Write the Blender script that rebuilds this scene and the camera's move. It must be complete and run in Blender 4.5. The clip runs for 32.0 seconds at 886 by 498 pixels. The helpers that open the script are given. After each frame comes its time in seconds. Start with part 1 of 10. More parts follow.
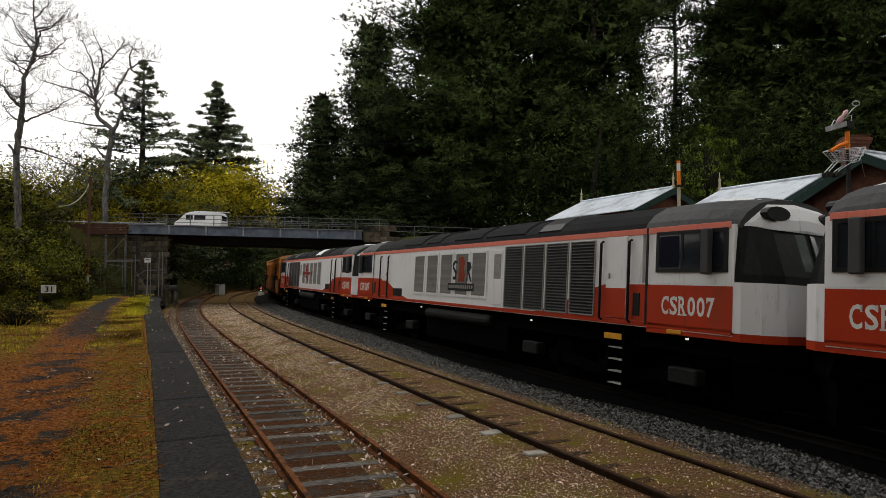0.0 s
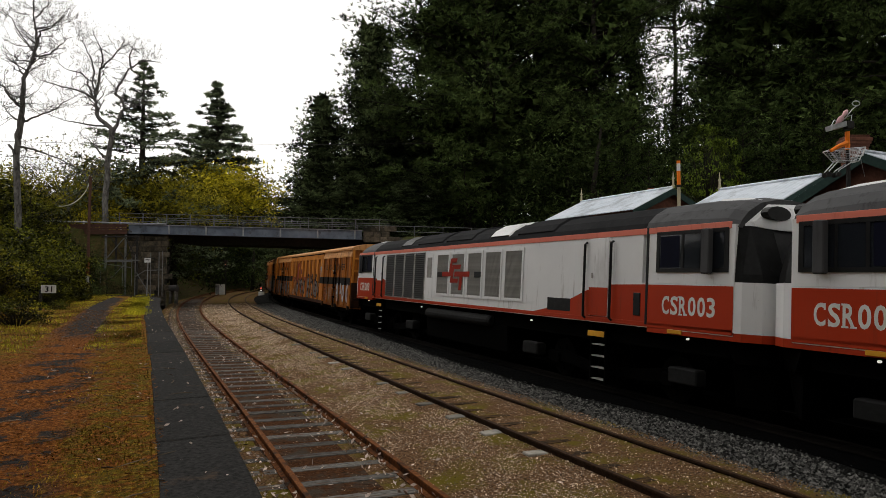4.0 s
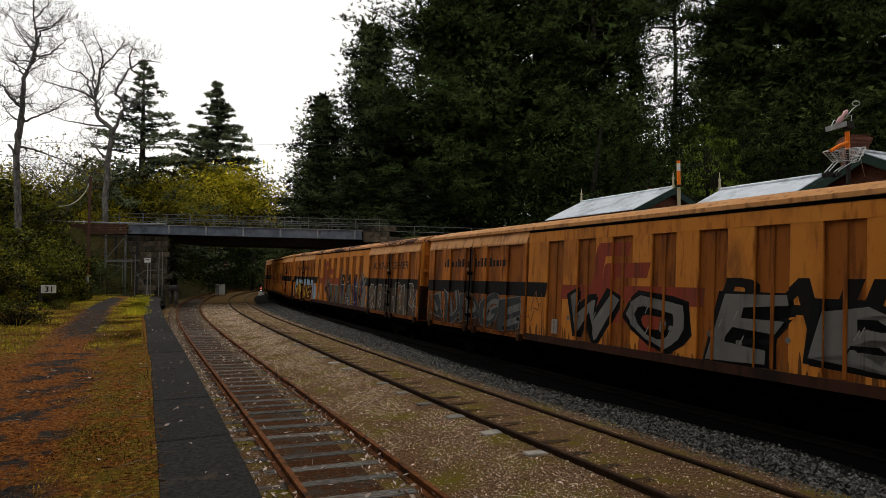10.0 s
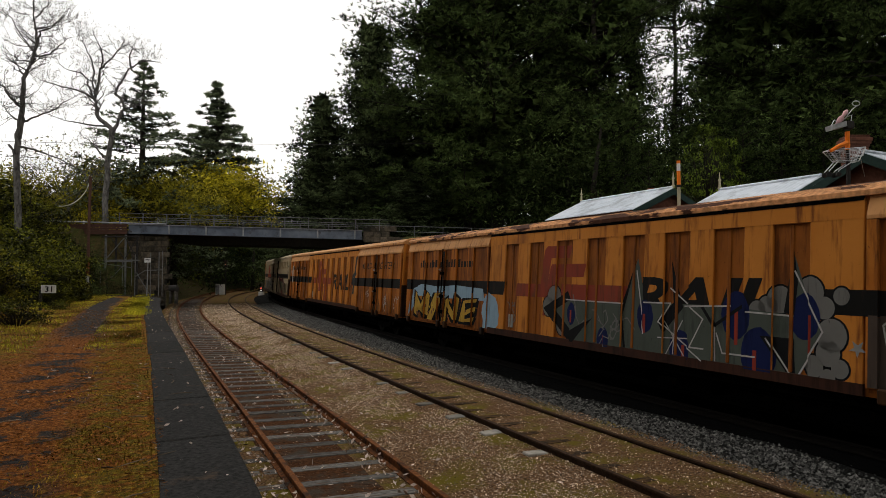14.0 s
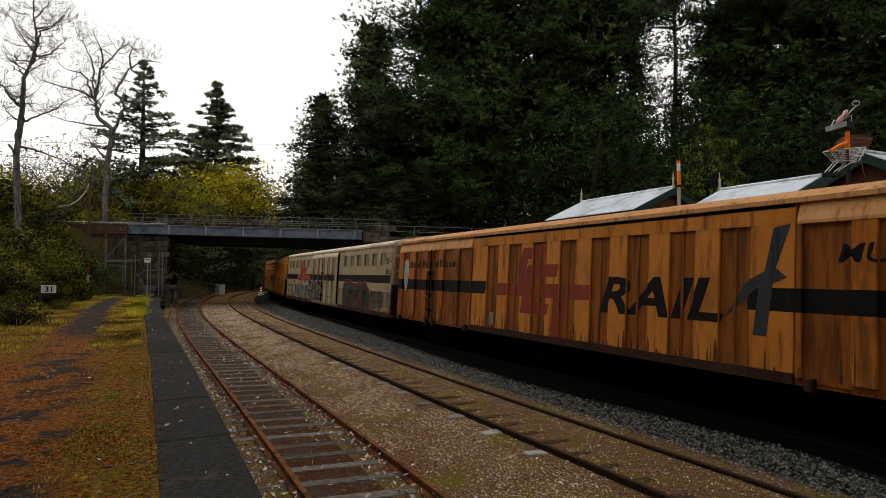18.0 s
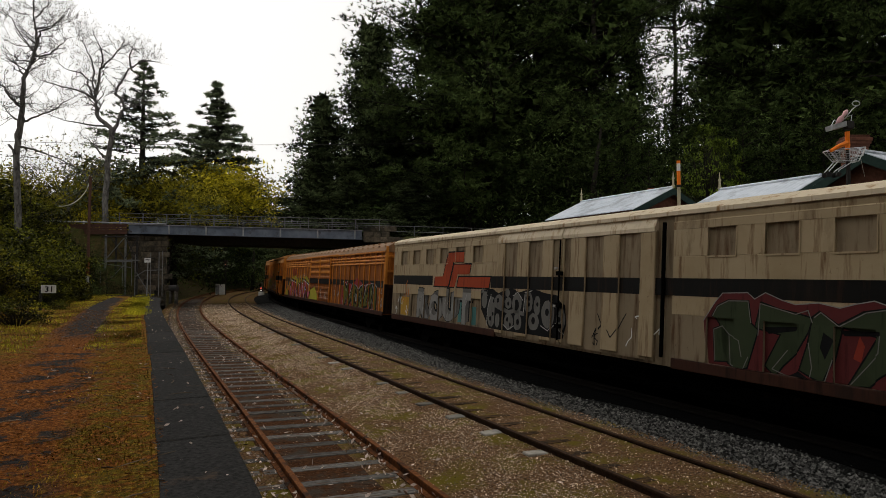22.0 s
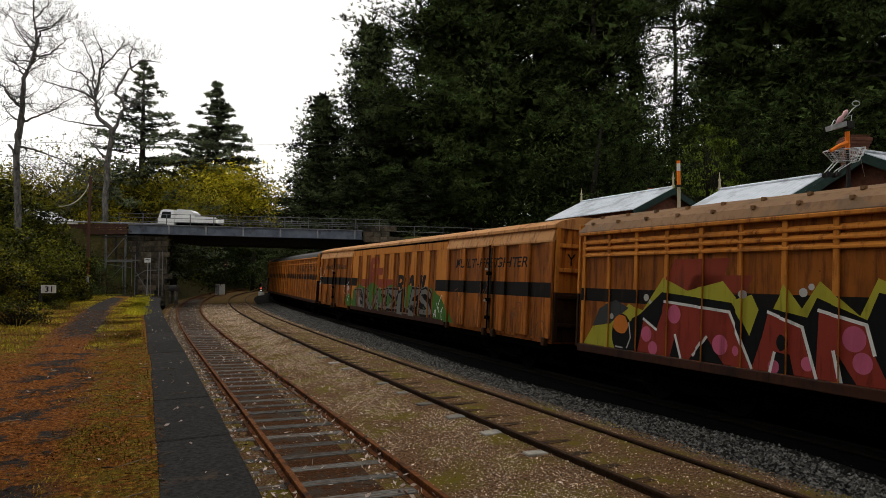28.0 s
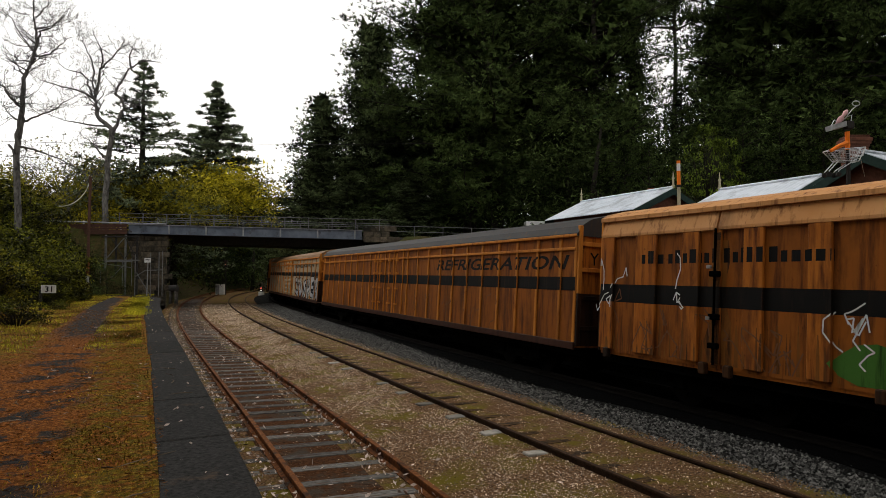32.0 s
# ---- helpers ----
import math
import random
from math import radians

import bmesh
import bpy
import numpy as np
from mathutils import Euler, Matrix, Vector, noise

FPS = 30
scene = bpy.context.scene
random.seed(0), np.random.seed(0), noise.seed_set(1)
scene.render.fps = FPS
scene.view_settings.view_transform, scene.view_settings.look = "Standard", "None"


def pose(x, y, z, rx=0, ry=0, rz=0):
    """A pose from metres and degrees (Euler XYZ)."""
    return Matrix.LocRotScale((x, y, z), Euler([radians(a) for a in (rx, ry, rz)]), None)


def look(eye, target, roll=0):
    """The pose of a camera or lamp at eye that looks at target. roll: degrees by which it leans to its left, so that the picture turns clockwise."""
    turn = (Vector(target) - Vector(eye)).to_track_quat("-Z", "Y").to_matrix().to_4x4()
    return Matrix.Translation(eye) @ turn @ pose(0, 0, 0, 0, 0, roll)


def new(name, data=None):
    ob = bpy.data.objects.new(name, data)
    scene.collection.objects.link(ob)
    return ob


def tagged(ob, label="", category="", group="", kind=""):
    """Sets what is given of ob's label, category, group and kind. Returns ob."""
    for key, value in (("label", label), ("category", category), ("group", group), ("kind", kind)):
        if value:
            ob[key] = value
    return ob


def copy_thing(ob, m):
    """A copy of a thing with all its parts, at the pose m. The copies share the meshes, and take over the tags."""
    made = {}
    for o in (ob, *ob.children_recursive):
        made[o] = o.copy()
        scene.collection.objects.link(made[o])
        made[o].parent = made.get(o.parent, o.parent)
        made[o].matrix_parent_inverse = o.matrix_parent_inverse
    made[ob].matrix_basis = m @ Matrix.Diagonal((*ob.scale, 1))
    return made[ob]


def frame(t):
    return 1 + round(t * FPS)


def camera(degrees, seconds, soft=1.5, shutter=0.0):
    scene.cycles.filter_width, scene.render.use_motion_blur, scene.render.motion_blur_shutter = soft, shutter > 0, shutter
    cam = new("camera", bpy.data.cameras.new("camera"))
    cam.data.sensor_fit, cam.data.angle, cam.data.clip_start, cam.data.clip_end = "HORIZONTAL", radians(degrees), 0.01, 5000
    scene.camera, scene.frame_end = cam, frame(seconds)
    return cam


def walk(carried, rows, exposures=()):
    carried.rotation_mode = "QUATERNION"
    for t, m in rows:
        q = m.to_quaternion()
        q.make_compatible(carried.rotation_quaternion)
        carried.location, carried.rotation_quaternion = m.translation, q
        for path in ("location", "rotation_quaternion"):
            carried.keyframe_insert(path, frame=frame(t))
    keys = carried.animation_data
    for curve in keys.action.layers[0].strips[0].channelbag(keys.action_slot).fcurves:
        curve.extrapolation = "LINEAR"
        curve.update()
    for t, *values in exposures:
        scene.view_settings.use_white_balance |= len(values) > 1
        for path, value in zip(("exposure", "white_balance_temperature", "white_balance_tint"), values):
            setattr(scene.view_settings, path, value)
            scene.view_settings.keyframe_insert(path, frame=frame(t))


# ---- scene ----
# ---- camera: stands on the platform, eye 1.65 m above it ----
cam = camera(69.68, 32.0, soft=0.85)
EYE = (0.0, 0.0, 2.605)
walk(cam, [(0.0, pose(*EYE, 92.1227, 0, 0)), (32.0, pose(*EYE, 92.1227, 0, 0))],
     [(0.0, -0.05), (3.0, -0.09), (6.0, -0.19), (8.0, -0.22), (13.0, -0.2), (17.0, -0.15), (19.0, -0.15), (20.0, -0.3), (21.0, -0.36), (23.0, -0.36), (24.0, -0.28), (25.0, -0.15), (31.0, -0.15), (32.0, -0.07)])

# ---- light: flat overcast daylight ----
world = bpy.data.worlds.new("overcast_sky")
scene.world = world
world.use_nodes = True
wn, wl = world.node_tree.nodes, world.node_tree.links
wn.clear()
sky = wn.new("ShaderNodeTexSky")
sky.sky_type, sky.sun_disc = "NISHITA", False
sky.sun_elevation, sky.sun_rotation = radians(44), radians(-38)
sky.air_density, sky.dust_density = 1.0, 4.0
hsv = wn.new("ShaderNodeHueSaturation")
hsv.inputs["Saturation"].default_value = 0.05
back_sky = wn.new("ShaderNodeBackground")
back_sky.inputs["Strength"].default_value = 0.03
back_cloud = wn.new("ShaderNodeBackground")
back_cloud.inputs["Color"].default_value = (1.0, 0.978, 0.94, 1)
back_cloud.inputs["Strength"].default_value = 1.05
add = wn.new("ShaderNodeAddShader")
wout = wn.new("ShaderNodeOutputWorld")
wl.new(sky.outputs[0], hsv.inputs["Color"])
wl.new(hsv.outputs[0], back_sky.inputs["Color"])
wl.new(back_sky.outputs[0], add.inputs[0])
wl.new(back_cloud.outputs[0], add.inputs[1])
wl.new(add.outputs[0], wout.inputs["Surface"])
sun = new("sun", bpy.data.lights.new("sun", "SUN"))
sun.data.energy, sun.data.angle, sun.data.color = 0.42, radians(30), (1.0, 0.96, 0.89)
sun.matrix_basis = look((-29, 37, 45.5), (0, 0, 0))


# ---- materials ----
def node_mat(name):
    m = bpy.data.materials.new(name)
    m.use_nodes = True
    b = m.node_tree.nodes["Principled BSDF"]
    return m, m.node_tree.nodes, m.node_tree.links, b


def surf(name, a, b, scale=4.0, rough=0.8, bump=0.2, metal=0.0, c=None, cscale=0.6, cover=0.35, stretch=(1, 1, 1),
         rand=0.0, island=0.0, spec=0.12, bdist=0.02, coat=0.0):
    """Two-tone surface: fine grain a/b at scale, larger patches of c at cscale, bump, and a little change from piece to piece."""
    m, n, l, p = node_mat(name)
    tc = n.new("ShaderNodeTexCoord")
    mp = n.new("ShaderNodeMapping")
    mp.inputs["Scale"].default_value = stretch
    l.new(tc.outputs["Object"], mp.inputs["Vector"])
    vec = mp.outputs[0]
    info = n.new("ShaderNodeObjectInfo")
    if rand:
        va = n.new("ShaderNodeVectorMath")
        va.operation = "MULTIPLY_ADD"
        va.inputs[1].default_value = (37, 53, 29)
        l.new(info.outputs["Random"], va.inputs[0])
        l.new(vec, va.inputs[2])
        vec = va.outputs[0]
    t1 = n.new("ShaderNodeTexNoise")
    t1.inputs["Scale"].default_value, t1.inputs["Detail"].default_value, t1.inputs["Roughness"].default_value = scale, 6, 0.65
    l.new(vec, t1.inputs["Vector"])
    r1 = n.new("ShaderNodeValToRGB")
    r1.color_ramp.elements[0].position, r1.color_ramp.elements[1].position = 0.32, 0.68
    r1.color_ramp.elements[0].color, r1.color_ramp.elements[1].color = (*a, 1), (*b, 1)
    l.new(t1.outputs["Fac"], r1.inputs[0])
    col = r1.outputs[0]
    if c:
        t2 = n.new("ShaderNodeTexNoise")
        t2.inputs["Scale"].default_value, t2.inputs["Detail"].default_value, t2.inputs["Roughness"].default_value = cscale, 8, 0.7
        l.new(vec, t2.inputs["Vector"])
        r2 = n.new("ShaderNodeValToRGB")
        r2.color_ramp.elements[0].position, r2.color_ramp.elements[1].position = 0.62 - cover * 0.4, 0.72 - cover * 0.3
        r2.color_ramp.elements[0].color, r2.color_ramp.elements[1].color = (0, 0, 0, 1), (1, 1, 1, 1)
        l.new(t2.outputs["Fac"], r2.inputs[0])
        mx = n.new("ShaderNodeMix")
        mx.data_type = "RGBA"
        mx.inputs["B"].default_value = (*c, 1)
        l.new(r2.outputs[0], mx.inputs["Factor"])
        l.new(col, mx.inputs["A"])
        col = mx.outputs["Result"]
    if rand or island:
        hv = n.new("ShaderNodeHueSaturation")
        mr = n.new("ShaderNodeMapRange")
        k = rand or island
        mr.inputs["To Min"].default_value, mr.inputs["To Max"].default_value = 1 - k, 1 + k
        if rand:
            l.new(info.outputs["Random"], mr.inputs["Value"])
        else:
            geo = n.new("ShaderNodeNewGeometry")
            l.new(geo.outputs["Random Per Island"], mr.inputs["Value"])
        l.new(mr.outputs[0], hv.inputs["Value"])
        l.new(col, hv.inputs["Color"])
        col = hv.outputs[0]
    l.new(col, p.inputs["Base Color"])
    p.inputs["Roughness"].default_value, p.inputs["Metallic"].default_value = rough, metal
    p.inputs["Specular IOR Level"].default_value = spec
    p.inputs["Coat Weight"].default_value = coat
    if bump:
        bp = n.new("ShaderNodeBump")
        bp.inputs["Strength"].default_value, bp.inputs["Distance"].default_value = bump, bdist
        l.new(t1.outputs["Fac"], bp.inputs["Height"])
        l.new(bp.outputs[0], p.inputs["Normal"])
    return m


def streaked(name, paint, rust, dirt, amount=0.35, rough=0.6, metal=0.0, paint2=None):
    """Old vehicle paint: fading at large scale, rust and grime in upright runs, specks of bare patches."""
    m, n, l, p = node_mat(name)
    tc = n.new("ShaderNodeTexCoord")
    info = n.new("ShaderNodeObjectInfo")
    va = n.new("ShaderNodeVectorMath")
    va.operation = "MULTIPLY_ADD"
    va.inputs[1].default_value = (31, 7, 3)
    l.new(info.outputs["Random"], va.inputs[0])
    l.new(tc.outputs["Object"], va.inputs[2])
    def layer(scale, stretch, lo, hi, detail=7):
        mp = n.new("ShaderNodeMapping")
        mp.inputs["Scale"].default_value = stretch
        l.new(va.outputs[0], mp.inputs["Vector"])
        t = n.new("ShaderNodeTexNoise")
        t.inputs["Scale"].default_value, t.inputs["Detail"].default_value, t.inputs["Roughness"].default_value = scale, detail, 0.65
        l.new(mp.outputs[0], t.inputs["Vector"])
        r = n.new("ShaderNodeMapRange")
        r.inputs["From Min"].default_value, r.inputs["From Max"].default_value = lo, hi
        l.new(t.outputs["Fac"], r.inputs["Value"])
        return t, r.outputs[0]
    def mix(fac, a, b):
        mx = n.new("ShaderNodeMix")
        mx.data_type = "RGBA"
        for sock, v in ((mx.inputs["A"], a), (mx.inputs["B"], b)):
            if isinstance(v, tuple):
                sock.default_value = (*v, 1)
            else:
                l.new(v, sock)
        l.new(fac, mx.inputs["Factor"])
        return mx.outputs["Result"]
    p2 = paint2 or tuple(min(1, x * 1.25) for x in paint)
    fade = layer(0.7, (1, 1, 1), 0.3, 0.7)[1]
    col = mix(fade, paint, p2)
    runs = layer(3.4, (2.2, 2.2, 0.22), 0.60 - amount * 0.25, 0.76 - amount * 0.2)[1]
    col = mix(runs, col, rust)
    grime = layer(1.1, (1, 1, 0.35), 0.60 - amount * 0.15, 0.80 - amount * 0.2)[1]
    col = mix(grime, col, dirt)
    tf, flecks = layer(14, (1, 1, 0.6), 0.68 - amount * 0.05, 0.74)
    col = mix(flecks, col, tuple(x * 0.6 for x in rust))
    l.new(col, p.inputs["Base Color"])
    p.inputs["Roughness"].default_value, p.inputs["Metallic"].default_value = rough, metal
    p.inputs["Specular IOR Level"].default_value = 0.08
    bp = n.new("ShaderNodeBump")
    bp.inputs["Strength"].default_value, bp.inputs["Distance"].default_value = 0.12, 0.01
    l.new(tf.outputs["Fac"], bp.inputs["Height"])
    l.new(bp.outputs[0], p.inputs["Normal"])
    return m


def glow(name, col, strength):
    m, n, l, p = node_mat(name)
    p.inputs["Base Color"].default_value = (*col, 1)
    p.inputs["Emission Color"].default_value, p.inputs["Emission Strength"].default_value = (*col, 1), strength
    return m


def leaf_mat(name, a, b, rough=0.65, through_light=0.0):
    m, n, l, p = node_mat(name)
    geo = n.new("ShaderNodeNewGeometry")
    r = n.new("ShaderNodeValToRGB")
    r.color_ramp.elements[0].color, r.color_ramp.elements[1].color = (*a, 1), (*b, 1)
    l.new(geo.outputs["Random Per Island"], r.inputs[0])
    tc = n.new("ShaderNodeTexCoord")
    t = n.new("ShaderNodeTexNoise")
    mp = n.new("ShaderNodeMapping")
    mp.inputs["Scale"].default_value = (1, 1, 2.0)
    l.new(tc.outputs["Object"], mp.inputs["Vector"])
    t.inputs["Scale"].default_value, t.inputs["Detail"].default_value = 0.55, 3.0
    l.new(mp.outputs[0], t.inputs["Vector"])
    mr = n.new("ShaderNodeMapRange")
    mr.interpolation_type = "SMOOTHSTEP"
    mr.inputs["From Min"].default_value, mr.inputs["From Max"].default_value = 0.36, 0.66
    mr.inputs["To Min"].default_value, mr.inputs["To Max"].default_value = 0.18, 2.3
    l.new(t.outputs["Fac"], mr.inputs["Value"])
    hv = n.new("ShaderNodeHueSaturation")
    l.new(mr.outputs[0], hv.inputs["Value"])
    l.new(r.outputs[0], hv.inputs["Color"])
    l.new(hv.outputs[0], p.inputs["Base Color"])
    p.inputs["Roughness"].default_value, p.inputs["Specular IOR Level"].default_value = rough, 0.04
    if through_light:
        tr, mx = n.new("ShaderNodeBsdfTranslucent"), n.new("ShaderNodeMixShader")
        l.new(hv.outputs[0], tr.inputs["Color"])
        out = next(q for q in n if q.type == "OUTPUT_MATERIAL")
        mx.inputs[0].default_value = through_light
        l.new(p.outputs[0], mx.inputs[1])
        l.new(tr.outputs[0], mx.inputs[2])
        l.new(mx.outputs[0], out.inputs["Surface"])
    return m


# ---- mesh building ----
class Geo:
    """Collects vertices and faces for one mesh."""
    def __init__(self):
        self.v, self.f = [], []

    def add(self, verts, faces):
        k = len(self.v)
        self.v.extend(tuple(float(c) for c in p) for p in verts)
        self.f.extend(tuple(i + k for i in q) for q in faces)
        return self

    def box(self, x0, x1, y0, y1, z0, z1, b=0.0):
        """A box; b cuts its edges."""
        if b <= 0:
            return self.add([(x, y, z) for x in (x0, x1) for y in (y0, y1) for z in (z0, z1)],
                            [(0, 1, 3, 2), (4, 6, 7, 5), (0, 4, 5, 1), (2, 3, 7, 6), (0, 2, 6, 4), (1, 5, 7, 3)])
        b = min(b, (x1 - x0) * 0.45, (y1 - y0) * 0.45, (z1 - z0) * 0.45)
        ring = lambda a, c: [(x0 + a, y0 + a + c), (x0 + a + c, y0 + a), (x1 - a - c, y0 + a), (x1 - a, y0 + a + c),
                             (x1 - a, y1 - a - c), (x1 - a - c, y1 - a), (x0 + a + c, y1 - a), (x0 + a, y1 - a - c)]
        vs = []
        for z, a in ((z0, b), (z0 + b, 0), (z1 - b, 0), (z1, b)):
            vs += [(x, y, z) for x, y in ring(a * 0.7, b)]
        fs = [tuple(range(7, -1, -1)), tuple(range(24, 32))]
        for r in range(3):
            for i in range(8):
                j = (i + 1) % 8
                fs.append((r * 8 + i, r * 8 + j, r * 8 + 8 + j, r * 8 + 8 + i))
        return self.add(vs, fs)

    def prism(self, outline, a0, a1, axis="x"):
        """An outline of (u, v) drawn out along an axis: x -> (y, z), y -> (x, z), z -> (x, y)."""
        put = {"x": lambda a, u, v: (a, u, v), "y": lambda a, u, v: (u, a, v), "z": lambda a, u, v: (u, v, a)}[axis]
        n = len(outline)
        vs = [put(a, u, v) for a in (a0, a1) for u, v in outline]
        return self.add(vs, [tuple(range(n)), tuple(range(2 * n - 1, n - 1, -1))] +
                        [(i, i + n, (i + 1) % n + n, (i + 1) % n) for i in range(n)])

    def loft(self, rings, caps=True, closed=True):
        n = len(rings[0])
        vs = [p for r in rings for p in r]
        fs = []
        for k in range(len(rings) - 1):
            for i in range(n if closed else n - 1):
                j = (i + 1) % n
                fs.append((k * n + i, k * n + j, k * n + n + j, k * n + n + i))
        if caps:
            fs += [tuple(range(n - 1, -1, -1)), tuple(range((len(rings) - 1) * n, len(rings) * n))]
        return self.add(vs, fs)

    def tube(self, pts, radii, n=8):
        """A tapering tube along points."""
        pts = [Vector(p) for p in pts]
        if not hasattr(radii, "__len__"):
            radii = [radii] * len(pts)
        rings = []
        for i, p in enumerate(pts):
            d = (pts[min(i + 1, len(pts) - 1)] - pts[max(i - 1, 0)]).normalized()
            u = d.cross(Vector((0.31, 0.17, 0.94)) if abs(d.z) < 0.9 else Vector((1, 0.1, 0))).normalized()
            w = d.cross(u)
            rings.append([p + (u * math.cos(t) + w * math.sin(t)) * radii[i] for t in (2 * math.pi * k / n for k in range(n))])
        return self.loft(rings)

    def disc(self, c, r, axis, depth, n=20):
        """A cylinder of that depth, centred on c."""
        c, a = Vector(c), Vector(axis).normalized() * depth / 2
        return self.tube([c - a, c + a], r, n)

    def mesh(self, name, mats=(), smooth=False):
        me = bpy.data.meshes.new(name)
        me.from_pydata(self.v, [], self.f)
        for m in mats:
            me.materials.append(m)
        if smooth:
            me.polygons.foreach_set("use_smooth", [True] * len(me.polygons))
        me.update()
        return me


def part(name, geo, material, parent=None, label="", at=None, smooth=False):
    """One mesh object, under its thing or part."""
    ob = new(name, geo.mesh(name, [material], smooth) if isinstance(geo, Geo) else geo)
    if parent is not None:
        ob.parent = parent
    if at is not None:
        ob.matrix_basis = at
    if label:
        tagged(ob, label)
    return ob


def thing(name, label, category, group="", kind="", at=None):
    ob = tagged(new(name), label, category, group, kind)
    ob.empty_display_size = 0.2
    if at is not None:
        ob.matrix_basis = at
    return ob


def glyphs(text, size, shear=0.0, width=1.0):
    """Mesh data of words in the built-in font, 3 mm thick, standing in the x-z plane, facing -y, baseline at 0, centred."""
    cu = bpy.data.curves.new("lettering", "FONT")
    cu.body, cu.size, cu.extrude, cu.shear, cu.resolution_u = text, size, 0.0015, shear, 3
    cu.align_x = "CENTER"
    tmp = bpy.data.objects.new("lettering", cu)
    me = bpy.data.meshes.new_from_object(tmp)
    bpy.data.objects.remove(tmp)
    bpy.data.curves.remove(cu)
    me.transform(Matrix.Rotation(radians(90), 4, "X") @ Matrix.Diagonal((width, 1, 1, 1)))
    return me


# ---- the line of the tracks: s runs away from the platform, offsets to the right ----
STEP = 0.25
SS = np.arange(-260, 420 + STEP, STEP)


def centre(x0, th0, a, b, c):
    u = np.clip(SS, -3, 60) / 50
    k = (a + b * u + c * u * u) / 100
    k = np.where((SS < -3) | (SS > 150), 0, k)
    i0 = int(round(260 / STEP))
    th = np.cumsum(k) * STEP
    th = th - th[i0] + th0
    x, y = np.cumsum(np.sin(th)) * STEP, np.cumsum(np.cos(th)) * STEP
    return x - x[i0] + x0, y - y[i0] + 8.0, th


LINE_1 = centre(-0.9819, -0.4387, -0.1826, 0.9998, -0.3734)
LINE_2 = centre(3.2119, -0.4597, 0.1126, -0.0845, 0.4416)

TRACK_GAP = 4.1376
CANT, CANT_MAIN = 0.031, 0.0578


def on(line, s, o=0.0, z=0.0):
    """The place at s along a line, o metres to its right."""
    i = (s - SS[0]) / STEP
    k = int(i)
    w = i - k
    x = line[0][k] * (1 - w) + line[0][k + 1] * w
    y = line[1][k] * (1 - w) + line[1][k + 1] * w
    th = line[2][k] * (1 - w) + line[2][k + 1] * w
    return Vector((x + math.cos(th) * o, y - math.sin(th) * o, z))


def heading(line, s):
    return float(np.interp(s, SS, line[2]))


def offset_of(x, y, line=LINE_2):
    """How far points lie to the right of a line, and where along it."""
    x, y = np.asarray(x, float).ravel(), np.asarray(y, float).ravel()
    lx, ly, lt = line[0][::4], line[1][::4], line[2][::4]
    best, arg = np.full(x.shape, 1e18), np.zeros(x.shape, int)
    for i in range(len(lx)):
        d = (x - lx[i]) ** 2 + (y - ly[i]) ** 2
        m = d < best
        best[m], arg[m] = d[m], i
    o = (x - lx[arg]) * np.cos(lt[arg]) - (y - ly[arg]) * np.sin(lt[arg])
    return o, SS[::4][arg]


def ribbon(line, s0, s1, step, outline, closed=False):
    """An outline of (offset, z) swept along a line."""
    g = Geo()
    n = max(2, int(round((s1 - s0) / step)) + 1)
    g.loft([[on(line, s, o, z) for o, z in outline] for s in np.linspace(s0, s1, n)], caps=closed, closed=closed)
    return g



# ---- materials of the place ----
M_GRAVEL = surf("track_gravel", (0.014, 0.0065, 0.003), (0.230, 0.128, 0.064), 26, 0.95, 1.0, c=(0.120, 0.095, 0.014), cscale=1.1, cover=0.36, bdist=0.05, spec=0.03)
M_GRAVEL_ST = surf("gravel_stone", (0.085, 0.052, 0.031), (0.62, 0.465, 0.335), 9, 0.9, 0.2, island=0.95, spec=0.05)
M_BALLAST = surf("ballast_bed", (0.002, 0.002, 0.002), (0.012, 0.012, 0.011), 30, 0.95, 0.9, bdist=0.05, spec=0.04)
M_BALLAST_ST = surf("ballast_stone", (0.001, 0.001, 0.001), (0.118, 0.115, 0.107), 14, 0.85, 0.3, island=0.97, spec=0.05)
M_RAIL_RUST = surf("rusty_rail_steel", (0.075, 0.026, 0.008), (0.20, 0.070, 0.019), 18, 0.85, 0.25, c=(0.035, 0.017, 0.010), cscale=3, spec=0.08)
M_RAIL_USED = surf("brown_rail_steel", (0.018, 0.010, 0.006), (0.048, 0.025, 0.013), 18, 0.85, 0.2, spec=0.08)
# darker copy of the brown rail steel, the train's shade in its colour
M_RAIL_SHADED = surf("shade_black_rail_steel", (0.004, 0.0035, 0.003), (0.012, 0.009, 0.007), 18, 0.8, 0.2, spec=0.08)
M_SLEEPER = surf("weathered_timber", (0.026, 0.024, 0.022), (0.165, 0.155, 0.140), 7, 0.9, 0.5, spec=0.05, c=(0.08, 0.034, 0.014), cscale=2, cover=0.2, stretch=(1, 6, 6), rand=0.35)
M_SLEEPER_OLD = surf("rotten_dark_timber", (0.008, 0.006, 0.005), (0.040, 0.028, 0.018), 7, 0.9, 0.5, spec=0.05, c=(0.09, 0.05, 0.02), cscale=3, cover=0.45, stretch=(1, 6, 6), rand=0.35)
M_SLAB = surf("pale_sleeper_end", (0.15, 0.14, 0.12), (0.27, 0.25, 0.22), 9, 0.9, 0.3, rand=0.4, spec=0.1)
M_COPING = surf("dark_asphalt_coping", (0.009, 0.0085, 0.008), (0.036, 0.034, 0.032), 24, 0.95, 0.6, c=(0.060, 0.042, 0.028), cscale=2.6, cover=0.10, rand=0.2, spec=0.05)
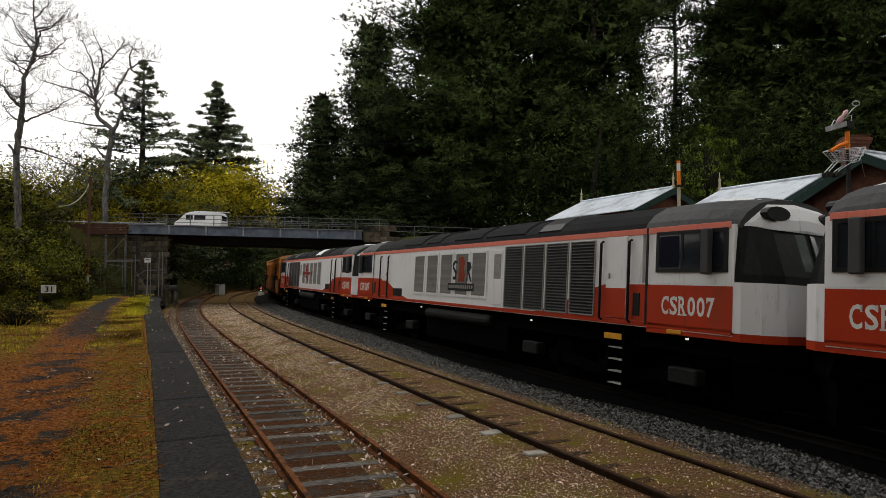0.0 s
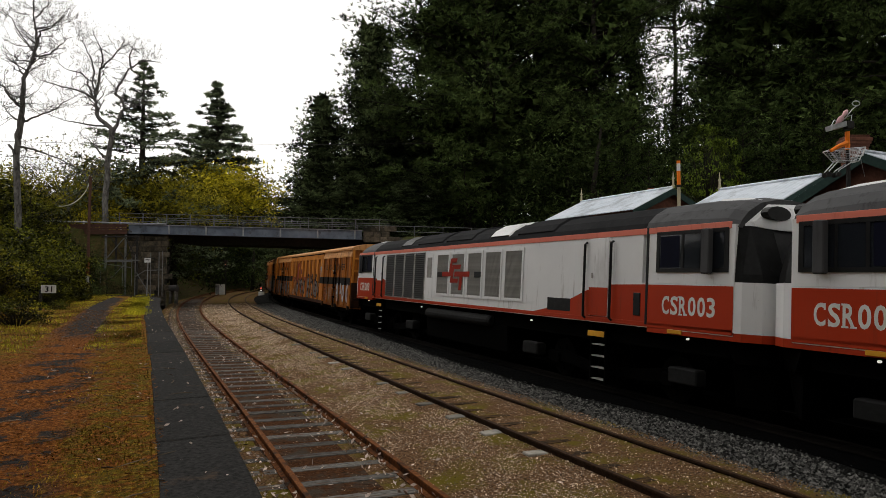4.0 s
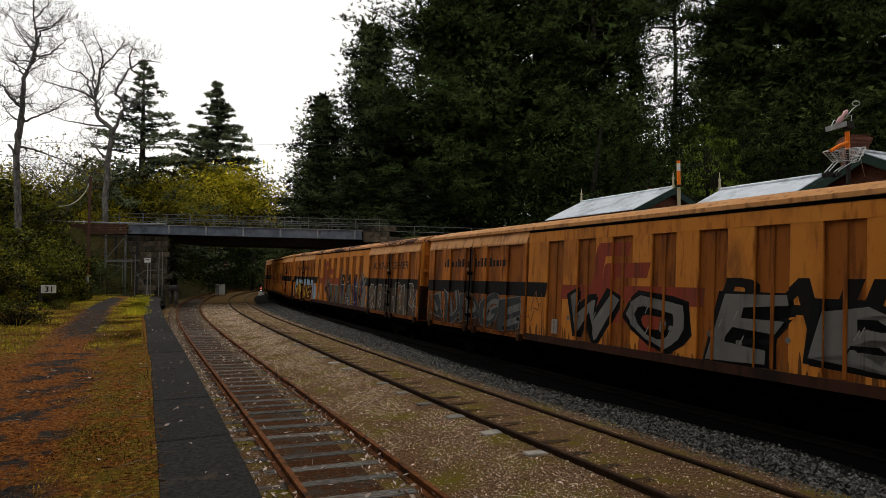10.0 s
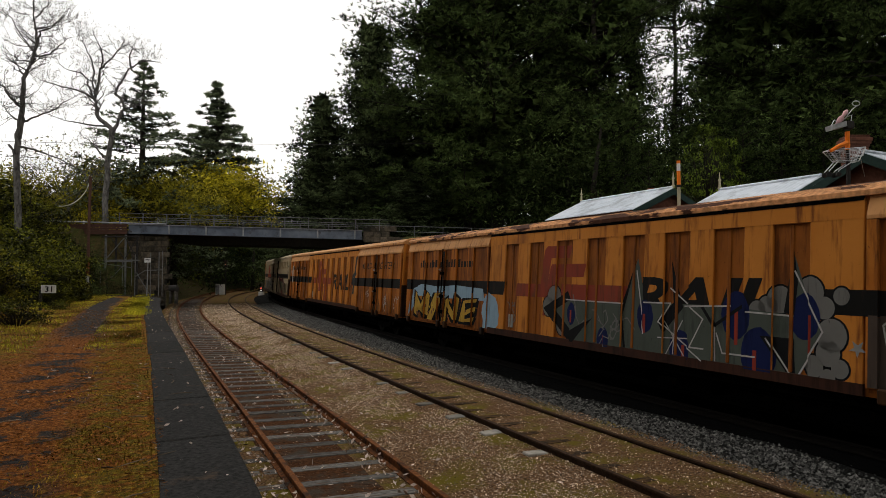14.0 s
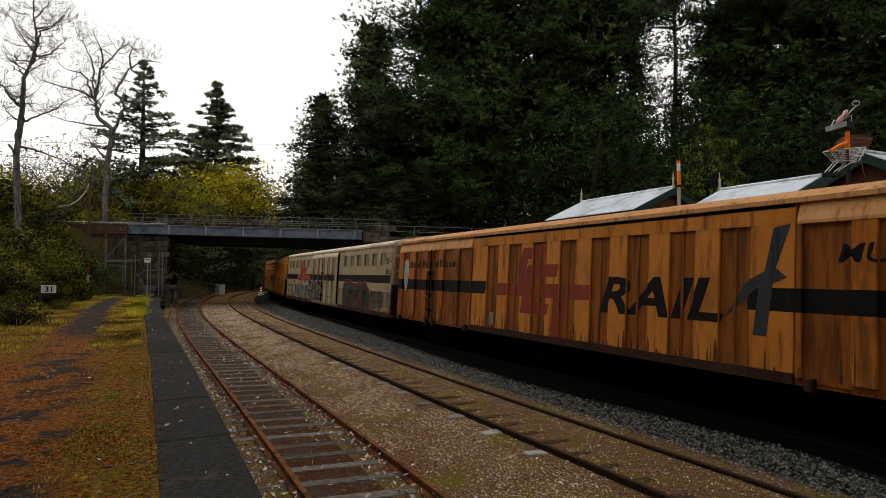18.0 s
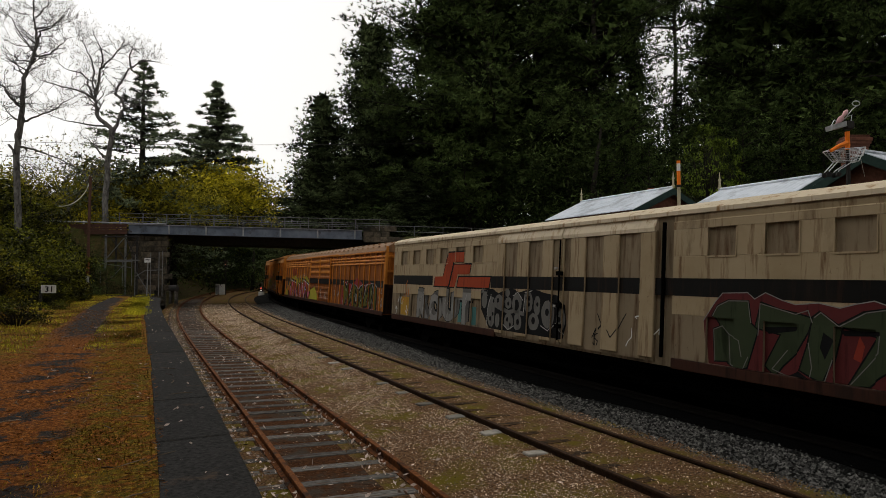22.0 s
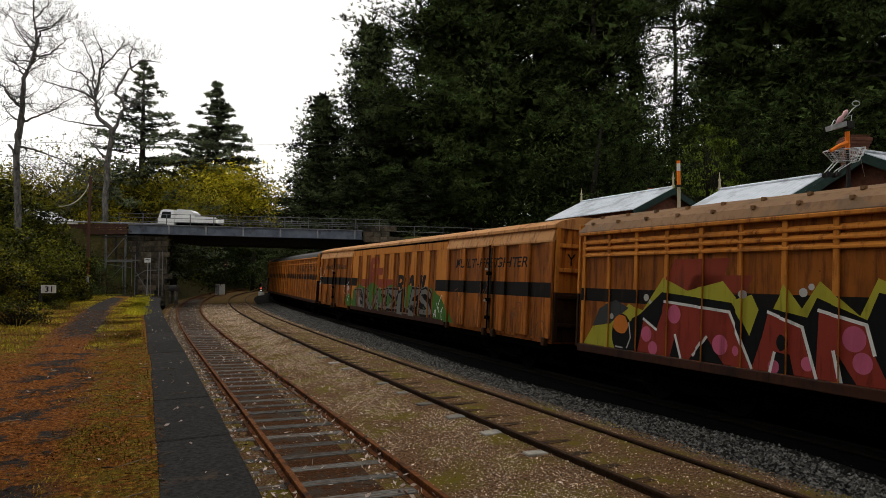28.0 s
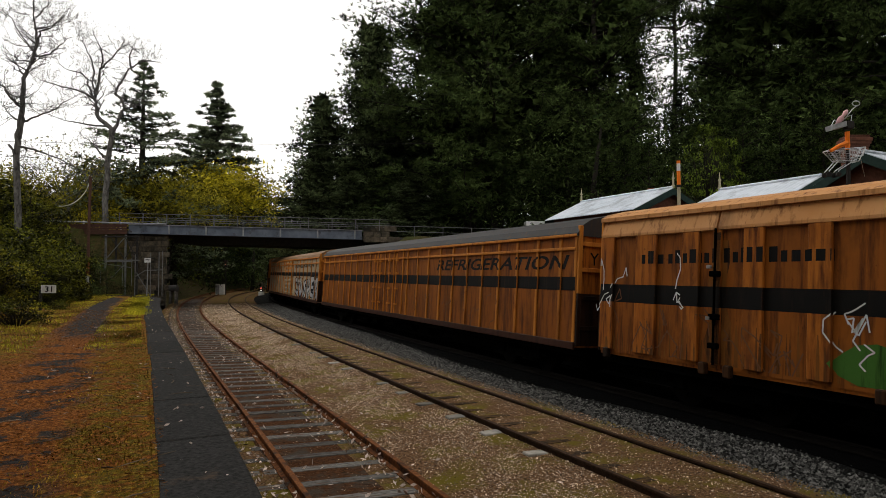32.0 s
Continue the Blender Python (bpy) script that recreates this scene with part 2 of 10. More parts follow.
M_SOIL = surf("rusty_track_soil", (0.012, 0.0055, 0.003), (0.098, 0.040, 0.015), 20, 0.95, 0.9, c=(0.05, 0.04, 0.03), cscale=1.4, cover=0.3, bdist=0.04, spec=0.04)
M_FACE = surf("platform_face_stone", (0.05, 0.045, 0.04), (0.12, 0.11, 0.10), 6, 0.9, 0.5, c=(0.03, 0.03, 0.025), cscale=0.9)
M_EARTH = surf("bank_earth", (0.022, 0.017, 0.008), (0.09, 0.066, 0.026), 5, 0.95, 0.8, spec=0.05, c=(0.035, 0.04, 0.010), cscale=0.6, cover=0.4, bdist=0.08)
M_ROAD = surf("road_asphalt", (0.045, 0.045, 0.047), (0.075, 0.075, 0.075), 25, 0.9, 0.3)
M_GIRDER = surf("grey_painted_girder", (0.075, 0.09, 0.118), (0.15, 0.172, 0.21), 1.1, 0.6, 0.1, c=(0.05, 0.045, 0.045), cscale=1.5, cover=0.2)
M_DARKSTEEL = surf("dark_bridge_steel", (0.02, 0.02, 0.02), (0.045, 0.04, 0.036), 4, 0.75, 0.2)
M_STONE = surf("bridge_sandstone", (0.045, 0.036, 0.026), (0.13, 0.105, 0.075), 4, 0.92, 0.5, c=(0.025, 0.024, 0.018), cscale=0.8, rand=0.4)
M_GALV = surf("galvanised_pipe", (0.20, 0.203, 0.206), (0.32, 0.323, 0.326), 6, 0.6, 0.1, metal=0.2)
M_PIPE = surf("weathered_grey_pipe", (0.10, 0.102, 0.104), (0.19, 0.19, 0.186), 6, 0.7, 0.1)
M_TIMBER_RED = surf("rust_red_boards", (0.06, 0.03, 0.022), (0.10, 0.052, 0.036), 5, 0.85, 0.3, stretch=(0.4, 4, 4))


def lane_mat():
    """Platform top: grass verge, worn asphalt path and pine litter, laid out by the distance from the platform edge."""
    m, n, l, p = node_mat("platform_surface")
    at = n.new("ShaderNodeAttribute")
    at.attribute_name = "lane"
    sep = n.new("ShaderNodeSeparateXYZ")
    l.new(at.outputs["Vector"], sep.inputs[0])
    def noise_tex(scale, detail=7, rough=0.65):
        t = n.new("ShaderNodeTexNoise")
        t.inputs["Scale"].default_value, t.inputs["Detail"].default_value, t.inputs["Roughness"].default_value = scale, detail, rough
        l.new(at.outputs["Vector"], t.inputs["Vector"])
        return t.outputs["Fac"]
    def ramp(fac, *stops):
        r = n.new("ShaderNodeValToRGB")
        e = r.color_ramp.elements
        while len(e) < len(stops):
            e.new(0.5)
        for q, (pos, col) in zip(e, stops):
            q.position, q.color = pos, (*col, 1)
        l.new(fac, r.inputs[0])
        return r.outputs[0]
    def math_node(op, a, b, c=None):
        q = n.new("ShaderNodeMath")
        q.operation = op
        for sock, v in zip(q.inputs, (a, b) if c is None else (a, b, c)):
            if isinstance(v, (int, float)):
                sock.default_value = v
            else:
                l.new(v, sock)
        return q.outputs[0]
    def mix(fac, a, b):
        mx = n.new("ShaderNodeMix")
        mx.data_type = "RGBA"
        l.new(fac, mx.inputs["Factor"])
        l.new(a, mx.inputs["A"])
        l.new(b, mx.inputs["B"])
        return mx.outputs["Result"]
    def step(v, lo, hi):
        q = n.new("ShaderNodeMapRange")
        q.interpolation_type = "SMOOTHSTEP"
        q.inputs["From Min"].default_value, q.inputs["From Max"].default_value = lo, hi
        l.new(v, q.inputs["Value"])
        return q.outputs[0]
    fine, mid, big, broad = noise_tex(17, 11, 0.82), noise_tex(3.2, 9, 0.7), noise_tex(0.8), noise_tex(1.15, 8, 0.68)
    wob = math_node("MULTIPLY_ADD", mid, 0.7, math_node("MULTIPLY_ADD", big, 0.9, -0.8))
    drift = n.new("ShaderNodeMapRange")
    drift.inputs["From Min"].default_value, drift.inputs["From Max"].default_value = 3.0, 28.0
    drift.inputs["To Min"].default_value, drift.inputs["To Max"].default_value = 0.0, -0.68
    l.new(sep.outputs["X"], drift.inputs["Value"])
    d = math_node("ADD", math_node("ADD", sep.outputs["Y"], wob), drift.outputs[0])
    grass = ramp(fine, (0.36, (0.012, 0.008, 0.002)), (0.5, (0.12, 0.084, 0.006)), (0.62, (0.36, 0.24, 0.028)))
    litter = ramp(fine, (0.36, (0.018, 0.006, 0.002)), (0.5, (0.17, 0.052, 0.007)), (0.62, (0.46, 0.18, 0.036)))
    path = ramp(fine, (0.38, (0.006, 0.0056, 0.0055)), (0.62, (0.060, 0.053, 0.048)))
    verge = mix(step(mid, 0.43, 0.58), grass, litter)
    far_verge = mix(math_node("MULTIPLY", step(mid, 0.40, 0.56), step(sep.outputs["X"], 5.0, 8.5)), litter, grass)
    is_path = math_node("MULTIPLY", step(d, 1.30, 1.6), step(d, 2.75, 2.3))
    bare = math_node("MAXIMUM", math_node("MULTIPLY", step(sep.outputs["X"], 9.0, 14.0), step(mid, 0.34, 0.44)), step(broad, 0.49, 0.54))
    col = mix(step(d, 1.25, 1.6), verge, litter)
    col = mix(step(d, 2.5, 2.9), col, far_verge)
    col = mix(math_node("MULTIPLY", is_path, bare), col, path)
    l.new(col, p.inputs["Base Color"])
    p.inputs["Roughness"].default_value, p.inputs["Specular IOR Level"].default_value = 0.95, 0.05
    bp = n.new("ShaderNodeBump")
    bp.inputs["Strength"].default_value, bp.inputs["Distance"].default_value = 1.0, 0.05
    l.new(fine, bp.inputs["Height"])
    l.new(bp.outputs[0], p.inputs["Normal"])
    return m


def big_mesh(name, verts, faces, material):
    """A mesh from arrays: verts (n, 3) and faces (m, k)."""
    me = bpy.data.meshes.new(name)
    verts, faces = np.asarray(verts, np.float32), np.asarray(faces, np.int32)
    k = faces.shape[1]
    me.vertices.add(len(verts))
    me.vertices.foreach_set("co", verts.ravel())
    me.loops.add(faces.size)
    me.loops.foreach_set("vertex_index", faces.ravel())
    me.polygons.add(len(faces))
    me.polygons.foreach_set("loop_start", np.arange(0, faces.size, k, dtype=np.int32))
    me.update(calc_edges=True)
    me.materials.append(material)
    return me


# ---- ground: one sheet with the cutting, the banks and the road embankments ----
ROAD_FALL = -0.0262


def deck_z(x):
    """Underside of the bridge's edge girder."""
    return 5.62 + ROAD_FALL * (np.clip(x, -60, 60) + 24.8)


def smooth(a, lo, hi):
    t = np.clip((a - lo) / (hi - lo), 0, 1)
    return t * t * (3 - 2 * t)


def land(x, y):
    x, y = np.asarray(x, float), np.asarray(y, float)
    shape = x.shape
    o, s = offset_of(x, y)
    x, y = x.ravel(), y.ravel()
    d = -o - 5.48 - 2.2 * smooth(np.asarray(s).ravel(), 40, 52)
    left = -0.35 + 1.1 * smooth(d, 0.6, 4.5) + 0.22 * np.clip(d - 5.2, 0, 14)
    right = -0.35 + 1.2 * smooth(o, 6.6, 8.5) + 0.10 * np.clip(o - 22, 0, 60)
    z = np.where(d > 0, left, np.where(o > 6, right, -0.35))
    road = (deck_z(x) + 0.36) * np.ones_like(z)
    foot = np.where((y < 54.5) & (x > -40) & (x < -15), 5.7 + 7.3 * smooth(x, -27.5, -31.0), 13.0)
    bank = smooth(np.abs(y - 54.5), foot, np.where(foot < 13, 4.3 + 0.9 * smooth(x, -27.5, -31.0), 5.2))
    lean = 0.47 * np.clip(y - 50, 0, 12)
    hold = np.maximum(smooth(x + lean, -23.3, -25.0), smooth(x + lean, -6.0, -3.5))
    z = np.where(hold > 0, z + (np.maximum(road, z) - z) * bank * hold, z)
    beyond = smooth(y, 60, 75)
    z = np.where(d > 0, np.maximum(z, (0.2 + 0.45 * np.clip(d - 2, 0, 12)) * beyond + z * (1 - beyond)), z)
    far = smooth(np.hypot(x, y), 160, 500)
    z = z * (1 - far) + 3 * far
    z += 0.12 * np.sin(x * 0.9 + y * 0.37) * np.sin(y * 0.71) * (np.abs(o) > 9)
    return z.reshape(shape)


def ground_sheet():
    near = np.arange(-70, 70.1, 1.4)
    out = np.array([76, 85, 100, 125, 160, 220, 320, 500, 900, 1800])
    xs = np.concatenate([-out[::-1], near, out])
    ys = np.concatenate([-out[::-1][:], np.arange(-70, 120.1, 1.4), np.array([126, 140, 165, 210, 300, 500, 900, 1800])])
    gx, gy = np.meshgrid(xs, ys)
    gz = land(gx, gy)
    n = len(xs)
    v = np.stack([gx, gy, gz], -1).reshape(-1, 3)
    i, j = np.meshgrid(np.arange(len(xs) - 1), np.arange(len(ys) - 1))
    a = (j * n + i).ravel()
    me = big_mesh("ground", v, np.stack([a, a + 1, a + n + 1, a + n], 1), M_EARTH)
    me.polygons.foreach_set("use_smooth", [True] * len(me.polygons))
    tagged(new("ground", me), "brown earth and grass of a railway cutting", "ground", kind="structure")


ground_sheet()


# ---- platform ----
def platform():
    g, lanes = Geo(), []
    ds = [0.0, 0.75, 1.2, 1.7, 2.3, 3.0, 4.0, 5.2, 7.0]
    ss = np.arange(-40, 43.1, 0.5)
    rings = []
    for s in ss:
        bend = 0.0 if s < 36 else 0.055 * (s - 36) ** 2
        hump = lambda d: 0.95 + (0 if d < 0.8 else 0.025 * math.sin(s * 1.7 + d * 2.1) * math.sin(s * 0.6 - d))
        rings.append([on(LINE_1, s, -1.72 - bend - d if d < 3 else -1.72 - max(d, bend), hump(d)) for d in ds])
        lanes += [(s, d, 0) for d in ds]
    g.loft(rings, caps=False, closed=False)
    me = g.mesh("platform_surface", [lane_mat()])
    a = me.attributes.new("lane", "FLOAT_VECTOR", "POINT")
    a.data.foreach_set("vector", np.array(lanes, np.float32).ravel())
    top = tagged(new("platform", me), "old station platform of grass, pine litter and worn asphalt", "platform", kind="structure")
    fg = Geo()
    fr = []
    for s in ss:
        bend = 0.0 if s < 36 else 0.055 * (s - 36) ** 2
        fr.append([on(LINE_1, s, -1.735 - bend, 0.94), on(LINE_1, s, -1.75 - bend, -0.5), on(LINE_1, s, -2.1 - bend, -0.5), on(LINE_1, s, -2.1 - bend, 0.9)])
    fg.loft(fr)
    part("platform_face", fg, M_FACE, top, "dark stone face of the platform")
    rnd = random.Random(4)
    s = -6.0
    while s < 42:
        step = rnd.uniform(1.9, 3.2)
        a0, a1 = s + 0.006, s + step - 0.006
        cg = Geo()
        w = rnd.uniform(0.64, 0.68)
        rr = []
        for q in (a0, a0 + 0.02, (a0 + a1) / 2, a1 - 0.02, a1):
            bend = 0.0 if q < 36 else 0.055 * (q - 36) ** 2
            zt = 0.972 + rnd.uniform(-0.003, 0.003) - (0.010 if q in (a0, a1) else 0)
            rr.append([on(LINE_1, q, -1.69 - bend, 0.80), on(LINE_1, q, -1.69 - bend, zt - 0.015), on(LINE_1, q, -1.71 - bend, zt),
                       on(LINE_1, q, -1.70 - w - bend, zt - 0.004), on(LINE_1, q, -1.71 - w - bend, 0.90)])
        cg.loft(rr)
        part("coping_slab", cg, M_COPING, top)
        s += step
    # the platform across the line, under the station
    o0 = TRACK_GAP + 1.75
    g2 = ribbon(LINE_2, -60, 60, 2.0, [(o0, -0.5), (o0, 0.9), (o0 + 0.05, 0.95), (o0 + 7, 0.97), (o0 + 7, -0.5)], closed=True)
    tagged(part("platform_2", g2, M_COPING), "asphalt platform in front of the station building", "platform", kind="structure")


platform()


# ---- tracks ----
def rail_outline(o, z, tilt):
    pts = [(-0.07, -0.15), (0.07, -0.15), (0.07, -0.135), (0.012, -0.115), (0.012, -0.04), (0.036, -0.03), (0.034, -0.003), (0.02, 0.0),
           (-0.02, 0.0), (-0.034, -0.003), (-0.036, -0.03), (-0.012, -0.04), (-0.012, -0.115), (-0.07, -0.135)]
    return [(o + a, z + b) for a, b in pts]


def track(name, line, off, cant, s0, s1, rail_mat, label):
    top = thing(name, label, "railway track", kind="structure")
    for side in (-1, 1):
        o = off + side * 0.7525 * math.cos(cant)
        z = -side * 0.7525 * math.sin(cant)
        part("rail", ribbon(line, s0, s1, 1.0, rail_outline(o, z, cant), closed=True), rail_mat, top, "long steel running rail")
    return top


TRACK_1 = track("track_1", LINE_1, 0.0, CANT, -12, 110, M_RAIL_RUST, "disused siding with rusty rails on old timber sleepers")
TRACK_2 = track("track_2", LINE_2, 0.0, CANT, -12, 110, M_RAIL_USED, "loop track with brown rails sunk in gravel")
TRACK_3 = track("track_3", LINE_2, TRACK_GAP, CANT_MAIN, -80, 130, M_RAIL_SHADED, "main line track on grey stone ballast")


def shade_edge(s):
    """Where the shade painted beside the train begins on the ballast."""
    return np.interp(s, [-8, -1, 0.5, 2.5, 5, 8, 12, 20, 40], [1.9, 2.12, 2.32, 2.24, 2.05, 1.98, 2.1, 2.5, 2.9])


def beds():
    z = -0.155
    g = ribbon(LINE_2, -14, 110, 1.0, [(-6.0, -0.6), (-5.6, z - 0.02), (-4.9, z + 0.035), (-4.75, z + 0.035), (-4.45, z + 0.012), (-3.75, z - 0.010), (-3.0, z - 0.022), (-2.75, z - 0.01), (-2.2, z + 0.06), (-1.2, z + 0.045),
                                       (-0.80, z + 0.075), (-0.68, z + 0.07), (0, z + 0.075), (0.68, z + 0.07), (0.80, z + 0.07), (1.3, z + 0.03), (1.9, z + 0.02), (2.1, -0.6)])
    tagged(part("gravel_bed", g, M_GRAVEL), "brown gravel bed between the sidings", "gravel", kind="structure")
    g = ribbon(LINE_1, -13, 100, 1.0, [(o, -0.160 - 0.031 * o - (0.2 if abs(o) > 1.3 else 0)) for o in (-1.35, -1.25, -0.6, 0.0, 0.6, 1.15, 1.33)])
    tagged(part("siding_bed", g, M_SOIL), "rust-stained soil between the rails of the siding", "soil", kind="structure")
    t = TRACK_GAP
    g = ribbon(LINE_2, -80, 130, 1.0, [(1.35, -0.5), (1.45, -0.15), (2.2, -0.02), (2.75, 0.02), (3.3, -0.10), (t - 0.7, -0.12), (t + 0.7, -0.16), (t + 1.6, -0.15), (t + 1.75, -0.6)])
    bed = tagged(part("ballast_bed", g, M_BALLAST), "grey crushed stone ballast under the main line", "ballast", kind="structure")
    # near-black sheet: the train's shade on the ballast, put into colour
    m_shade = surf("shade_black_ballast", (0.0005, 0.0005, 0.0005), (0.0022, 0.0022, 0.0022), 30, 0.95, 0.9, bdist=0.05, spec=0.02)
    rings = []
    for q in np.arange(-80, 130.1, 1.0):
        e = float(shade_edge(q)) + 0.12 + 0.05 * math.sin(q * 2.3) + 0.03 * math.sin(q * 5.1)
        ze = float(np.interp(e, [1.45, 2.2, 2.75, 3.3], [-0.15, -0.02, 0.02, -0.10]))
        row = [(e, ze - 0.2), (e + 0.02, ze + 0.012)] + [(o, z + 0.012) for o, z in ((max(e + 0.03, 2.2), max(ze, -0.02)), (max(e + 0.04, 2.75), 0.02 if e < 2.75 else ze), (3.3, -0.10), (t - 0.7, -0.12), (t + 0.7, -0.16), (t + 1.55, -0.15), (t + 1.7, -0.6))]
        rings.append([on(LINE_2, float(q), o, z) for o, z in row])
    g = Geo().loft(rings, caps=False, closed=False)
    part("oily_ballast", g, m_shade, bed, "ballast sheet with the train's shade painted in")


beds()


def sleepers():
    rnd = random.Random(11)
    g = Geo().box(-1.22, 1.22, -0.11, 0.11, -0.12, 0, 0.012)
    alike = [g.mesh("sleeper", [M_SLEEPER])]
    for k in range(3):
        q = Geo().box(-1.22 + rnd.uniform(-0.1, 0.05), 1.22 + rnd.uniform(-0.06, 0.08), -0.11 + rnd.uniform(-0.012, 0.012), 0.11 + rnd.uniform(-0.012, 0.012), -0.12, 0, rnd.uniform(0.008, 0.02))
        alike.append(q.mesh("sleeper", [M_SLEEPER]))
    old = [q.copy() for q in alike]
    for q in old:
        q.materials[0] = M_SLEEPER_OLD
        q.transform(Matrix.Diagonal((0.57, 0.8, 1, 1)))
    def lay(top, line, off, cant, s0, s1, gap, z, alike=alike):
        s = s0
        while s < s1:
            c = on(line, s, off, z + rnd.uniform(-0.008, 0.006))
            h = heading(line, s)
            m = Matrix.Translation(c) @ Euler((0, cant, -h + rnd.uniform(-0.012, 0.012))).to_matrix().to_4x4()
            part("sleeper", rnd.choice(alike), None, top, at=m)
            s += gap * rnd.uniform(0.95, 1.05)
    lay(TRACK_1, LINE_1, 0, CANT, -6, 62, 0.66, -0.148)
    lay(TRACK_2, LINE_2, 0, CANT, -6, 30, 0.66, -0.084, old)
    lay(TRACK_3, LINE_2, TRACK_GAP, CANT_MAIN, -12, 60, 0.68, -0.16)
    slab = Geo().box(-0.17, 0.17, -0.11, 0.11, -0.05, 0.0, 0.015).mesh("sleeper_end", [M_SLAB])
    s = -0.4
    while s < 26:
        c = on(LINE_2, s, -0.90 + rnd.uniform(-0.06, 0.05), -0.068 + rnd.uniform(-0.010, 0.006))
        m = Matrix.Translation(c) @ Euler((rnd.uniform(-0.05, 0.05), rnd.uniform(-0.06, 0.06), -heading(LINE_2, s) + rnd.uniform(-0.1, 0.1))).to_matrix().to_4x4()
        part("sleeper_end", slab, None, TRACK_2, "pale sleeper end poking out of the gravel", at=m)
        s += rnd.choice((1.32, 1.32, 2.64))


sleepers()


# ---- road bridge ----
BY0, BY1 = 50.0, 58.0


def bridge():
    top = thing("road_bridge", "grey steel girder road bridge on stone abutments across the railway", "bridge", kind="structure")
    x0, x1 = -24.8, -6.4
    zz = lambda x: float(deck_z(x))
    def beam(name, xa, xb, y0, y1, lo, hi, mat, label="", parent=top):
        g = Geo().loft([[(x, y0, zz(x) + lo), (x, y1, zz(x) + lo), (x, y1, zz(x) + hi), (x, y0, zz(x) + hi)] for x in (xa, xb)])
        return part(name, g, mat, parent, label)
    gird = beam("edge_girder", x0, x1, BY0 + 0.12, BY0 + 0.2, 0.10, 0.80, M_GIRDER, "grey painted steel edge girder")
    beam("flange", x0, x1, BY0, BY0 + 0.32, 0.06, 0.10, M_GIRDER, parent=gird)
    # upper flange in the pale metal: its edge highlight is put into colour
    beam("flange", x0, x1, BY0, BY0 + 0.32, 0.77, 0.81, M_GALV, parent=gird)
    x = -21.6
    while x < x1:
        g = Geo().box(x - 0.05, x + 0.05, BY0 + 0.02, BY0 + 0.119, zz(x) + 0.10, zz(x) + 0.77)
        part("stiffener", g, M_GALV, gird, "pale upright stiffener")
        x += 2.93
    beam("kerb", -24.8, -6.4, BY0 + 0.0, BY0 + 0.33, 0.811, 0.84, M_DARKSTEEL, "grimy kerb of the road")
    for y in (BY0 + 2.0, BY0 + 4.0, BY0 + 6.0, BY1 - 0.3):
        beam("main_girder", -22.0, -6.6, y, y + 0.3, -0.55, 0.24, M_DARKSTEEL, "dark steel girder under the road")
    beam("deck", -70, 60, BY0 + 0.33, BY1, 0.25, 0.42, M_ROAD, "asphalt road deck")
    # handrail of pipes
    rail = thing("handrail", "galvanised pipe handrail along the bridge", "railing")
    for h in (0.22, 0.52, 0.83):
        g = Geo().tube([(x, BY0 + 0.22, zz(x) + 0.84 + h) for x in np.linspace(-25.6, -4.2, 12)], 0.022, 6)
        part("rail_pipe", g, M_PIPE, rail)
    x = -25.6
    while x < -4:
        part("post", Geo().box(x - 0.028, x + 0.028, BY0 + 0.18, BY0 + 0.26, zz(x) + 0.80, zz(x) + 1.71, 0.008), M_PIPE, rail)
        x += 1.87
    rail2 = thing("handrail", "far pipe handrail of the bridge", "railing")
    for h in (0.45, 0.95):
        part("rail_pipe", Geo().tube([(x, BY1 - 0.2, zz(x) + 0.8 + h) for x in np.linspace(-26, 14, 12)], 0.03, 6), M_PIPE, rail2)
    x = -26.0
    while x < 14:
        part("post", Geo().box(x - 0.035, x + 0.035, BY1 - 0.24, BY1 - 0.16, zz(x) + 0.7, zz(x) + 1.76, 0.008), M_PIPE, rail2)
        x += 2.6
    return top


BRIDGE = bridge()


# ---- trees and shrubs ----
M_BARK = surf("dark_pine_bark", (0.010, 0.0085, 0.007), (0.035, 0.029, 0.023), 6, 0.95, 0.6, stretch=(3, 3, 0.6))
M_BARK_PALE = surf("pale_mottled_bark", (0.022, 0.020, 0.018), (0.20, 0.188, 0.172), 3, 0.9, 0.3, stretch=(2, 2, 0.7))
M_PINE = leaf_mat("dark_pine_needles", (0.016, 0.028, 0.008), (0.068, 0.092, 0.027), 0.8, 0.08)
M_SPRUCE = leaf_mat("blue_green_needles", (0.036, 0.050, 0.029), (0.165, 0.190, 0.110), 0.8, 0.25)
M_CYPRESS = leaf_mat("cypress_green", (0.008, 0.017, 0.005), (0.046, 0.064, 0.016), 0.8, 0.1)
M_EDGE = leaf_mat("grey_green_needles", (0.014, 0.024, 0.010), (0.105, 0.130, 0.056), 0.8, 0.12)
M_LEAFY = leaf_mat("mid_green_leaves", (0.030, 0.058, 0.008), (0.16, 0.205, 0.026), 0.65, 0.35)
M_YELLOW = leaf_mat("spring_yellow_leaves", (0.14, 0.125, 0.004), (0.44, 0.37, 0.025), 0.65, 0.42)
M_OLIVE = leaf_mat("olive_leaves", (0.045, 0.044, 0.004), (0.20, 0.175, 0.017), 0.65, 0.45)
M_BUSH = leaf_mat("glossy_bush_leaves", (0.002, 0.005, 0.001), (0.105, 0.108, 0.008), 0.6, 0.04)


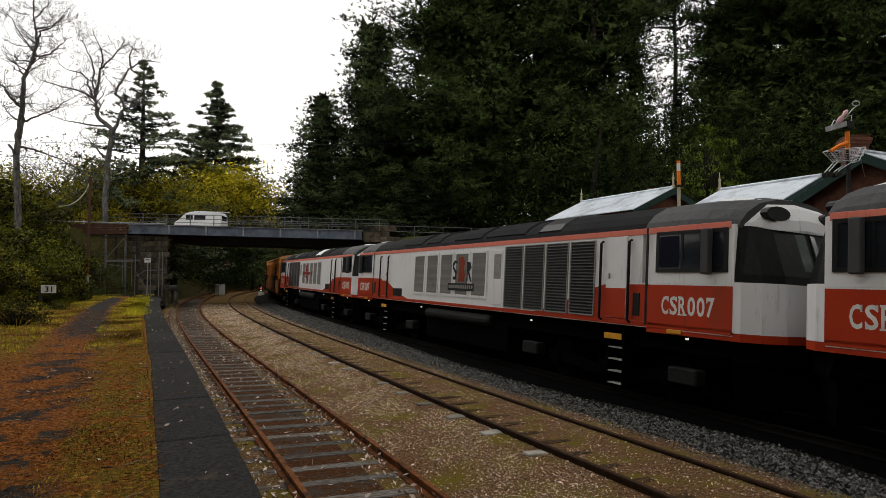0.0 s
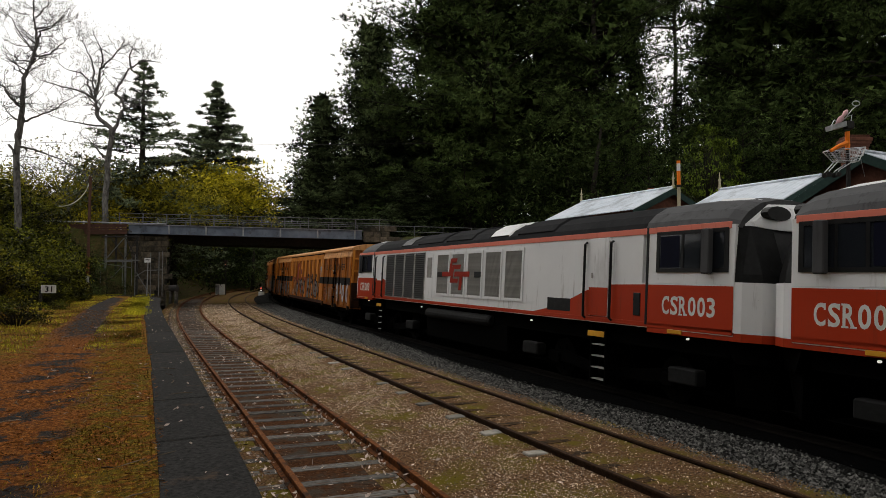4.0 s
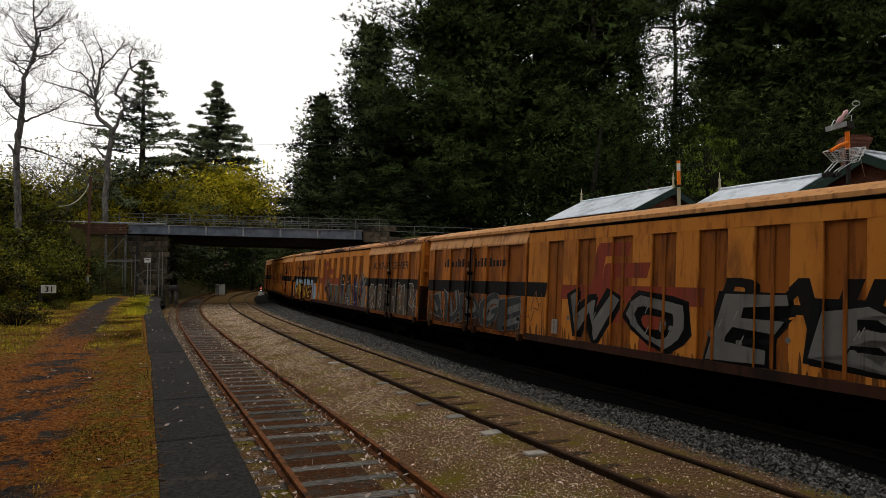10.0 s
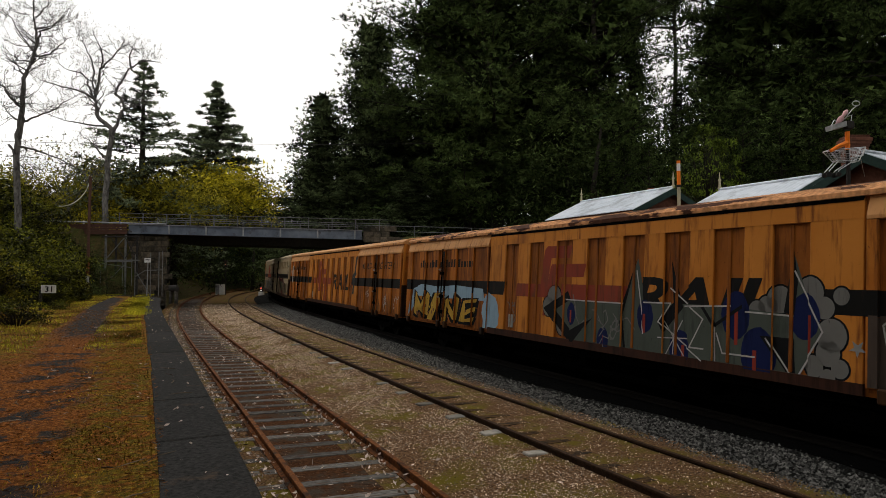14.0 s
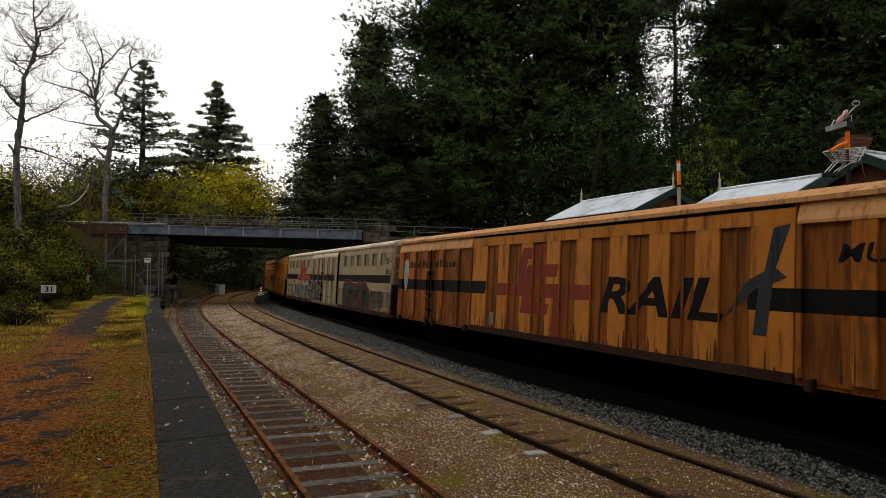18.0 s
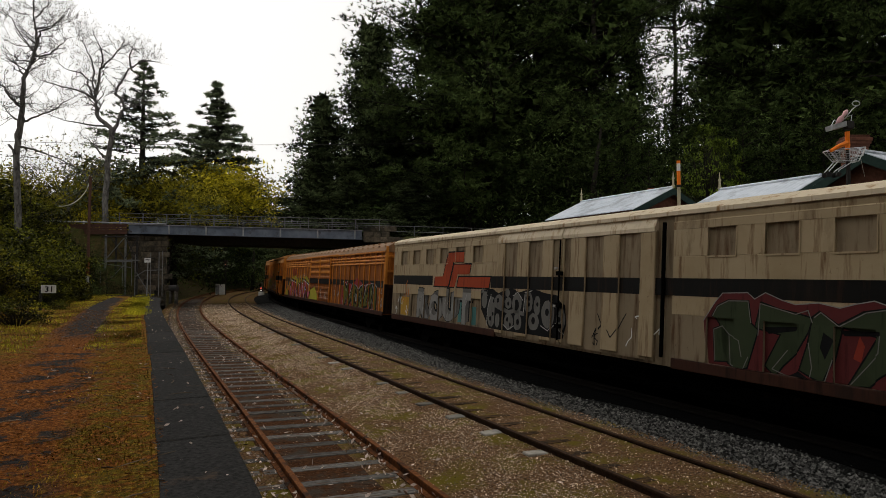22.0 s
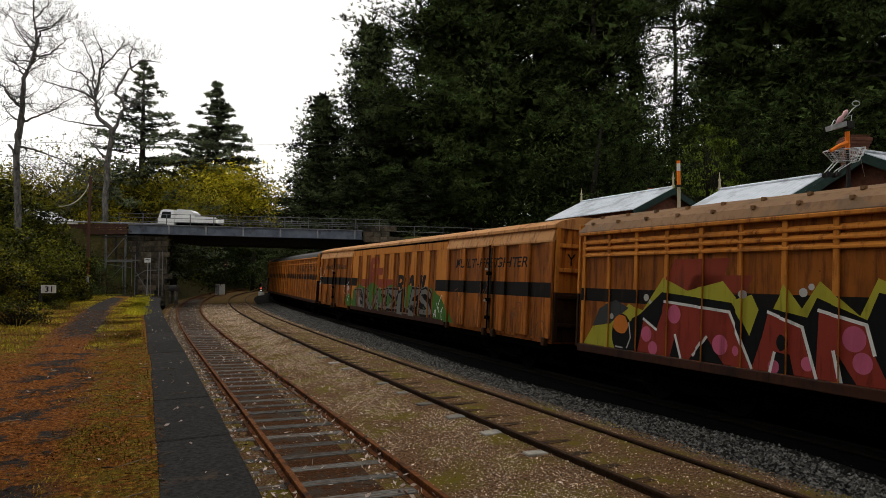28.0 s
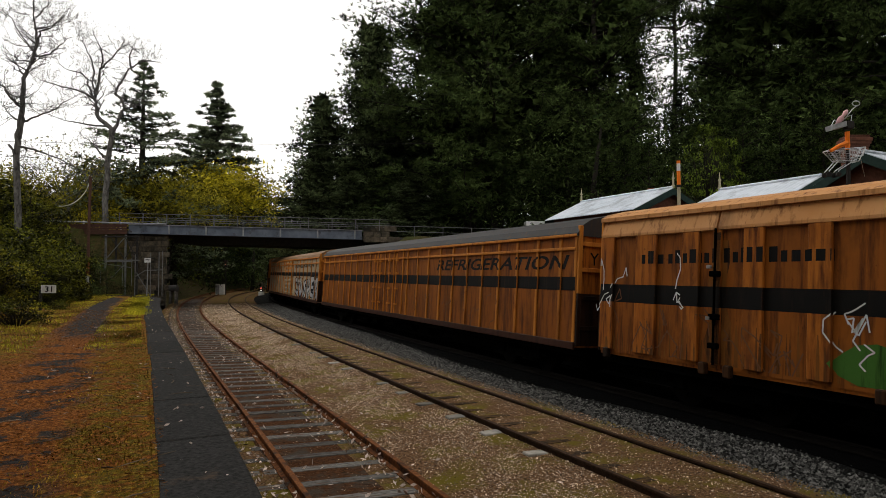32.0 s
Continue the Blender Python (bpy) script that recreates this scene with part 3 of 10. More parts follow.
def leaf_arrays(c, size, rng, flat=0.0):
    """Pointed leaves (diamonds) at places c (n, 3)."""
    n = len(c)
    a = rng.normal(size=(n, 3))
    a[:, 2] *= 1 - flat
    a /= np.linalg.norm(a, axis=1)[:, None] + 1e-9
    b = rng.normal(size=(n, 3))
    b[:, 2] *= 1 - flat
    b -= a * (a * b).sum(1)[:, None]
    b /= np.linalg.norm(b, axis=1)[:, None] + 1e-9
    L = size * rng.uniform(0.6, 1.4, n)[:, None]
    v = np.stack([c - a * L, c + b * L * 0.42, c + a * L, c - b * L * 0.42], 1).reshape(-1, 3)
    return v, np.arange(4 * n).reshape(n, 4)


def blade_arrays(c, size, rng, flat=0.0, slim=0.45):
    """Small pointed blades (triangles) at places c (n, 3)."""
    n = len(c)
    a = rng.normal(size=(n, 3))
    a[:, 2] *= 1 - flat
    a /= np.linalg.norm(a, axis=1)[:, None] + 1e-9
    b = rng.normal(size=(n, 3))
    b -= a * (a * b).sum(1)[:, None]
    b /= np.linalg.norm(b, axis=1)[:, None] + 1e-9
    L = size * rng.uniform(0.6, 1.4, n)[:, None]
    v = np.stack([c - a * L * 0.6 - b * L * slim, c - a * L * 0.6 + b * L * slim, c + a * L * 1.2], 1).reshape(-1, 3)
    return v, np.arange(3 * n).reshape(n, 3)


def crown_mesh(name, centres, radii, per, size, mat, seed, flat=0.0, squash=1.0, slim=0.5):
    rng = np.random.default_rng(seed)
    c = np.repeat(np.asarray(centres, float), per, 0)
    r = np.repeat(np.asarray(radii, float), per)[:, None]
    q = rng.normal(size=c.shape)
    q /= np.linalg.norm(q, axis=1)[:, None] + 1e-9
    q *= rng.uniform(0, 1, (len(q), 1)) ** 0.45
    q[:, 2] *= squash
    v, f = blade_arrays(c + q * r, size, rng, flat, slim)
    return big_mesh(name, v, f, mat)


def tuft_mesh(name, centres, radii, tufts, blades, size, slim, mat, seed, squash=0.5, spread=0.6, lift=0.7, droop=0.0, core=0):
    """Needle foliage: each clump holds tufts of thin blades that fan outwards and upwards."""
    rng = np.random.default_rng(seed)
    c = np.repeat(np.asarray(centres, float), tufts, 0)
    r = np.repeat(np.asarray(radii, float), tufts)[:, None]
    q = rng.normal(size=c.shape)
    q /= np.linalg.norm(q, axis=1)[:, None] + 1e-9
    q *= rng.uniform(0, 1, (len(q), 1)) ** 0.5
    out = q.copy()
    q[:, 2] = q[:, 2] * squash - droop * (q[:, 0] ** 2 + q[:, 1] ** 2)
    axis = out * 0.8 + np.array([0, 0, lift]) + rng.normal(0, 0.25, c.shape)
    axis /= np.linalg.norm(axis, axis=1)[:, None] + 1e-9
    p = np.repeat(c + q * r, blades, 0)
    d = np.repeat(axis, blades, 0) + rng.normal(0, spread, p.shape)
    d /= np.linalg.norm(d, axis=1)[:, None] + 1e-9
    side = np.cross(d, rng.normal(size=p.shape))
    side /= np.linalg.norm(side, axis=1)[:, None] + 1e-9
    L = size * rng.uniform(0.6, 1.35, len(p))[:, None]
    v = np.stack([p - side * L * slim, p + side * L * slim, p + d * L], 1).reshape(-1, 3)
    if core:
        # older, denser shoots near the trunk
        inner = np.repeat(np.asarray(centres, float), core, 0)
        inner[:, :2] *= rng.uniform(0.05, 0.55, (len(inner), 1))
        inner += rng.normal(0, 0.3, inner.shape)
        v = np.concatenate([v, blade_arrays(inner, 0.42, rng, 0.2, 0.42)[0]])
    return big_mesh(name, v, np.arange(len(v)).reshape(-1, 3), mat)


def pine(seed, h, reach, mat, low=0.12, limbs=70, clump=0.62):
    """Trunk with limbs, and the places of the needle clumps: an irregular, layered conifer."""
    rnd = random.Random(seed)
    wood, cs, rs = Geo(), [], []
    lean = (rnd.uniform(-0.03, 0.03), rnd.uniform(-0.03, 0.03))
    axis = lambda z: Vector((lean[0] * z + 0.15 * math.sin(z * 0.4 + seed), lean[1] * z, z))
    wood.tube([axis(h * k / 9) for k in range(10)], [0.014 * h * (1 - 0.93 * k / 9) for k in range(10)], 7)
    for i in range(limbs):
        u = low + (0.97 - low) * (i + rnd.random()) / limbs
        z = h * u
        prof = min(1.0, (1.03 - u) / 0.5) ** 0.65 * (0.8 + 0.2 * math.sin(u * 17 + seed))
        L = max(0.5, reach * prof * rnd.uniform(0.65, 1.15))
        t = rnd.uniform(0, 2 * math.pi)
        rise = rnd.uniform(-0.10, 0.30) + 0.35 * u
        p0 = axis(z)
        pts = [p0]
        for k in range(1, 5):
            q = k / 4
            pts.append(p0 + Vector((math.cos(t), math.sin(t), 0)) * L * q + Vector((0, 0, L * (rise * q - 0.18 * q * q + (0.2 * q ** 3)))) +
                       Vector((rnd.uniform(-1, 1), rnd.uniform(-1, 1), 0)) * 0.05 * L * q)
        wood.tube(pts, [0.05 + 0.012 * L, 0.045 + 0.008 * L, 0.04, 0.028, 0.012], 4)
        m = max(3, int(L * 1.15))
        for k in range(m):
            q = 0.30 + 0.66 * (k + rnd.random()) / m
            j = min(3, int(q * 4))
            w = q * 4 - j
            c = pts[j].lerp(pts[j + 1], w)
            side = Vector((-math.sin(t), math.cos(t), 0)) * rnd.uniform(-0.34, 0.34) * L * (1.05 - 0.5 * q)
            cs.append(c + side + Vector((0, 0, rnd.uniform(-0.15, 0.35))))
            rs.append(clump * rnd.uniform(0.6, 1.25))
    return wood, cs, rs


def cone_pine(seed, h, reach):
    """A young pine grown as an uneven cone, dense to the ground."""
    rnd = random.Random(seed)
    wood, cs, rs = Geo(), [], []
    wood.tube([(0, 0, h * k / 8) for k in range(9)], [0.02 * h * (1 - 0.95 * k / 8) for k in range(9)], 7)
    for i in range(150):
        u = 0.03 + 0.96 * (i / 150) ** 0.9
        t = rnd.uniform(0, 2 * math.pi)
        L = (reach * (1 - u) ** 0.62 * (0.82 + 0.18 * math.sin(9 * u + 2 * t)) + 0.2) * rnd.uniform(0.78, 1.12)
        d = Vector((math.cos(t), math.sin(t), 0))
        p0 = Vector((0, 0, h * u - 0.25 * L))
        pts = [p0 + d * L * q + Vector((0, 0, L * (0.10 * q + 0.34 * q * q))) for q in (0, 0.35, 0.7, 1)]
        wood.tube(pts, [0.06, 0.045, 0.03, 0.01], 4)
        for k in range(max(2, int(L * 1.5))):
            q = rnd.uniform(0.3, 1.0)
            cs.append(p0 + d * L * q + Vector((-d.y, d.x, 0)) * rnd.uniform(-0.3, 0.3) * L * (1.15 - q) + Vector((0, 0, L * (0.10 * q + 0.34 * q * q) + rnd.uniform(-0.2, 0.3))))
            rs.append(rnd.uniform(0.45, 0.85))
    return wood, cs, rs


def spruce(seed, h, reach, droop=-0.1, levels=26, top_bare=0.0):
    rnd = random.Random(seed)
    wood, cs, rs = Geo(), [], []
    wood.tube([(0, 0, h * k / 8) for k in range(9)], [0.018 * h * (1 - 0.95 * k / 8) for k in range(9)], 7)
    for i in range(levels):
        u = 0.08 + 0.9 * i / (levels - 1)
        for j in range(rnd.randint(5, 7)):
            t = rnd.uniform(0, 2 * math.pi)
            L = reach * (1 - u) ** 1.0 * rnd.uniform(0.72, 1.08) + 0.10
            p0 = Vector((0, 0, h * u + rnd.uniform(-0.3, 0.3)))
            d = Vector((math.cos(t), math.sin(t), 0))
            pts = [p0 + d * L * q + Vector((0, 0, L * (droop * q + 0.16 * q * q))) for q in (0, 0.35, 0.7, 1)]
            wood.tube(pts, [0.05, 0.04, 0.025, 0.008], 4)
            m = max(2, int(L * 2.3))
            for k in range(m):
                q = 0.2 + 0.8 * (k + rnd.random()) / m
                jj = 0 if q < 0.35 else 1 if q < 0.7 else 2
                lo, hi = ((0, 0.35), (0.35, 0.7), (0.7, 1.0))[jj]
                c = pts[jj].lerp(pts[jj + 1], (q - lo) / (hi - lo))
                cs.append(c + Vector((-d.y, d.x, 0)) * rnd.uniform(-0.22, 0.22) * L * (1.1 - q))
                rs.append(rnd.uniform(0.32, 0.62) * (0.08 + 0.98 * (1 - u)))
    return wood, cs, rs


def branching(seed, h, spread, depth=6, r0=0.2, fork=0.5, up=0.35, first=0.28):
    """Bare limbs: each forks into thinner ones. Gives the wood and the tips of the twigs."""
    rnd = random.Random(seed)
    wood, tips = Geo(), []
    def grow(p, d, L, r, lev):
        n = 4 if lev < 3 else 2
        pts, q, dd = [p], p, d
        for k in range(n):
            dd = (dd + Vector((rnd.uniform(-1, 1), rnd.uniform(-1, 1), rnd.uniform(-0.6, 0.8))) * 0.22).normalized()
            q = q + dd * L / n
            pts.append(q)
        end = r * 0.62
        wood.tube(pts, [r + (end - r) * k / n for k in range(n + 1)], 7 if lev < 2 else 5 if lev < 4 else 3)
        if lev >= depth:
            tips.append(q)
            return
        for k in range(2 if rnd.random() < 0.55 else 3):
            base = pts[-1] if k < 2 else pts[rnd.randint(1, n - 1)]
            side = Vector((rnd.uniform(-1, 1), rnd.uniform(-1, 1), rnd.uniform(-0.3, 0.9)))
            nd = (dd * (1 - fork) + side.normalized() * fork * spread + Vector((0, 0, up * 0.4))).normalized()
            grow(base, nd, L * rnd.uniform(0.62, 0.86), end * rnd.uniform(0.65, 0.9), lev + 1)
    grow(Vector((0, 0, -0.3)), Vector((rnd.uniform(-0.1, 0.1), 0, 1)), h * first, r0, 0)
    return wood, tips


def limbed(seed, limbs, r0):
    """A bare tree from its main limbs, drawn as (sideways, up), each carrying winding side branches and fine twigs."""
    rnd = random.Random(seed)
    pieces = []
    def twig(p, d, L, r, lev):
        pts, q, dd = [p], p, d
        bend = Vector((rnd.uniform(-1, 1), rnd.uniform(-0.7, 0.7), rnd.uniform(-0.6, 0.7)))
        n = 4 if lev < 2 else 3
        for k in range(n):
            dd = (dd + bend * 0.22 + Vector((rnd.uniform(-1, 1), rnd.uniform(-1, 1), rnd.uniform(-0.8, 0.9))) * 0.34).normalized()
            q = q + dd * L / n
            pts.append(q)
        wood.tube(pts, [r * (1 - 0.45 * k / n) for k in range(n + 1)], 5 if lev < 1 else 3)
        if lev < 3:
            for k in range(rnd.randint(2, 3) if lev < 2 else 2):
                side = Vector((rnd.uniform(-1, 1), rnd.uniform(-0.8, 0.8), rnd.uniform(-0.25, 1.0))).normalized()
                twig(pts[rnd.randint(1, n)], (dd * 0.55 + side * 0.7).normalized(), L * rnd.uniform(0.45, 0.8), max(0.0095, r * 0.55), lev + 1)
    for k, limb in enumerate(limbs):
        wood = Geo()
        pieces.append(wood)
        depth = rnd.uniform(-1.5, 1.5) if k else 0.0
        pts = []
        m = len(limb) * 3 - 2
        for i in range(m):
            j = min(i // 3, len(limb) - 2)
            f = i / 3 - j
            x, z = (limb[j][a] + (limb[j + 1][a] - limb[j][a]) * f for a in (0, 1))
            pts.append(Vector((x + rnd.uniform(-0.09, 0.09), depth * i / (m - 1) + rnd.uniform(-0.06, 0.06), z)))
        ra = r0 if k == 0 else r0 * (0.62 if k == 1 else 0.34)
        rr = [ra * (1 - 0.84 * i / (m - 1)) for i in range(m)]
        wood.tube(pts, rr, 8)
        for i in range(int(m * (0.35 if k else 0.5)), m):
            for j in range(rnd.randint(1, 2) + (i > m - 4)):
                side = Vector((rnd.uniform(-1, 1), rnd.uniform(-0.8, 0.8), rnd.uniform(-0.35, 1.0))).normalized()
                twig(pts[i], side, rnd.uniform(0.7, 1.8), max(0.016, rr[i] * 0.42), 0)
    return pieces


TREES = {}


def plant(kind, x, y, height, label, category="tree", turn=0.0, z=None, wide=1.0, top=None):
    """Sets a copy of a tree of one kind at x, y, grown to that height."""
    proto, h0 = TREES[kind]
    zz = float(land(np.array([x]), np.array([y]))[0]) - 0.15 if z is None else z
    s = (height if top is None else top - zz) / h0
    m = Matrix.Translation((x, y, zz)) @ Matrix.Rotation(turn, 4, "Z") @ Matrix.Diagonal((s * wide, s * wide, s, 1))
    if proto.get("used"):
        ob = copy_thing(proto, m @ Matrix.Diagonal((*(1 / k for k in proto.scale), 1)))
        del ob["used"]
    else:
        ob = proto
        ob.matrix_basis = m
        ob["used"] = 1
    return tagged(ob, label, category)


def kind(name, title, h, wood, wood_mat, crown):
    top = thing(title, "", "tree")
    if isinstance(wood, list):
        stem = part("trunk", wood[0], wood_mat, top, "pale mottled trunk", smooth=True)
        for w in wood[1:]:
            part("limb", w, wood_mat, stem, smooth=True)
    else:
        part("trunk", wood, wood_mat, top, smooth=True)
    if crown:
        part("crown", crown, None, top)
    TREES[name] = (top, h)


def grow_kinds():
    for k in range(4):
        w, c, r = pine(20 + k, 28, (7.2, 6.4, 7.8, 6.0)[k], M_PINE, low=(0.14, 0.10, 0.18, 0.05)[k], limbs=(62, 68, 58, 72)[k])
        kind("pine_%d" % k, "pine_tree", 28, w, M_BARK, tuft_mesh("crown", c, [q * 1.9 for q in r], 24, 11, 0.25, 0.085, M_PINE, 50 + k, squash=0.42, core=12))
    w, c, r = pine(27, 28, 7.0, M_PINE, low=0.62, limbs=38)
    kind("pine_high", "pine_tree", 28, w, M_BARK, tuft_mesh("crown", c, [q * 1.8 for q in r], 20, 11, 0.27, 0.09, M_PINE, 55, squash=0.42))
    w, c, r = pine(26, 28, 7.4, M_PINE, low=0.10, limbs=74)
    kind("pine_back", "pine_tree", 28, w, M_BARK, tuft_mesh("crown", c, [q * 1.9 for q in r], 12, 6, 0.5, 0.14, M_PINE, 57, squash=0.5, core=12))
    # rough pine for the added trees out of view that block skylight
    w, c, r = pine(29, 28, 7.4, M_PINE, low=0.06, limbs=60)
    kind("pine_far", "pine_tree", 28, w, M_BARK, crown_mesh("crown", c, [q * 1.3 for q in r], 7, 0.7, M_PINE, 58, squash=0.6))
    w, c, r = cone_pine(33, 22, 5.6)
    kind("pine_edge", "pine_tree", 22, w, M_BARK, tuft_mesh("crown", c, [q * 1.15 for q in r], 13, 11, 0.28, 0.11, M_EDGE, 59, squash=0.7, lift=0.9, core=5))
    w, c, r = pine(31, 20, 4.2, M_CYPRESS, low=0.03, limbs=100, clump=0.6)
    kind("cypress", "cypress_tree", 20, w, M_BARK, tuft_mesh("crown", c, [q * 1.2 for q in r], 7, 8, 0.30, 0.15, M_CYPRESS, 61, squash=0.8))
    w, c, r = spruce(41, 22, 7.6, -0.14, levels=38)
    kind("spruce_0", "spruce_tree", 22, w, M_BARK, tuft_mesh("crown", c, [q * 1.35 for q in r], 9, 9, 0.30, 0.14, M_SPRUCE, 71, squash=0.45, lift=0.15, droop=0.25))
    w, c, r = spruce(43, 22, 7.4, 0.06, levels=28)
    kind("spruce_1", "spruce_tree", 22, w, M_BARK, tuft_mesh("crown", c, [q * 1.5 for q in r], 8, 9, 0.24, 0.13, M_SPRUCE, 72, squash=0.5, lift=0.4))
    w = limbed(7, [[(0, 0), (-0.1, 4.8), (-0.2, 7.8), (-0.1, 9.1), (0.1, 10.8), (0.1, 11.5), (0.2, 12.3), (0.6, 13.1), (0.75, 13.9), (0.97, 14.6), (0.75, 15.4), (0.56, 16.8), (0.7, 18.2)],
                   [(-0.1, 8.0), (0.2, 9.3), (0.25, 10.0), (-0.3, 10.6), (-0.6, 11.2), (-1.05, 11.6), (-1.7, 12.1)], [(0.6, 13.1), (1.05, 13.5), (0.5, 14.1), (-0.15, 15.1), (-0.6, 16.0), (-1.1, 16.6)],
                   [(0.97, 14.6), (1.4, 15.1), (2.3, 15.2), (2.9, 15.5)], [(0.2, 12.3), (-0.45, 12.7), (-1.0, 13.2), (-1.5, 13.6)], [(0.1, 9.1), (0.85, 9.4), (1.6, 9.7), (2.4, 10.0), (2.9, 10.4), (3.7, 10.8)],
                   [(-0.1, 9.2), (-0.65, 9.5), (-1.2, 10.2)], [(-0.15, 7.5), (0.7, 7.35), (1.6, 7.0), (2.7, 6.5), (3.65, 5.9), (4.0, 4.8)], [(-0.8, 7.6), (-0.1, 6.5), (0.85, 5.2)],
                   [(0.7, 16.0), (1.2, 16.6), (1.6, 17.3)], [(0.75, 15.4), (1.4, 15.6), (2.35, 16.2)], [(1.05, 13.5), (1.7, 13.7), (2.4, 14.3), (2.9, 14.9)]], 0.22)
    kind("bare_0", "bare_tree", 18.2, w, M_BARK_PALE, None)
    w = limbed(12, [[(0, 0), (0.05, 4.7), (0.15, 6.9), (0.37, 8.5), (0.48, 9.8), (0.25, 10.5), (-0.35, 10.9), (-0.9, 11.4), (-1.05, 12.2), (-1.15, 13.1), (-1.0, 13.8), (-0.8, 14.9), (-0.7, 16.0), (0.0, 16.7), (0.7, 17.5), (1.3, 18.3)],
                    [(0.48, 9.6), (0.8, 10.3), (1.2, 11.4), (1.75, 12.2), (1.45, 13.0), (0.95, 13.5), (1.2, 14.2), (1.75, 14.8), (2.3, 15.8), (3.2, 16.4), (4.1, 16.6), (5.0, 16.4)],
                    [(-1.15, 13.1), (-1.85, 13.5), (-2.9, 13.9), (-4.0, 14.1), (-5.6, 14.6), (-6.4, 15.0)], [(-1.2, 13.2), (-1.85, 14.3), (-2.0, 15.1), (-2.7, 15.7), (-4.0, 16.0), (-5.1, 16.7)],
                    [(-1.1, 13.3), (-1.3, 14.3), (-1.15, 15.4), (-1.05, 16.5), (-1.45, 17.3), (-1.85, 18.2), (-2.25, 18.4)], [(1.75, 12.2), (2.65, 12.6), (3.2, 13.0)], [(2.3, 15.8), (2.1, 17.0), (2.5, 17.8), (3.2, 17.4)],
                    [(0.25, 10.5), (-1.05, 10.5), (-2.4, 10.7), (-3.75, 10.9), (-4.8, 11.3)], [(-0.7, 16.0), (-0.25, 17.0), (-0.5, 18.1), (-0.8, 18.9)], [(-0.1, 7.4), (-0.8, 8.2), (-1.6, 9.1), (-1.75, 9.5)]], 0.30)
    kind("bare_1", "bare_tree", 18.9, w, M_BARK_PALE, None)
    rnd = random.Random(37)
    w, cs, rs = Geo(), [], []
    w.tube([(0, 0, -0.3), (0.1, 0, 3), (0, 0.1, 6)], [0.2, 0.15, 0.06], 8)
    for i in range(150):
        u, t = rnd.uniform(0.12, 1.0), rnd.uniform(0, 6.28)
        rad = 3.6 * math.sin(math.pi * min(1, 0.18 + 0.80 * u)) ** 0.7 * rnd.uniform(0.35, 1.0)
        e = Vector((math.cos(t) * rad, math.sin(t) * rad, 1.0 + 8.6 * u))
        w.tube([(0, 0, 0.6 + 5.0 * u), e * 0.55 + Vector((0, 0, 0.6 + 1.6 * u)), e], [0.05, 0.03, 0.01], 4)
        cs.append(e)
        rs.append(rnd.uniform(0.5, 0.9))
    kind("round_tree", "leafy_tree", 10, w, M_BARK, tuft_mesh("crown", cs, rs, 14, 8, 0.17, 0.16, M_LEAFY, 63, squash=0.35, lift=0.2, spread=0.8))
    for k, (mat, n) in enumerate(((M_YELLOW, 22), (M_OLIVE, 11))):
        w, tips = branching(17 + k, 9, 1.2, 6, 0.13, 0.6, 0.3, 0.22)
        kind("sapling_%d" % k, "young_tree", max(q.z for q in tips) + 0.4, w, M_BARK, crown_mesh("crown", tips, [0.85] * len(tips), n, 0.085, mat, 81 + k))
    w, tips = branching(27, 9, 1.3, 6, 0.12, 0.62, 0.3, 0.22)
    kind("sapling_thin", "young_tree", max(q.z for q in tips) + 0.4, w, M_BARK_PALE, crown_mesh("crown", tips, [0.8] * len(tips), 5, 0.075, M_OLIVE, 88))
    for k in range(2):
        rnd = random.Random(90 + k)
        w = Geo()
        cs, rs = [], []
        for i in range(46):
            t, q = rnd.uniform(0, 6.28), rnd.uniform(0.1, 1) ** 0.6
            e = Vector((math.cos(t) * 1.5 * q, math.sin(t) * 1.5 * q, rnd.uniform(0.4, 3.0) * (1.1 - 0.5 * q)))
            w.tube([(0, 0, -0.2), e * 0.5 + Vector((0, 0, 0.3)), e], [0.04, 0.025, 0.008], 4)
            cs.append(e)
            rs.append(rnd.uniform(0.3, 0.55))
        kind("bush_%d" % k, "bush", 3, w, M_BARK, crown_mesh("crown", cs, rs, 84, 0.06, (M_BUSH, M_OLIVE)[k], 95 + k))
    kind("bush_far", "shrub", 3, Geo().tube([(0, 0, -0.2), (0.1, 0, 1.2), (0, 0.1, 2.4)], [0.08, 0.05, 0.02], 6), M_BARK, crown_mesh("crown", cs, [q * 1.3 for q in rs], 34, 0.085, M_BUSH, 99))
    kind("thicket", "shrub", 3, Geo().tube([(0, 0, -0.2), (0.1, 0, 1.2), (0, 0.1, 2.4)], [0.08, 0.05, 0.02], 6), M_BARK, crown_mesh("crown", cs, [q * 1.35 for q in rs], 90, 0.05, M_PINE, 98, slim=0.25))


grow_kinds()


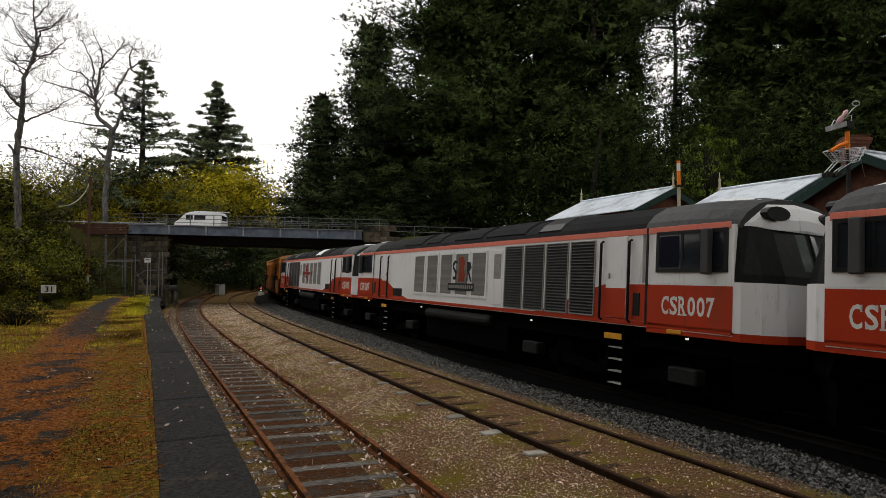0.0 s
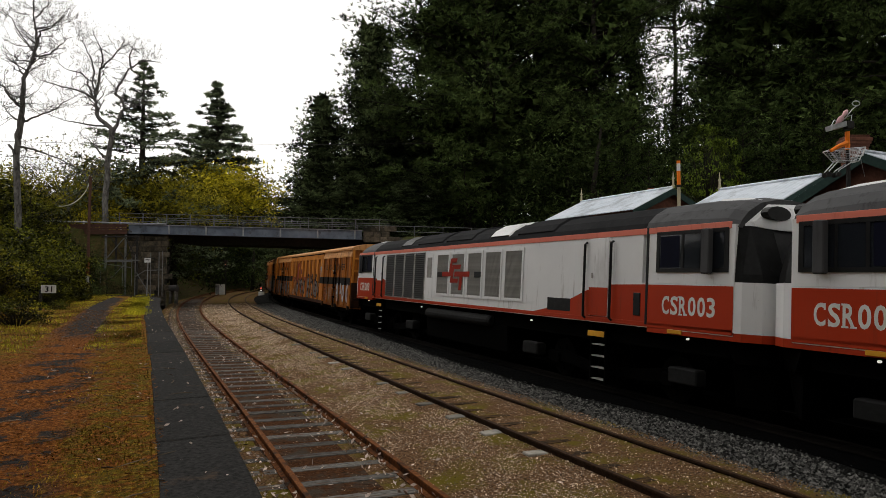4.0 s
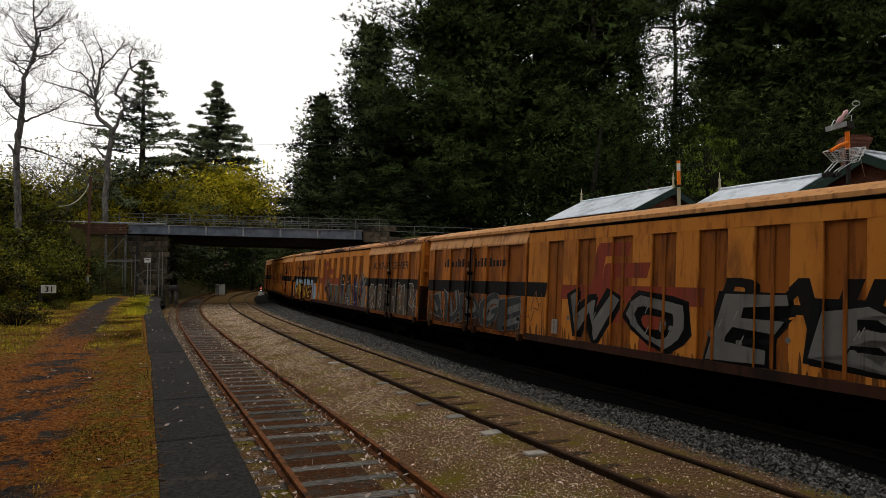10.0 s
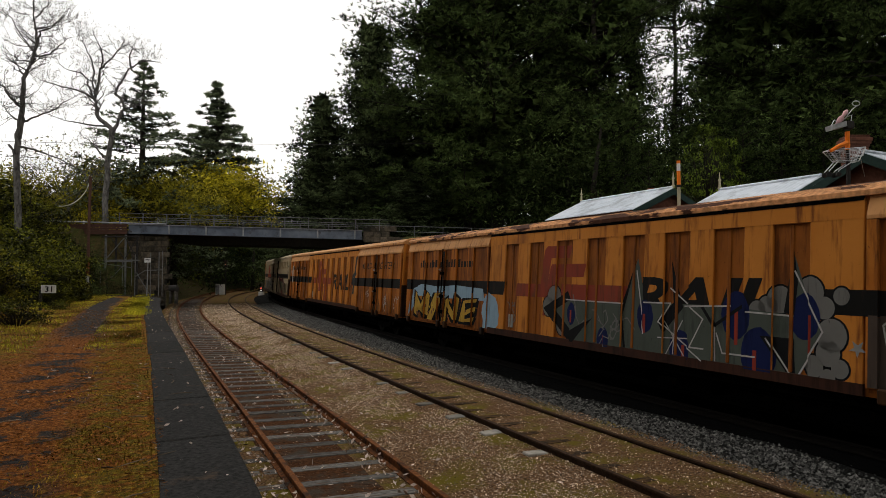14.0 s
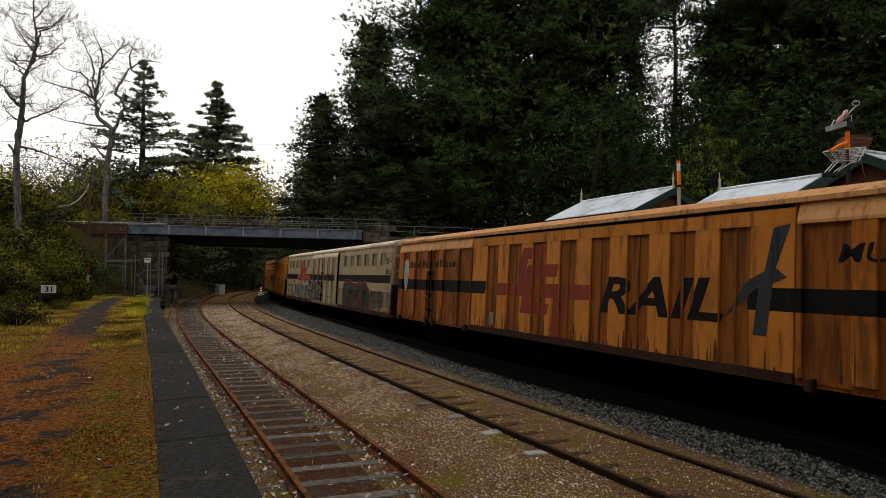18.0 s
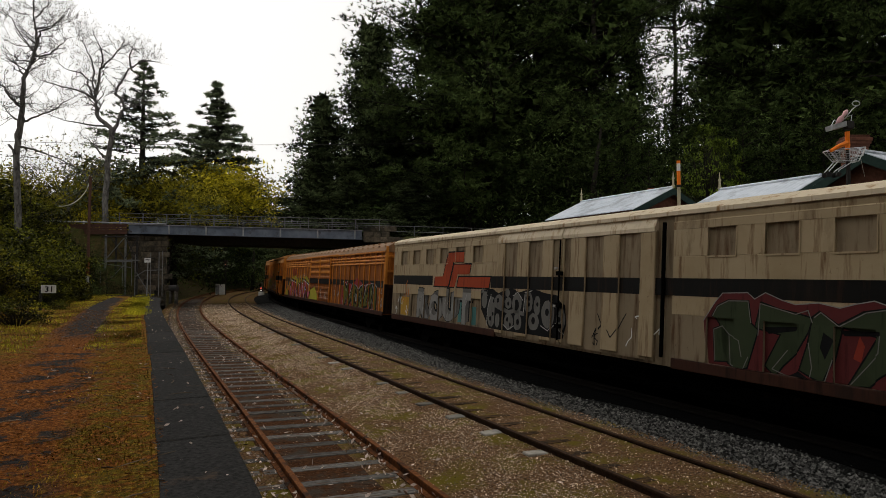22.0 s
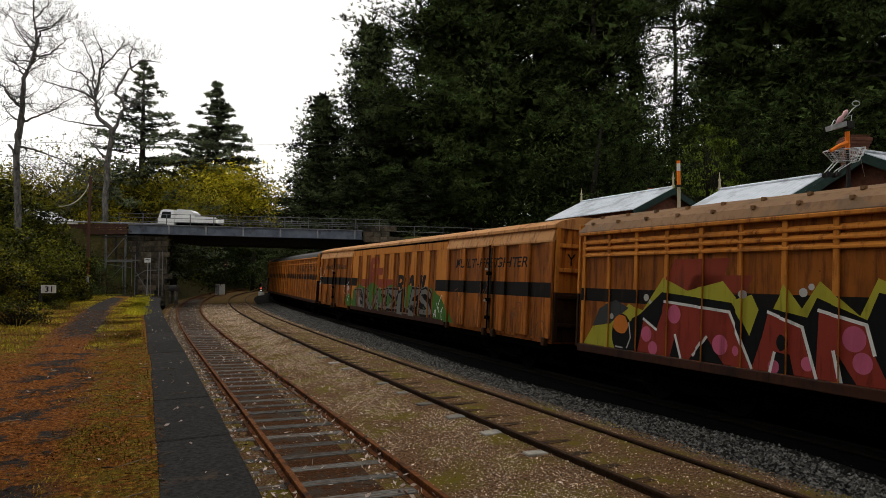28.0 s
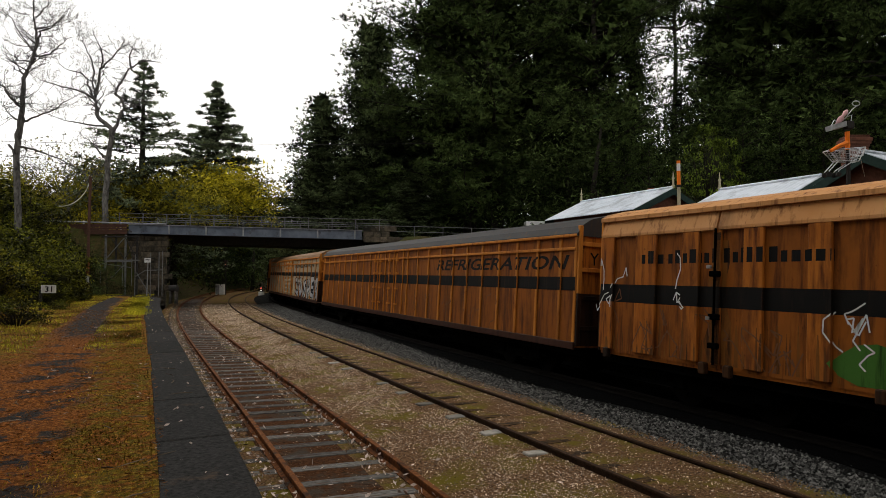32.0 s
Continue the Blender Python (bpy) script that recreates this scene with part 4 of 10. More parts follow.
def woods():
    # dark pines behind the station and the bridge; bearing = sideways metres per metre of distance
    rows = [("pine_1", 0.01, 78, 42, 1.45), ("pine_2", 0.04, 66, 42, 1.4), ("pine_0", 0.09, 64, 40, 1.35), ("pine_3", 0.185, 70, 44, 1.3), ("pine_2", 0.240, 62, 38, 1.15), ("pine_1", 0.155, 66, 40, 1.2), ("pine_1", 0.300, 72, 34, 0.85), ("pine_3", 0.462, 66, 42, 0.9), ("pine_2", 0.432, 70, 27, 0.75),
            ("pine_0", 0.505, 60, 42, 1.2), ("pine_3", 0.575, 56, 40, 1.25), ("pine_2", 0.63, 56, 41, 1.2), ("pine_1", 0.74, 50, 38, 1.15),
            ("pine_back", 0.01, 98, 42, 1.3), ("pine_back", 0.08, 94, 46, 1.0), ("pine_back", 0.27, 92, 24, 1.1), ("pine_back", 0.50, 84, 44, 1.2), ("pine_back", 0.66, 82, 44, 1.2), ("pine_high", 0.262, 84, 50, 1.35), ("pine_high", 0.365, 82, 48, 0.75)]
    for i, (k, b, y, h, wide) in enumerate(rows):
        plant(k, b * y, y, h, "tall dark green pine tree with heavy layered limbs", turn=i * 1.3, wide=wide)
    for i, (k, b, y, t, wide) in enumerate([("pine_edge", -0.112, 72, 31.0, 1.45), ("pine_edge", -0.190, 70, 22.2, 1.5), ("pine_edge", -0.205, 71, 15.5, 1.9), ("pine_0", -0.09, 66, 14.0, 1.7), ("pine_edge", -0.05, 64, 13.0, 2.2), ("pine_edge", -0.15, 68, 15.0, 2.2), ("pine_edge", -0.075, 76, 24.0, 1.5)]):
        plant(k, b * y, y, 0, "dark green pine at the edge of the wood", turn=i * 2 + 1, top=t, wide=wide)
    for i, (b, y, h) in enumerate([(0.33, 42, 10.5), (0.47, 44, 12.0), (0.28, 44, 10), (0.14, 66, 9), (0.06, 66, 8), (0.22, 64, 10), (0.54, 46, 11), (0.60, 44, 12), (0.37, 58, 15.5)]):
        plant("cypress", b * y, y, h, "dense dark cypress beside the road", turn=i)
    plant("round_tree", 0.418 * 42, 42, 0, "rounded leafy green tree behind the station roofs", turn=1, top=12.8, wide=0.72)
    plant("spruce_0", -0.358 * 112, 112, 0, "lone conical fir behind the bridge", turn=0.4, top=36.4, wide=1.6)
    plant("spruce_1", -0.475 * 70, 70, 0, "sparse grey-green fir behind bare trees", turn=2, top=26.3, wide=1.5)
    plant("bare_0", -0.668 * 42, 42, 0, "tall leafless tree with pale bark", z=3.5, top=21.7)
    plant("bare_1", -0.532 * 60, 60, 0, "leafless forked tree with pale bark", z=6.0, top=24.9)
    rnd = random.Random(5)
    spots = [(-0.405, 68, 13.0), (-0.385, 66, 12.5), (-0.372, 67, 14.0), (-0.415, 70, 11.0), (-0.395, 64, 9.5), (-0.36, 69, 12.5), (-0.275, 118, 14.0), (-0.30, 120, 12.5), (-0.33, 112, 12.0)]
    for b, y, h in spots:
        if y < 100:
            y, h = y + 37, 2.6 + (h - 2.6) * (y + 37) / y
        plant("sapling_0", b * y, y, 0, "young tree in yellow-green spring leaf", turn=rnd.uniform(0, 6), top=h, wide=1.2)
    for i, (b, y, t) in enumerate([(-0.66, 74, 13.5), (-0.585, 72, 12.5), (-0.52, 76, 14.5), (-0.485, 74, 14.0), (-0.45, 78, 13.0), (-0.42, 80, 12.0), (-0.345, 96, 13.0), (-0.30, 98, 12.5), (-0.26, 100, 12.0), (-0.235, 96, 12.5), (-0.62, 70, 10.5), (-0.70, 66, 10.0)]):
        plant("thicket" if i % 3 else "cypress", b * y, y, 0, "dark evergreen between the spring trees", "shrub" if i % 3 else "tree", turn=i * 1.7, top=t, wide=1.0)
    for i in range(13):
        b, y = -0.74 + 0.34 * (i + rnd.random()) / 13, rnd.uniform(61, 78)
        k = "sapling_0" if i % 4 == 1 else "sapling_1"
        plant(k, b * y, y, 0, "young tree in yellow-green spring leaf" if k == "sapling_0" else "thin olive-green young tree", turn=rnd.uniform(0, 6), top=rnd.uniform(9, 16), wide=1.1)
    own = random.Random(8)
    for i in range(7):
        b, y = -0.75 + 0.22 * (i + own.random()) / 7, own.uniform(62, 68)
        plant("sapling_thin", b * y, y, 0, "twiggy young tree with a few olive-yellow leaves", turn=own.uniform(0, 6), top=own.uniform(12.5, 16.5), wide=1.1)
    for i in range(46):
        b, y = rnd.uniform(-0.78, -0.18), rnd.uniform(86, 130) if i < 30 else rnd.uniform(63, 72)
        o, _ = offset_of(np.array([b * y]), np.array([y]))
        if -9 < float(o[0]) < 10 or (y < 80 and -0.39 < b < -0.30):
            continue
        plant("bush_far", b * y, y, rnd.uniform(8, 15) if i < 30 else rnd.uniform(3, 5.5), "dense green undergrowth on the far side of the cutting", "shrub", turn=rnd.uniform(0, 6))
    for i in range(30):
        b, y = -0.10 + 0.86 * (i + rnd.random()) / 30, rnd.uniform(68, 78) if i < 10 else rnd.uniform(52, 66)
        plant("thicket", b * y, y, rnd.uniform(9, 15), "dark evergreen thicket under the pines", "shrub", turn=rnd.uniform(0, 6), wide=1.15)
    for i in range(22):
        y = rnd.uniform(104, 140)
        x = float(np.interp(y, LINE_2[1], LINE_2[0])) + (7.5 + rnd.uniform(0, 10)) * (1 if i % 3 else -1.2) + 2.0
        plant("thicket", x, y, rnd.uniform(9, 14), "dark growth along the curve beyond the bridge", "shrub", turn=rnd.uniform(0, 6), wide=1.3)
    # unseen pines added behind the eye and on the bank to block skylight
    for i, (x, y, h) in enumerate([(-22, -6, 24), (-30, 8, 26), (-15, -22, 26), (-2, -30, 27), (12, -27, 26), (24, -18, 27), (32, -4, 28), (34, 12, 27), (-36, 24, 22), (-26, -24, 25), (38, 28, 26), (20, -40, 28), (-13, -3, 17), (-15, 4, 18), (-19, 11, 20), (-12, -10, 18), (-9, -16, 20), (-4, -20, 19), (4, -22, 20), (-18, -14, 24), (-24, 3, 24), (-27, 16, 22), (-10, -26, 24), (-33, -2, 26), (-22, -32, 28), (15, -9, 22), (19, -3, 23), (12, -17, 22), (23, 3, 24), (20, -12, 25)]):
        plant("pine_far", x, y, h, "tall dark green pine tree with heavy layered limbs", turn=i * 2.1)
    # bushes along the platform
    for i in range(46):
        s = 15.5 + 29 * (i + rnd.random()) / 46
        d = 4.1 + 4.6 * rnd.random()
        p = on(LINE_1, s, -1.72 - d)
        if p.x / p.y > -0.605:
            plant("bush_0", p.x, p.y, rnd.uniform(0.45, 0.8), "low green growth beside the path", "bush", turn=rnd.uniform(0, 6), wide=1.3)
            continue
        if 22 < p.y < 30.5 and p.x / p.y > -0.70:
            continue
        low = 0.45 if d < 5.2 else 1.0
        plant("bush_1" if i % 4 == 3 else "bush_0", p.x, p.y, 0, "leafy green bush on the bank beside the platform", "bush", turn=rnd.uniform(0, 6), wide=1.15 + 0.5 * (1 - low), top=1.0 + (1.5 + 0.063 * p.y * rnd.uniform(0.6, 1.0)) * low)
    for i, (b, y, t) in enumerate([(-0.575, 45.0, 4.4), (-0.603, 45.5, 5.2), (-0.552, 46.6, 4.6), (-0.635, 44.5, 5.4), (-0.528, 47.6, 3.2)]):
        plant("thicket", b * y, y, 0, "dark shrub at the foot of the road bank", "shrub", turn=i * 1.9, top=t, wide=1.0)
    for i in range(44):
        y = rnd.uniform(36, 49)
        b = rnd.uniform(0.575, 0.76)
        if y < 42.5 and b < 0.61:
            continue
        x = -y * b
        plant("bush_far" if i % 3 == 0 else "bush_0", x, y, rnd.uniform(1.8, 3.0) + (1.6 if b > 0.62 else 0.0), "tangled dark undergrowth on the road bank", "shrub", turn=rnd.uniform(0, 6), wide=1.2)


woods()


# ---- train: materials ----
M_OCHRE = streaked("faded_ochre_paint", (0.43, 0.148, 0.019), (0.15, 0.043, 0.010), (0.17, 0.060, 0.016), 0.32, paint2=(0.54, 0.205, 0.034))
M_OCHRE_DARK = streaked("darker_ochre_paint", (0.20, 0.062, 0.009), (0.085, 0.025, 0.007), (0.075, 0.025, 0.008), 0.5, paint2=(0.29, 0.090, 0.012))
M_DOOR = streaked("rust_stained_orange_paint", (0.33, 0.098, 0.012), (0.10, 0.028, 0.008), (0.10, 0.032, 0.010), 0.52, paint2=(0.44, 0.150, 0.021))
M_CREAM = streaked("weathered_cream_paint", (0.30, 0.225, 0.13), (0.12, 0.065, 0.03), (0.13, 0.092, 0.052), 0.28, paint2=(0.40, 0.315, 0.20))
M_CREAM_DARK = streaked("darker_cream_paint", (0.20, 0.155, 0.10), (0.09, 0.05, 0.025), (0.08, 0.06, 0.04), 0.45)
M_VAN_ROOF = streaked("rusting_orange_roof", (0.46, 0.20, 0.06), (0.16, 0.06, 0.022), (0.15, 0.075, 0.035), 0.32, paint2=(0.56, 0.29, 0.12))
M_CREAM_ROOF = streaked("cream_roof_sheet", (0.50, 0.42, 0.30), (0.28, 0.16, 0.07), (0.26, 0.21, 0.14), 0.3)
M_BROWN_ROOF = streaked("brown_roof_sheet", (0.19, 0.105, 0.05), (0.14, 0.07, 0.035), (0.12, 0.085, 0.055), 0.4)
M_BLACK_ROOF = streaked("sooty_black_roof", (0.035, 0.034, 0.034), (0.07, 0.045, 0.03), (0.055, 0.05, 0.046), 0.3)
M_STRIPE = streaked("black_stripe_paint", (0.006, 0.0055, 0.005), (0.030, 0.014, 0.008), (0.018, 0.012, 0.009), 0.2)
M_SOOT = streaked("soot_stained_paint", (0.035, 0.017, 0.008), (0.016, 0.009, 0.005), (0.012, 0.009, 0.007), 0.6, paint2=(0.07, 0.03, 0.010))
M_SOOT_THIN = streaked("thin_soot_on_paint", (0.15, 0.055, 0.011), (0.05, 0.02, 0.008), (0.05, 0.022, 0.010), 0.6, paint2=(0.22, 0.085, 0.016))
M_END = streaked("shaded_end_wall", (0.022, 0.010, 0.006), (0.010, 0.006, 0.004), (0.012, 0.008, 0.006), 0.5, paint2=(0.045, 0.018, 0.008))
def peeling(name, paint, bare):
    """Roof paint flaking off in ragged sheets along the van."""
    m, n, l, p = node_mat(name)
    tc, mp = n.new("ShaderNodeTexCoord"), n.new("ShaderNodeMapping")
    mp.inputs["Scale"].default_value = (0.45, 1.6, 1.6)
    l.new(tc.outputs["Object"], mp.inputs["Vector"])
    t, r, f = n.new("ShaderNodeTexNoise"), n.new("ShaderNodeMapRange"), n.new("ShaderNodeTexNoise")
    t.inputs["Scale"].default_value, t.inputs["Detail"].default_value, t.inputs["Roughness"].default_value = 1.9, 9, 0.62
    f.inputs["Scale"].default_value, f.inputs["Detail"].default_value = 12, 6
    l.new(mp.outputs[0], t.inputs["Vector"])
    l.new(tc.outputs["Object"], f.inputs["Vector"])
    r.inputs["From Min"].default_value, r.inputs["From Max"].default_value = 0.485, 0.515
    l.new(t.outputs["Fac"], r.inputs["Value"])
    mx, hv, k = n.new("ShaderNodeMix"), n.new("ShaderNodeHueSaturation"), n.new("ShaderNodeMapRange")
    mx.data_type = "RGBA"
    mx.inputs["A"].default_value, mx.inputs["B"].default_value = (*paint, 1), (*bare, 1)
    l.new(r.outputs[0], mx.inputs["Factor"])
    k.inputs["From Min"].default_value, k.inputs["From Max"].default_value, k.inputs["To Min"].default_value, k.inputs["To Max"].default_value = 0.3, 0.7, 0.55, 1.35
    l.new(f.outputs["Fac"], k.inputs["Value"])
    l.new(k.outputs[0], hv.inputs["Value"])
    l.new(mx.outputs["Result"], hv.inputs["Color"])
    l.new(hv.outputs[0], p.inputs["Base Color"])
    p.inputs["Roughness"].default_value, p.inputs["Specular IOR Level"].default_value = 0.75, 0.08
    bp = n.new("ShaderNodeBump")
    bp.inputs["Strength"].default_value, bp.inputs["Distance"].default_value = 0.5, 0.02
    bp.invert = True
    l.new(r.outputs[0], bp.inputs["Height"])
    l.new(bp.outputs[0], p.inputs["Normal"])
    return m


M_PEEL_ROOF = peeling("flaking_orange_roof", (0.50, 0.235, 0.10), (0.060, 0.022, 0.011))
M_SILL = streaked("rust_brown_sill", (0.040, 0.016, 0.010), (0.018, 0.009, 0.006), (0.015, 0.010, 0.008), 0.4)
M_LOGO_RED = streaked("faded_red_paint", (0.20, 0.035, 0.018), (0.10, 0.03, 0.015), (0.10, 0.045, 0.025), 0.35)
# near black: soot, with the darkness under the train put into the colour
M_UNDER = surf("sooty_shaded_underframe", (0.0008, 0.0008, 0.0008), (0.0022, 0.002, 0.0018), 6, 0.9, 0.2, spec=0.02)
M_WHEEL = surf("dusty_shaded_wheel", (0.002, 0.0018, 0.0016), (0.005, 0.004, 0.0035), 6, 0.85, 0.2, spec=0.05)
M_LOCO_WHITE = streaked("dusty_white_loco_paint", (0.66, 0.66, 0.66), (0.36, 0.34, 0.32), (0.46, 0.45, 0.44), 0.06, rough=0.4, paint2=(0.72, 0.72, 0.72))
M_LOCO_RED = streaked("red_loco_paint", (0.34, 0.032, 0.010), (0.22, 0.035, 0.015), (0.25, 0.045, 0.02), 0.1, rough=0.4, paint2=(0.37, 0.038, 0.012))
M_PINK = streaked("sun_faded_red_line", (0.62, 0.17, 0.12), (0.45, 0.12, 0.08), (0.5, 0.15, 0.1), 0.1, paint2=(0.66, 0.20, 0.14))
M_LOCO_ROOF = streaked("grey_black_loco_roof", (0.006, 0.006, 0.007), (0.018, 0.018, 0.018), (0.012, 0.012, 0.012), 0.3, rough=0.85, paint2=(0.016, 0.016, 0.017))
M_LOCO_BLACK = surf("black_loco_trim", (0.008, 0.008, 0.008), (0.016, 0.016, 0.016), 8, 0.4, 0.05)
M_LOUVRE = surf("dark_louvre_blade", (0.006, 0.006, 0.006), (0.014, 0.014, 0.014), 9, 0.8, 0.05)
M_BLADE = surf("louvre_blade", (0.014, 0.014, 0.014), (0.034, 0.034, 0.033), 9, 0.6, 0.05)
M_CAB_GREY = streaked("grey_cab_roof_paint", (0.045, 0.045, 0.047), (0.025, 0.025, 0.025), (0.03, 0.03, 0.03), 0.2, paint2=(0.075, 0.075, 0.077))
M_MESH = surf("grey_grille_bar", (0.19, 0.185, 0.17), (0.28, 0.27, 0.25), 9, 0.6, 0.05)
M_AMBER = surf("amber_plate", (0.55, 0.26, 0.02), (0.65, 0.33, 0.03), 9, 0.5, 0.05)
M_TEXT_WHITE = surf("cream_lettering", (0.55, 0.54, 0.50), (0.66, 0.65, 0.60), 6, 0.6, 0.05)
M_LAMP = glow("small_lit_lamp", (1.0, 0.96, 0.88), 0.7)
M_STEPS = surf("worn_step_edge", (0.30, 0.29, 0.27), (0.42, 0.40, 0.38), 9, 0.5, 0.05)
M_PATCH = surf("grey_patched_paint", (0.20, 0.185, 0.165), (0.30, 0.28, 0.25), 7, 0.8, 0.1)


def clear_glass(name, tint, rough=0.06):
    m, n, l, p = node_mat(name)
    p.inputs["Base Color"].default_value = (*tint, 1)
    p.inputs["Roughness"].default_value, p.inputs["Transmission Weight"].default_value = rough, 0.6
    p.inputs["IOR"].default_value = 1.45
    return m


M_GLASS = clear_glass("dark_cab_glass", (0.03, 0.035, 0.045))
# pale mottled base colour stands for light reflected in the panes
M_SCREEN = surf("reflection_toned_glass", (0.05, 0.062, 0.056), (0.12, 0.135, 0.124), 1.2, 0.10, 0.0, spec=0.5)
M_BLUE_CURTAIN = surf("blue_cab_curtain", (0.002, 0.0026, 0.009), (0.003, 0.004, 0.014), 8, 0.9, 0.1)


def spray(name, c, rough=0.7):
    return streaked("spray_" + name, c, tuple(x * 0.45 for x in c), tuple(x * 0.65 for x in c), 0.18, rough)


SPRAY = {k: spray(k, c) for k, c in dict(
    tan=(0.30, 0.19, 0.09), maroon=(0.085, 0.018, 0.018), khaki=(0.085, 0.072, 0.050), ash=(0.125, 0.12, 0.112), umber=(0.055, 0.040, 0.032), deep_blue=(0.006, 0.010, 0.048), fern=(0.058, 0.068, 0.056), brick=(0.20, 0.030, 0.018), 
    rust_red=(0.27, 0.045, 0.016), ivy=(0.030, 0.040, 0.020), alloy=(0.20, 0.195, 0.185), silver=(0.34, 0.33, 0.315), black=(0.006, 0.006, 0.0065), white=(0.55, 0.55, 0.53), grey=(0.12, 0.12, 0.115), slate=(0.034, 0.037, 0.039),
    pale_blue=(0.20, 0.29, 0.36), yellow=(0.42, 0.30, 0.03), gold=(0.36, 0.21, 0.03), lime=(0.30, 0.28, 0.03), red=(0.20, 0.022, 0.026), pink=(0.42, 0.09, 0.16),
    green=(0.045, 0.12, 0.02), moss=(0.085, 0.085, 0.015), brown=(0.13, 0.06, 0.03), teal=(0.06, 0.16, 0.15), orange=(0.42, 0.13, 0.02)).items()}


# ---- train: painted shapes that follow the sheeting ----
def depth_at(profile, x):
    for a, b, y in profile:
        if a <= x < b:
            return y
    return -1.452


def painted(name, me, profile, lift, material, parent, label="", at=None):
    """Lays a flat mesh of the x-z plane on a ribbed side: cut at each rib, each piece pressed to its sheet."""
    src = bmesh.new()
    src.from_mesh(me)
    if at is not None:
        bmesh.ops.transform(src, matrix=at, verts=src.verts)
    # paint ends where the sheeting meets the bottom rail
    bmesh.ops.bisect_plane(src, geom=src.verts[:] + src.edges[:] + src.faces[:], plane_co=(0, 0, 0.925), plane_no=(0, 0, -1), clear_outer=True)
    if not src.verts:
        src.from_mesh(me)
    xs = [v.co.x for v in src.verts]
    lo, hi = min(xs) - 0.001, max(xs) + 0.001
    cuts = sorted({lo, hi, *(c for a, b, _ in profile for c in (a, b) if lo < c < hi)})
    out = bmesh.new()
    for a, b in zip(cuts, cuts[1:]):
        bit = src.copy()
        for x, nrm in ((a, -1), (b, 1)):
            bmesh.ops.bisect_plane(bit, geom=bit.verts[:] + bit.edges[:] + bit.faces[:], plane_co=(x, 0, 0), plane_no=(nrm, 0, 0), clear_outer=True)
        y = depth_at(profile, (a + b) / 2) - lift
        for v in bit.verts:
            v.co.y = y + (v.co.y if abs(v.co.y) < 0.01 else 0)
        tmp = bpy.data.meshes.new("bit")
        bit.to_mesh(tmp)
        bit.free()
        out.from_mesh(tmp)
        bpy.data.meshes.remove(tmp)
    src.free()
    res = bpy.data.meshes.new(name)
    out.to_mesh(res)
    out.free()
    res.materials.append(material)
    ob = part(name, res, None, parent, label)
    return tagged(ob, label, kind="stuff") if name in ("graffiti", "emblem", "disc", "outline", "dots", "grime", "soot_stain") else ob


def flat(*polys):
    """A flat mesh in the x-z plane from outlines of (x, z)."""
    g = Geo()
    for q in polys:
        a = sum(q[i][0] * q[(i + 1) % len(q)][1] - q[(i + 1) % len(q)][0] * q[i][1] for i in range(len(q)))
        if a < 0:
            q = q[::-1]
        g.add([(x, 0, z) for x, z in q], [tuple(range(len(q)))])
    me = g.mesh("flat")
    return me


def rect(x0, x1, z0, z1):
    return [(x0, z0), (x1, z0), (x1, z1), (x0, z1)]


def blob(x, z, rx, rz, n=18, wob=0.0, seed=0):
    rnd = random.Random(seed)
    return [(x + rx * math.cos(t) * (1 + rnd.uniform(-wob, wob)), z + rz * math.sin(t) * (1 + rnd.uniform(-wob, wob))) for t in (2 * math.pi * k / n for k in range(n))]


def strokes(lines, w):
    """Outlines of sprayed lines of width w, each a run of (x, z)."""
    out = []
    for line in lines:
        for (ax, az), (bx, bz) in zip(line, line[1:]):
            d = Vector((bx - ax, bz - az))
            d.normalize()
            e, nn = d * w * 0.4, Vector((-d.y, d.x)) * w / 2
            out.append([(ax - e.x + nn.x, az - e.y + nn.y), (ax - e.x - nn.x, az - e.y - nn.y), (bx + e.x - nn.x, bz + e.y - nn.y), (bx + e.x + nn.x, bz + e.y + nn.y)])
    return out


def layer(parent, prof, name, polys, colour, lift, label=""):
    """One colour of a spray-painted piece."""
    return tagged(painted(name, flat(*polys), prof, lift, SPRAY[colour], parent), label, kind="stuff")


def cut(polys, z, up):
    """The pieces of outlines above or below a height."""
    out = []
    for poly in polys:
        new_poly = []
        for (ax, az), (bx, bz) in zip(poly, poly[1:] + poly[:1]):
            a_in, b_in = (az > z) == up, (bz > z) == up
            if a_in:
                new_poly.append((ax, az))
            if a_in != b_in:
                new_poly.append((ax + (bx - ax) * (z - az) / (bz - az), z))
        if len(new_poly) > 2:
            out.append(new_poly)
    return out


def two_storey(parent, upper, lower, z, name, polys, colour, lift, label=""):
    """A layer of paint across a sheet whose lower half has panels of its own."""
    first = None
    for prof, pieces in ((upper, cut(polys, z, True)), (lower, cut(polys, z, False))):
        if pieces:
            ob = layer(parent, prof, name, pieces, colour, lift, "" if first else label)
            first = first or ob
    return first


def scribble(x0, x1, z0, z1, turns, seed):
    """One winding scrawl of the pen."""
    rnd = random.Random(seed)
    n = turns * 7
    return [[(x0 + (x1 - x0) * k / n + 0.07 * math.cos(k * 0.9 + 0.4 * math.sin(k)), (z0 + z1) / 2 + (z1 - z0) * 0.5 * math.sin(k * 0.9) * rnd.uniform(0.5, 1.0)) for k in range(n + 1)]]


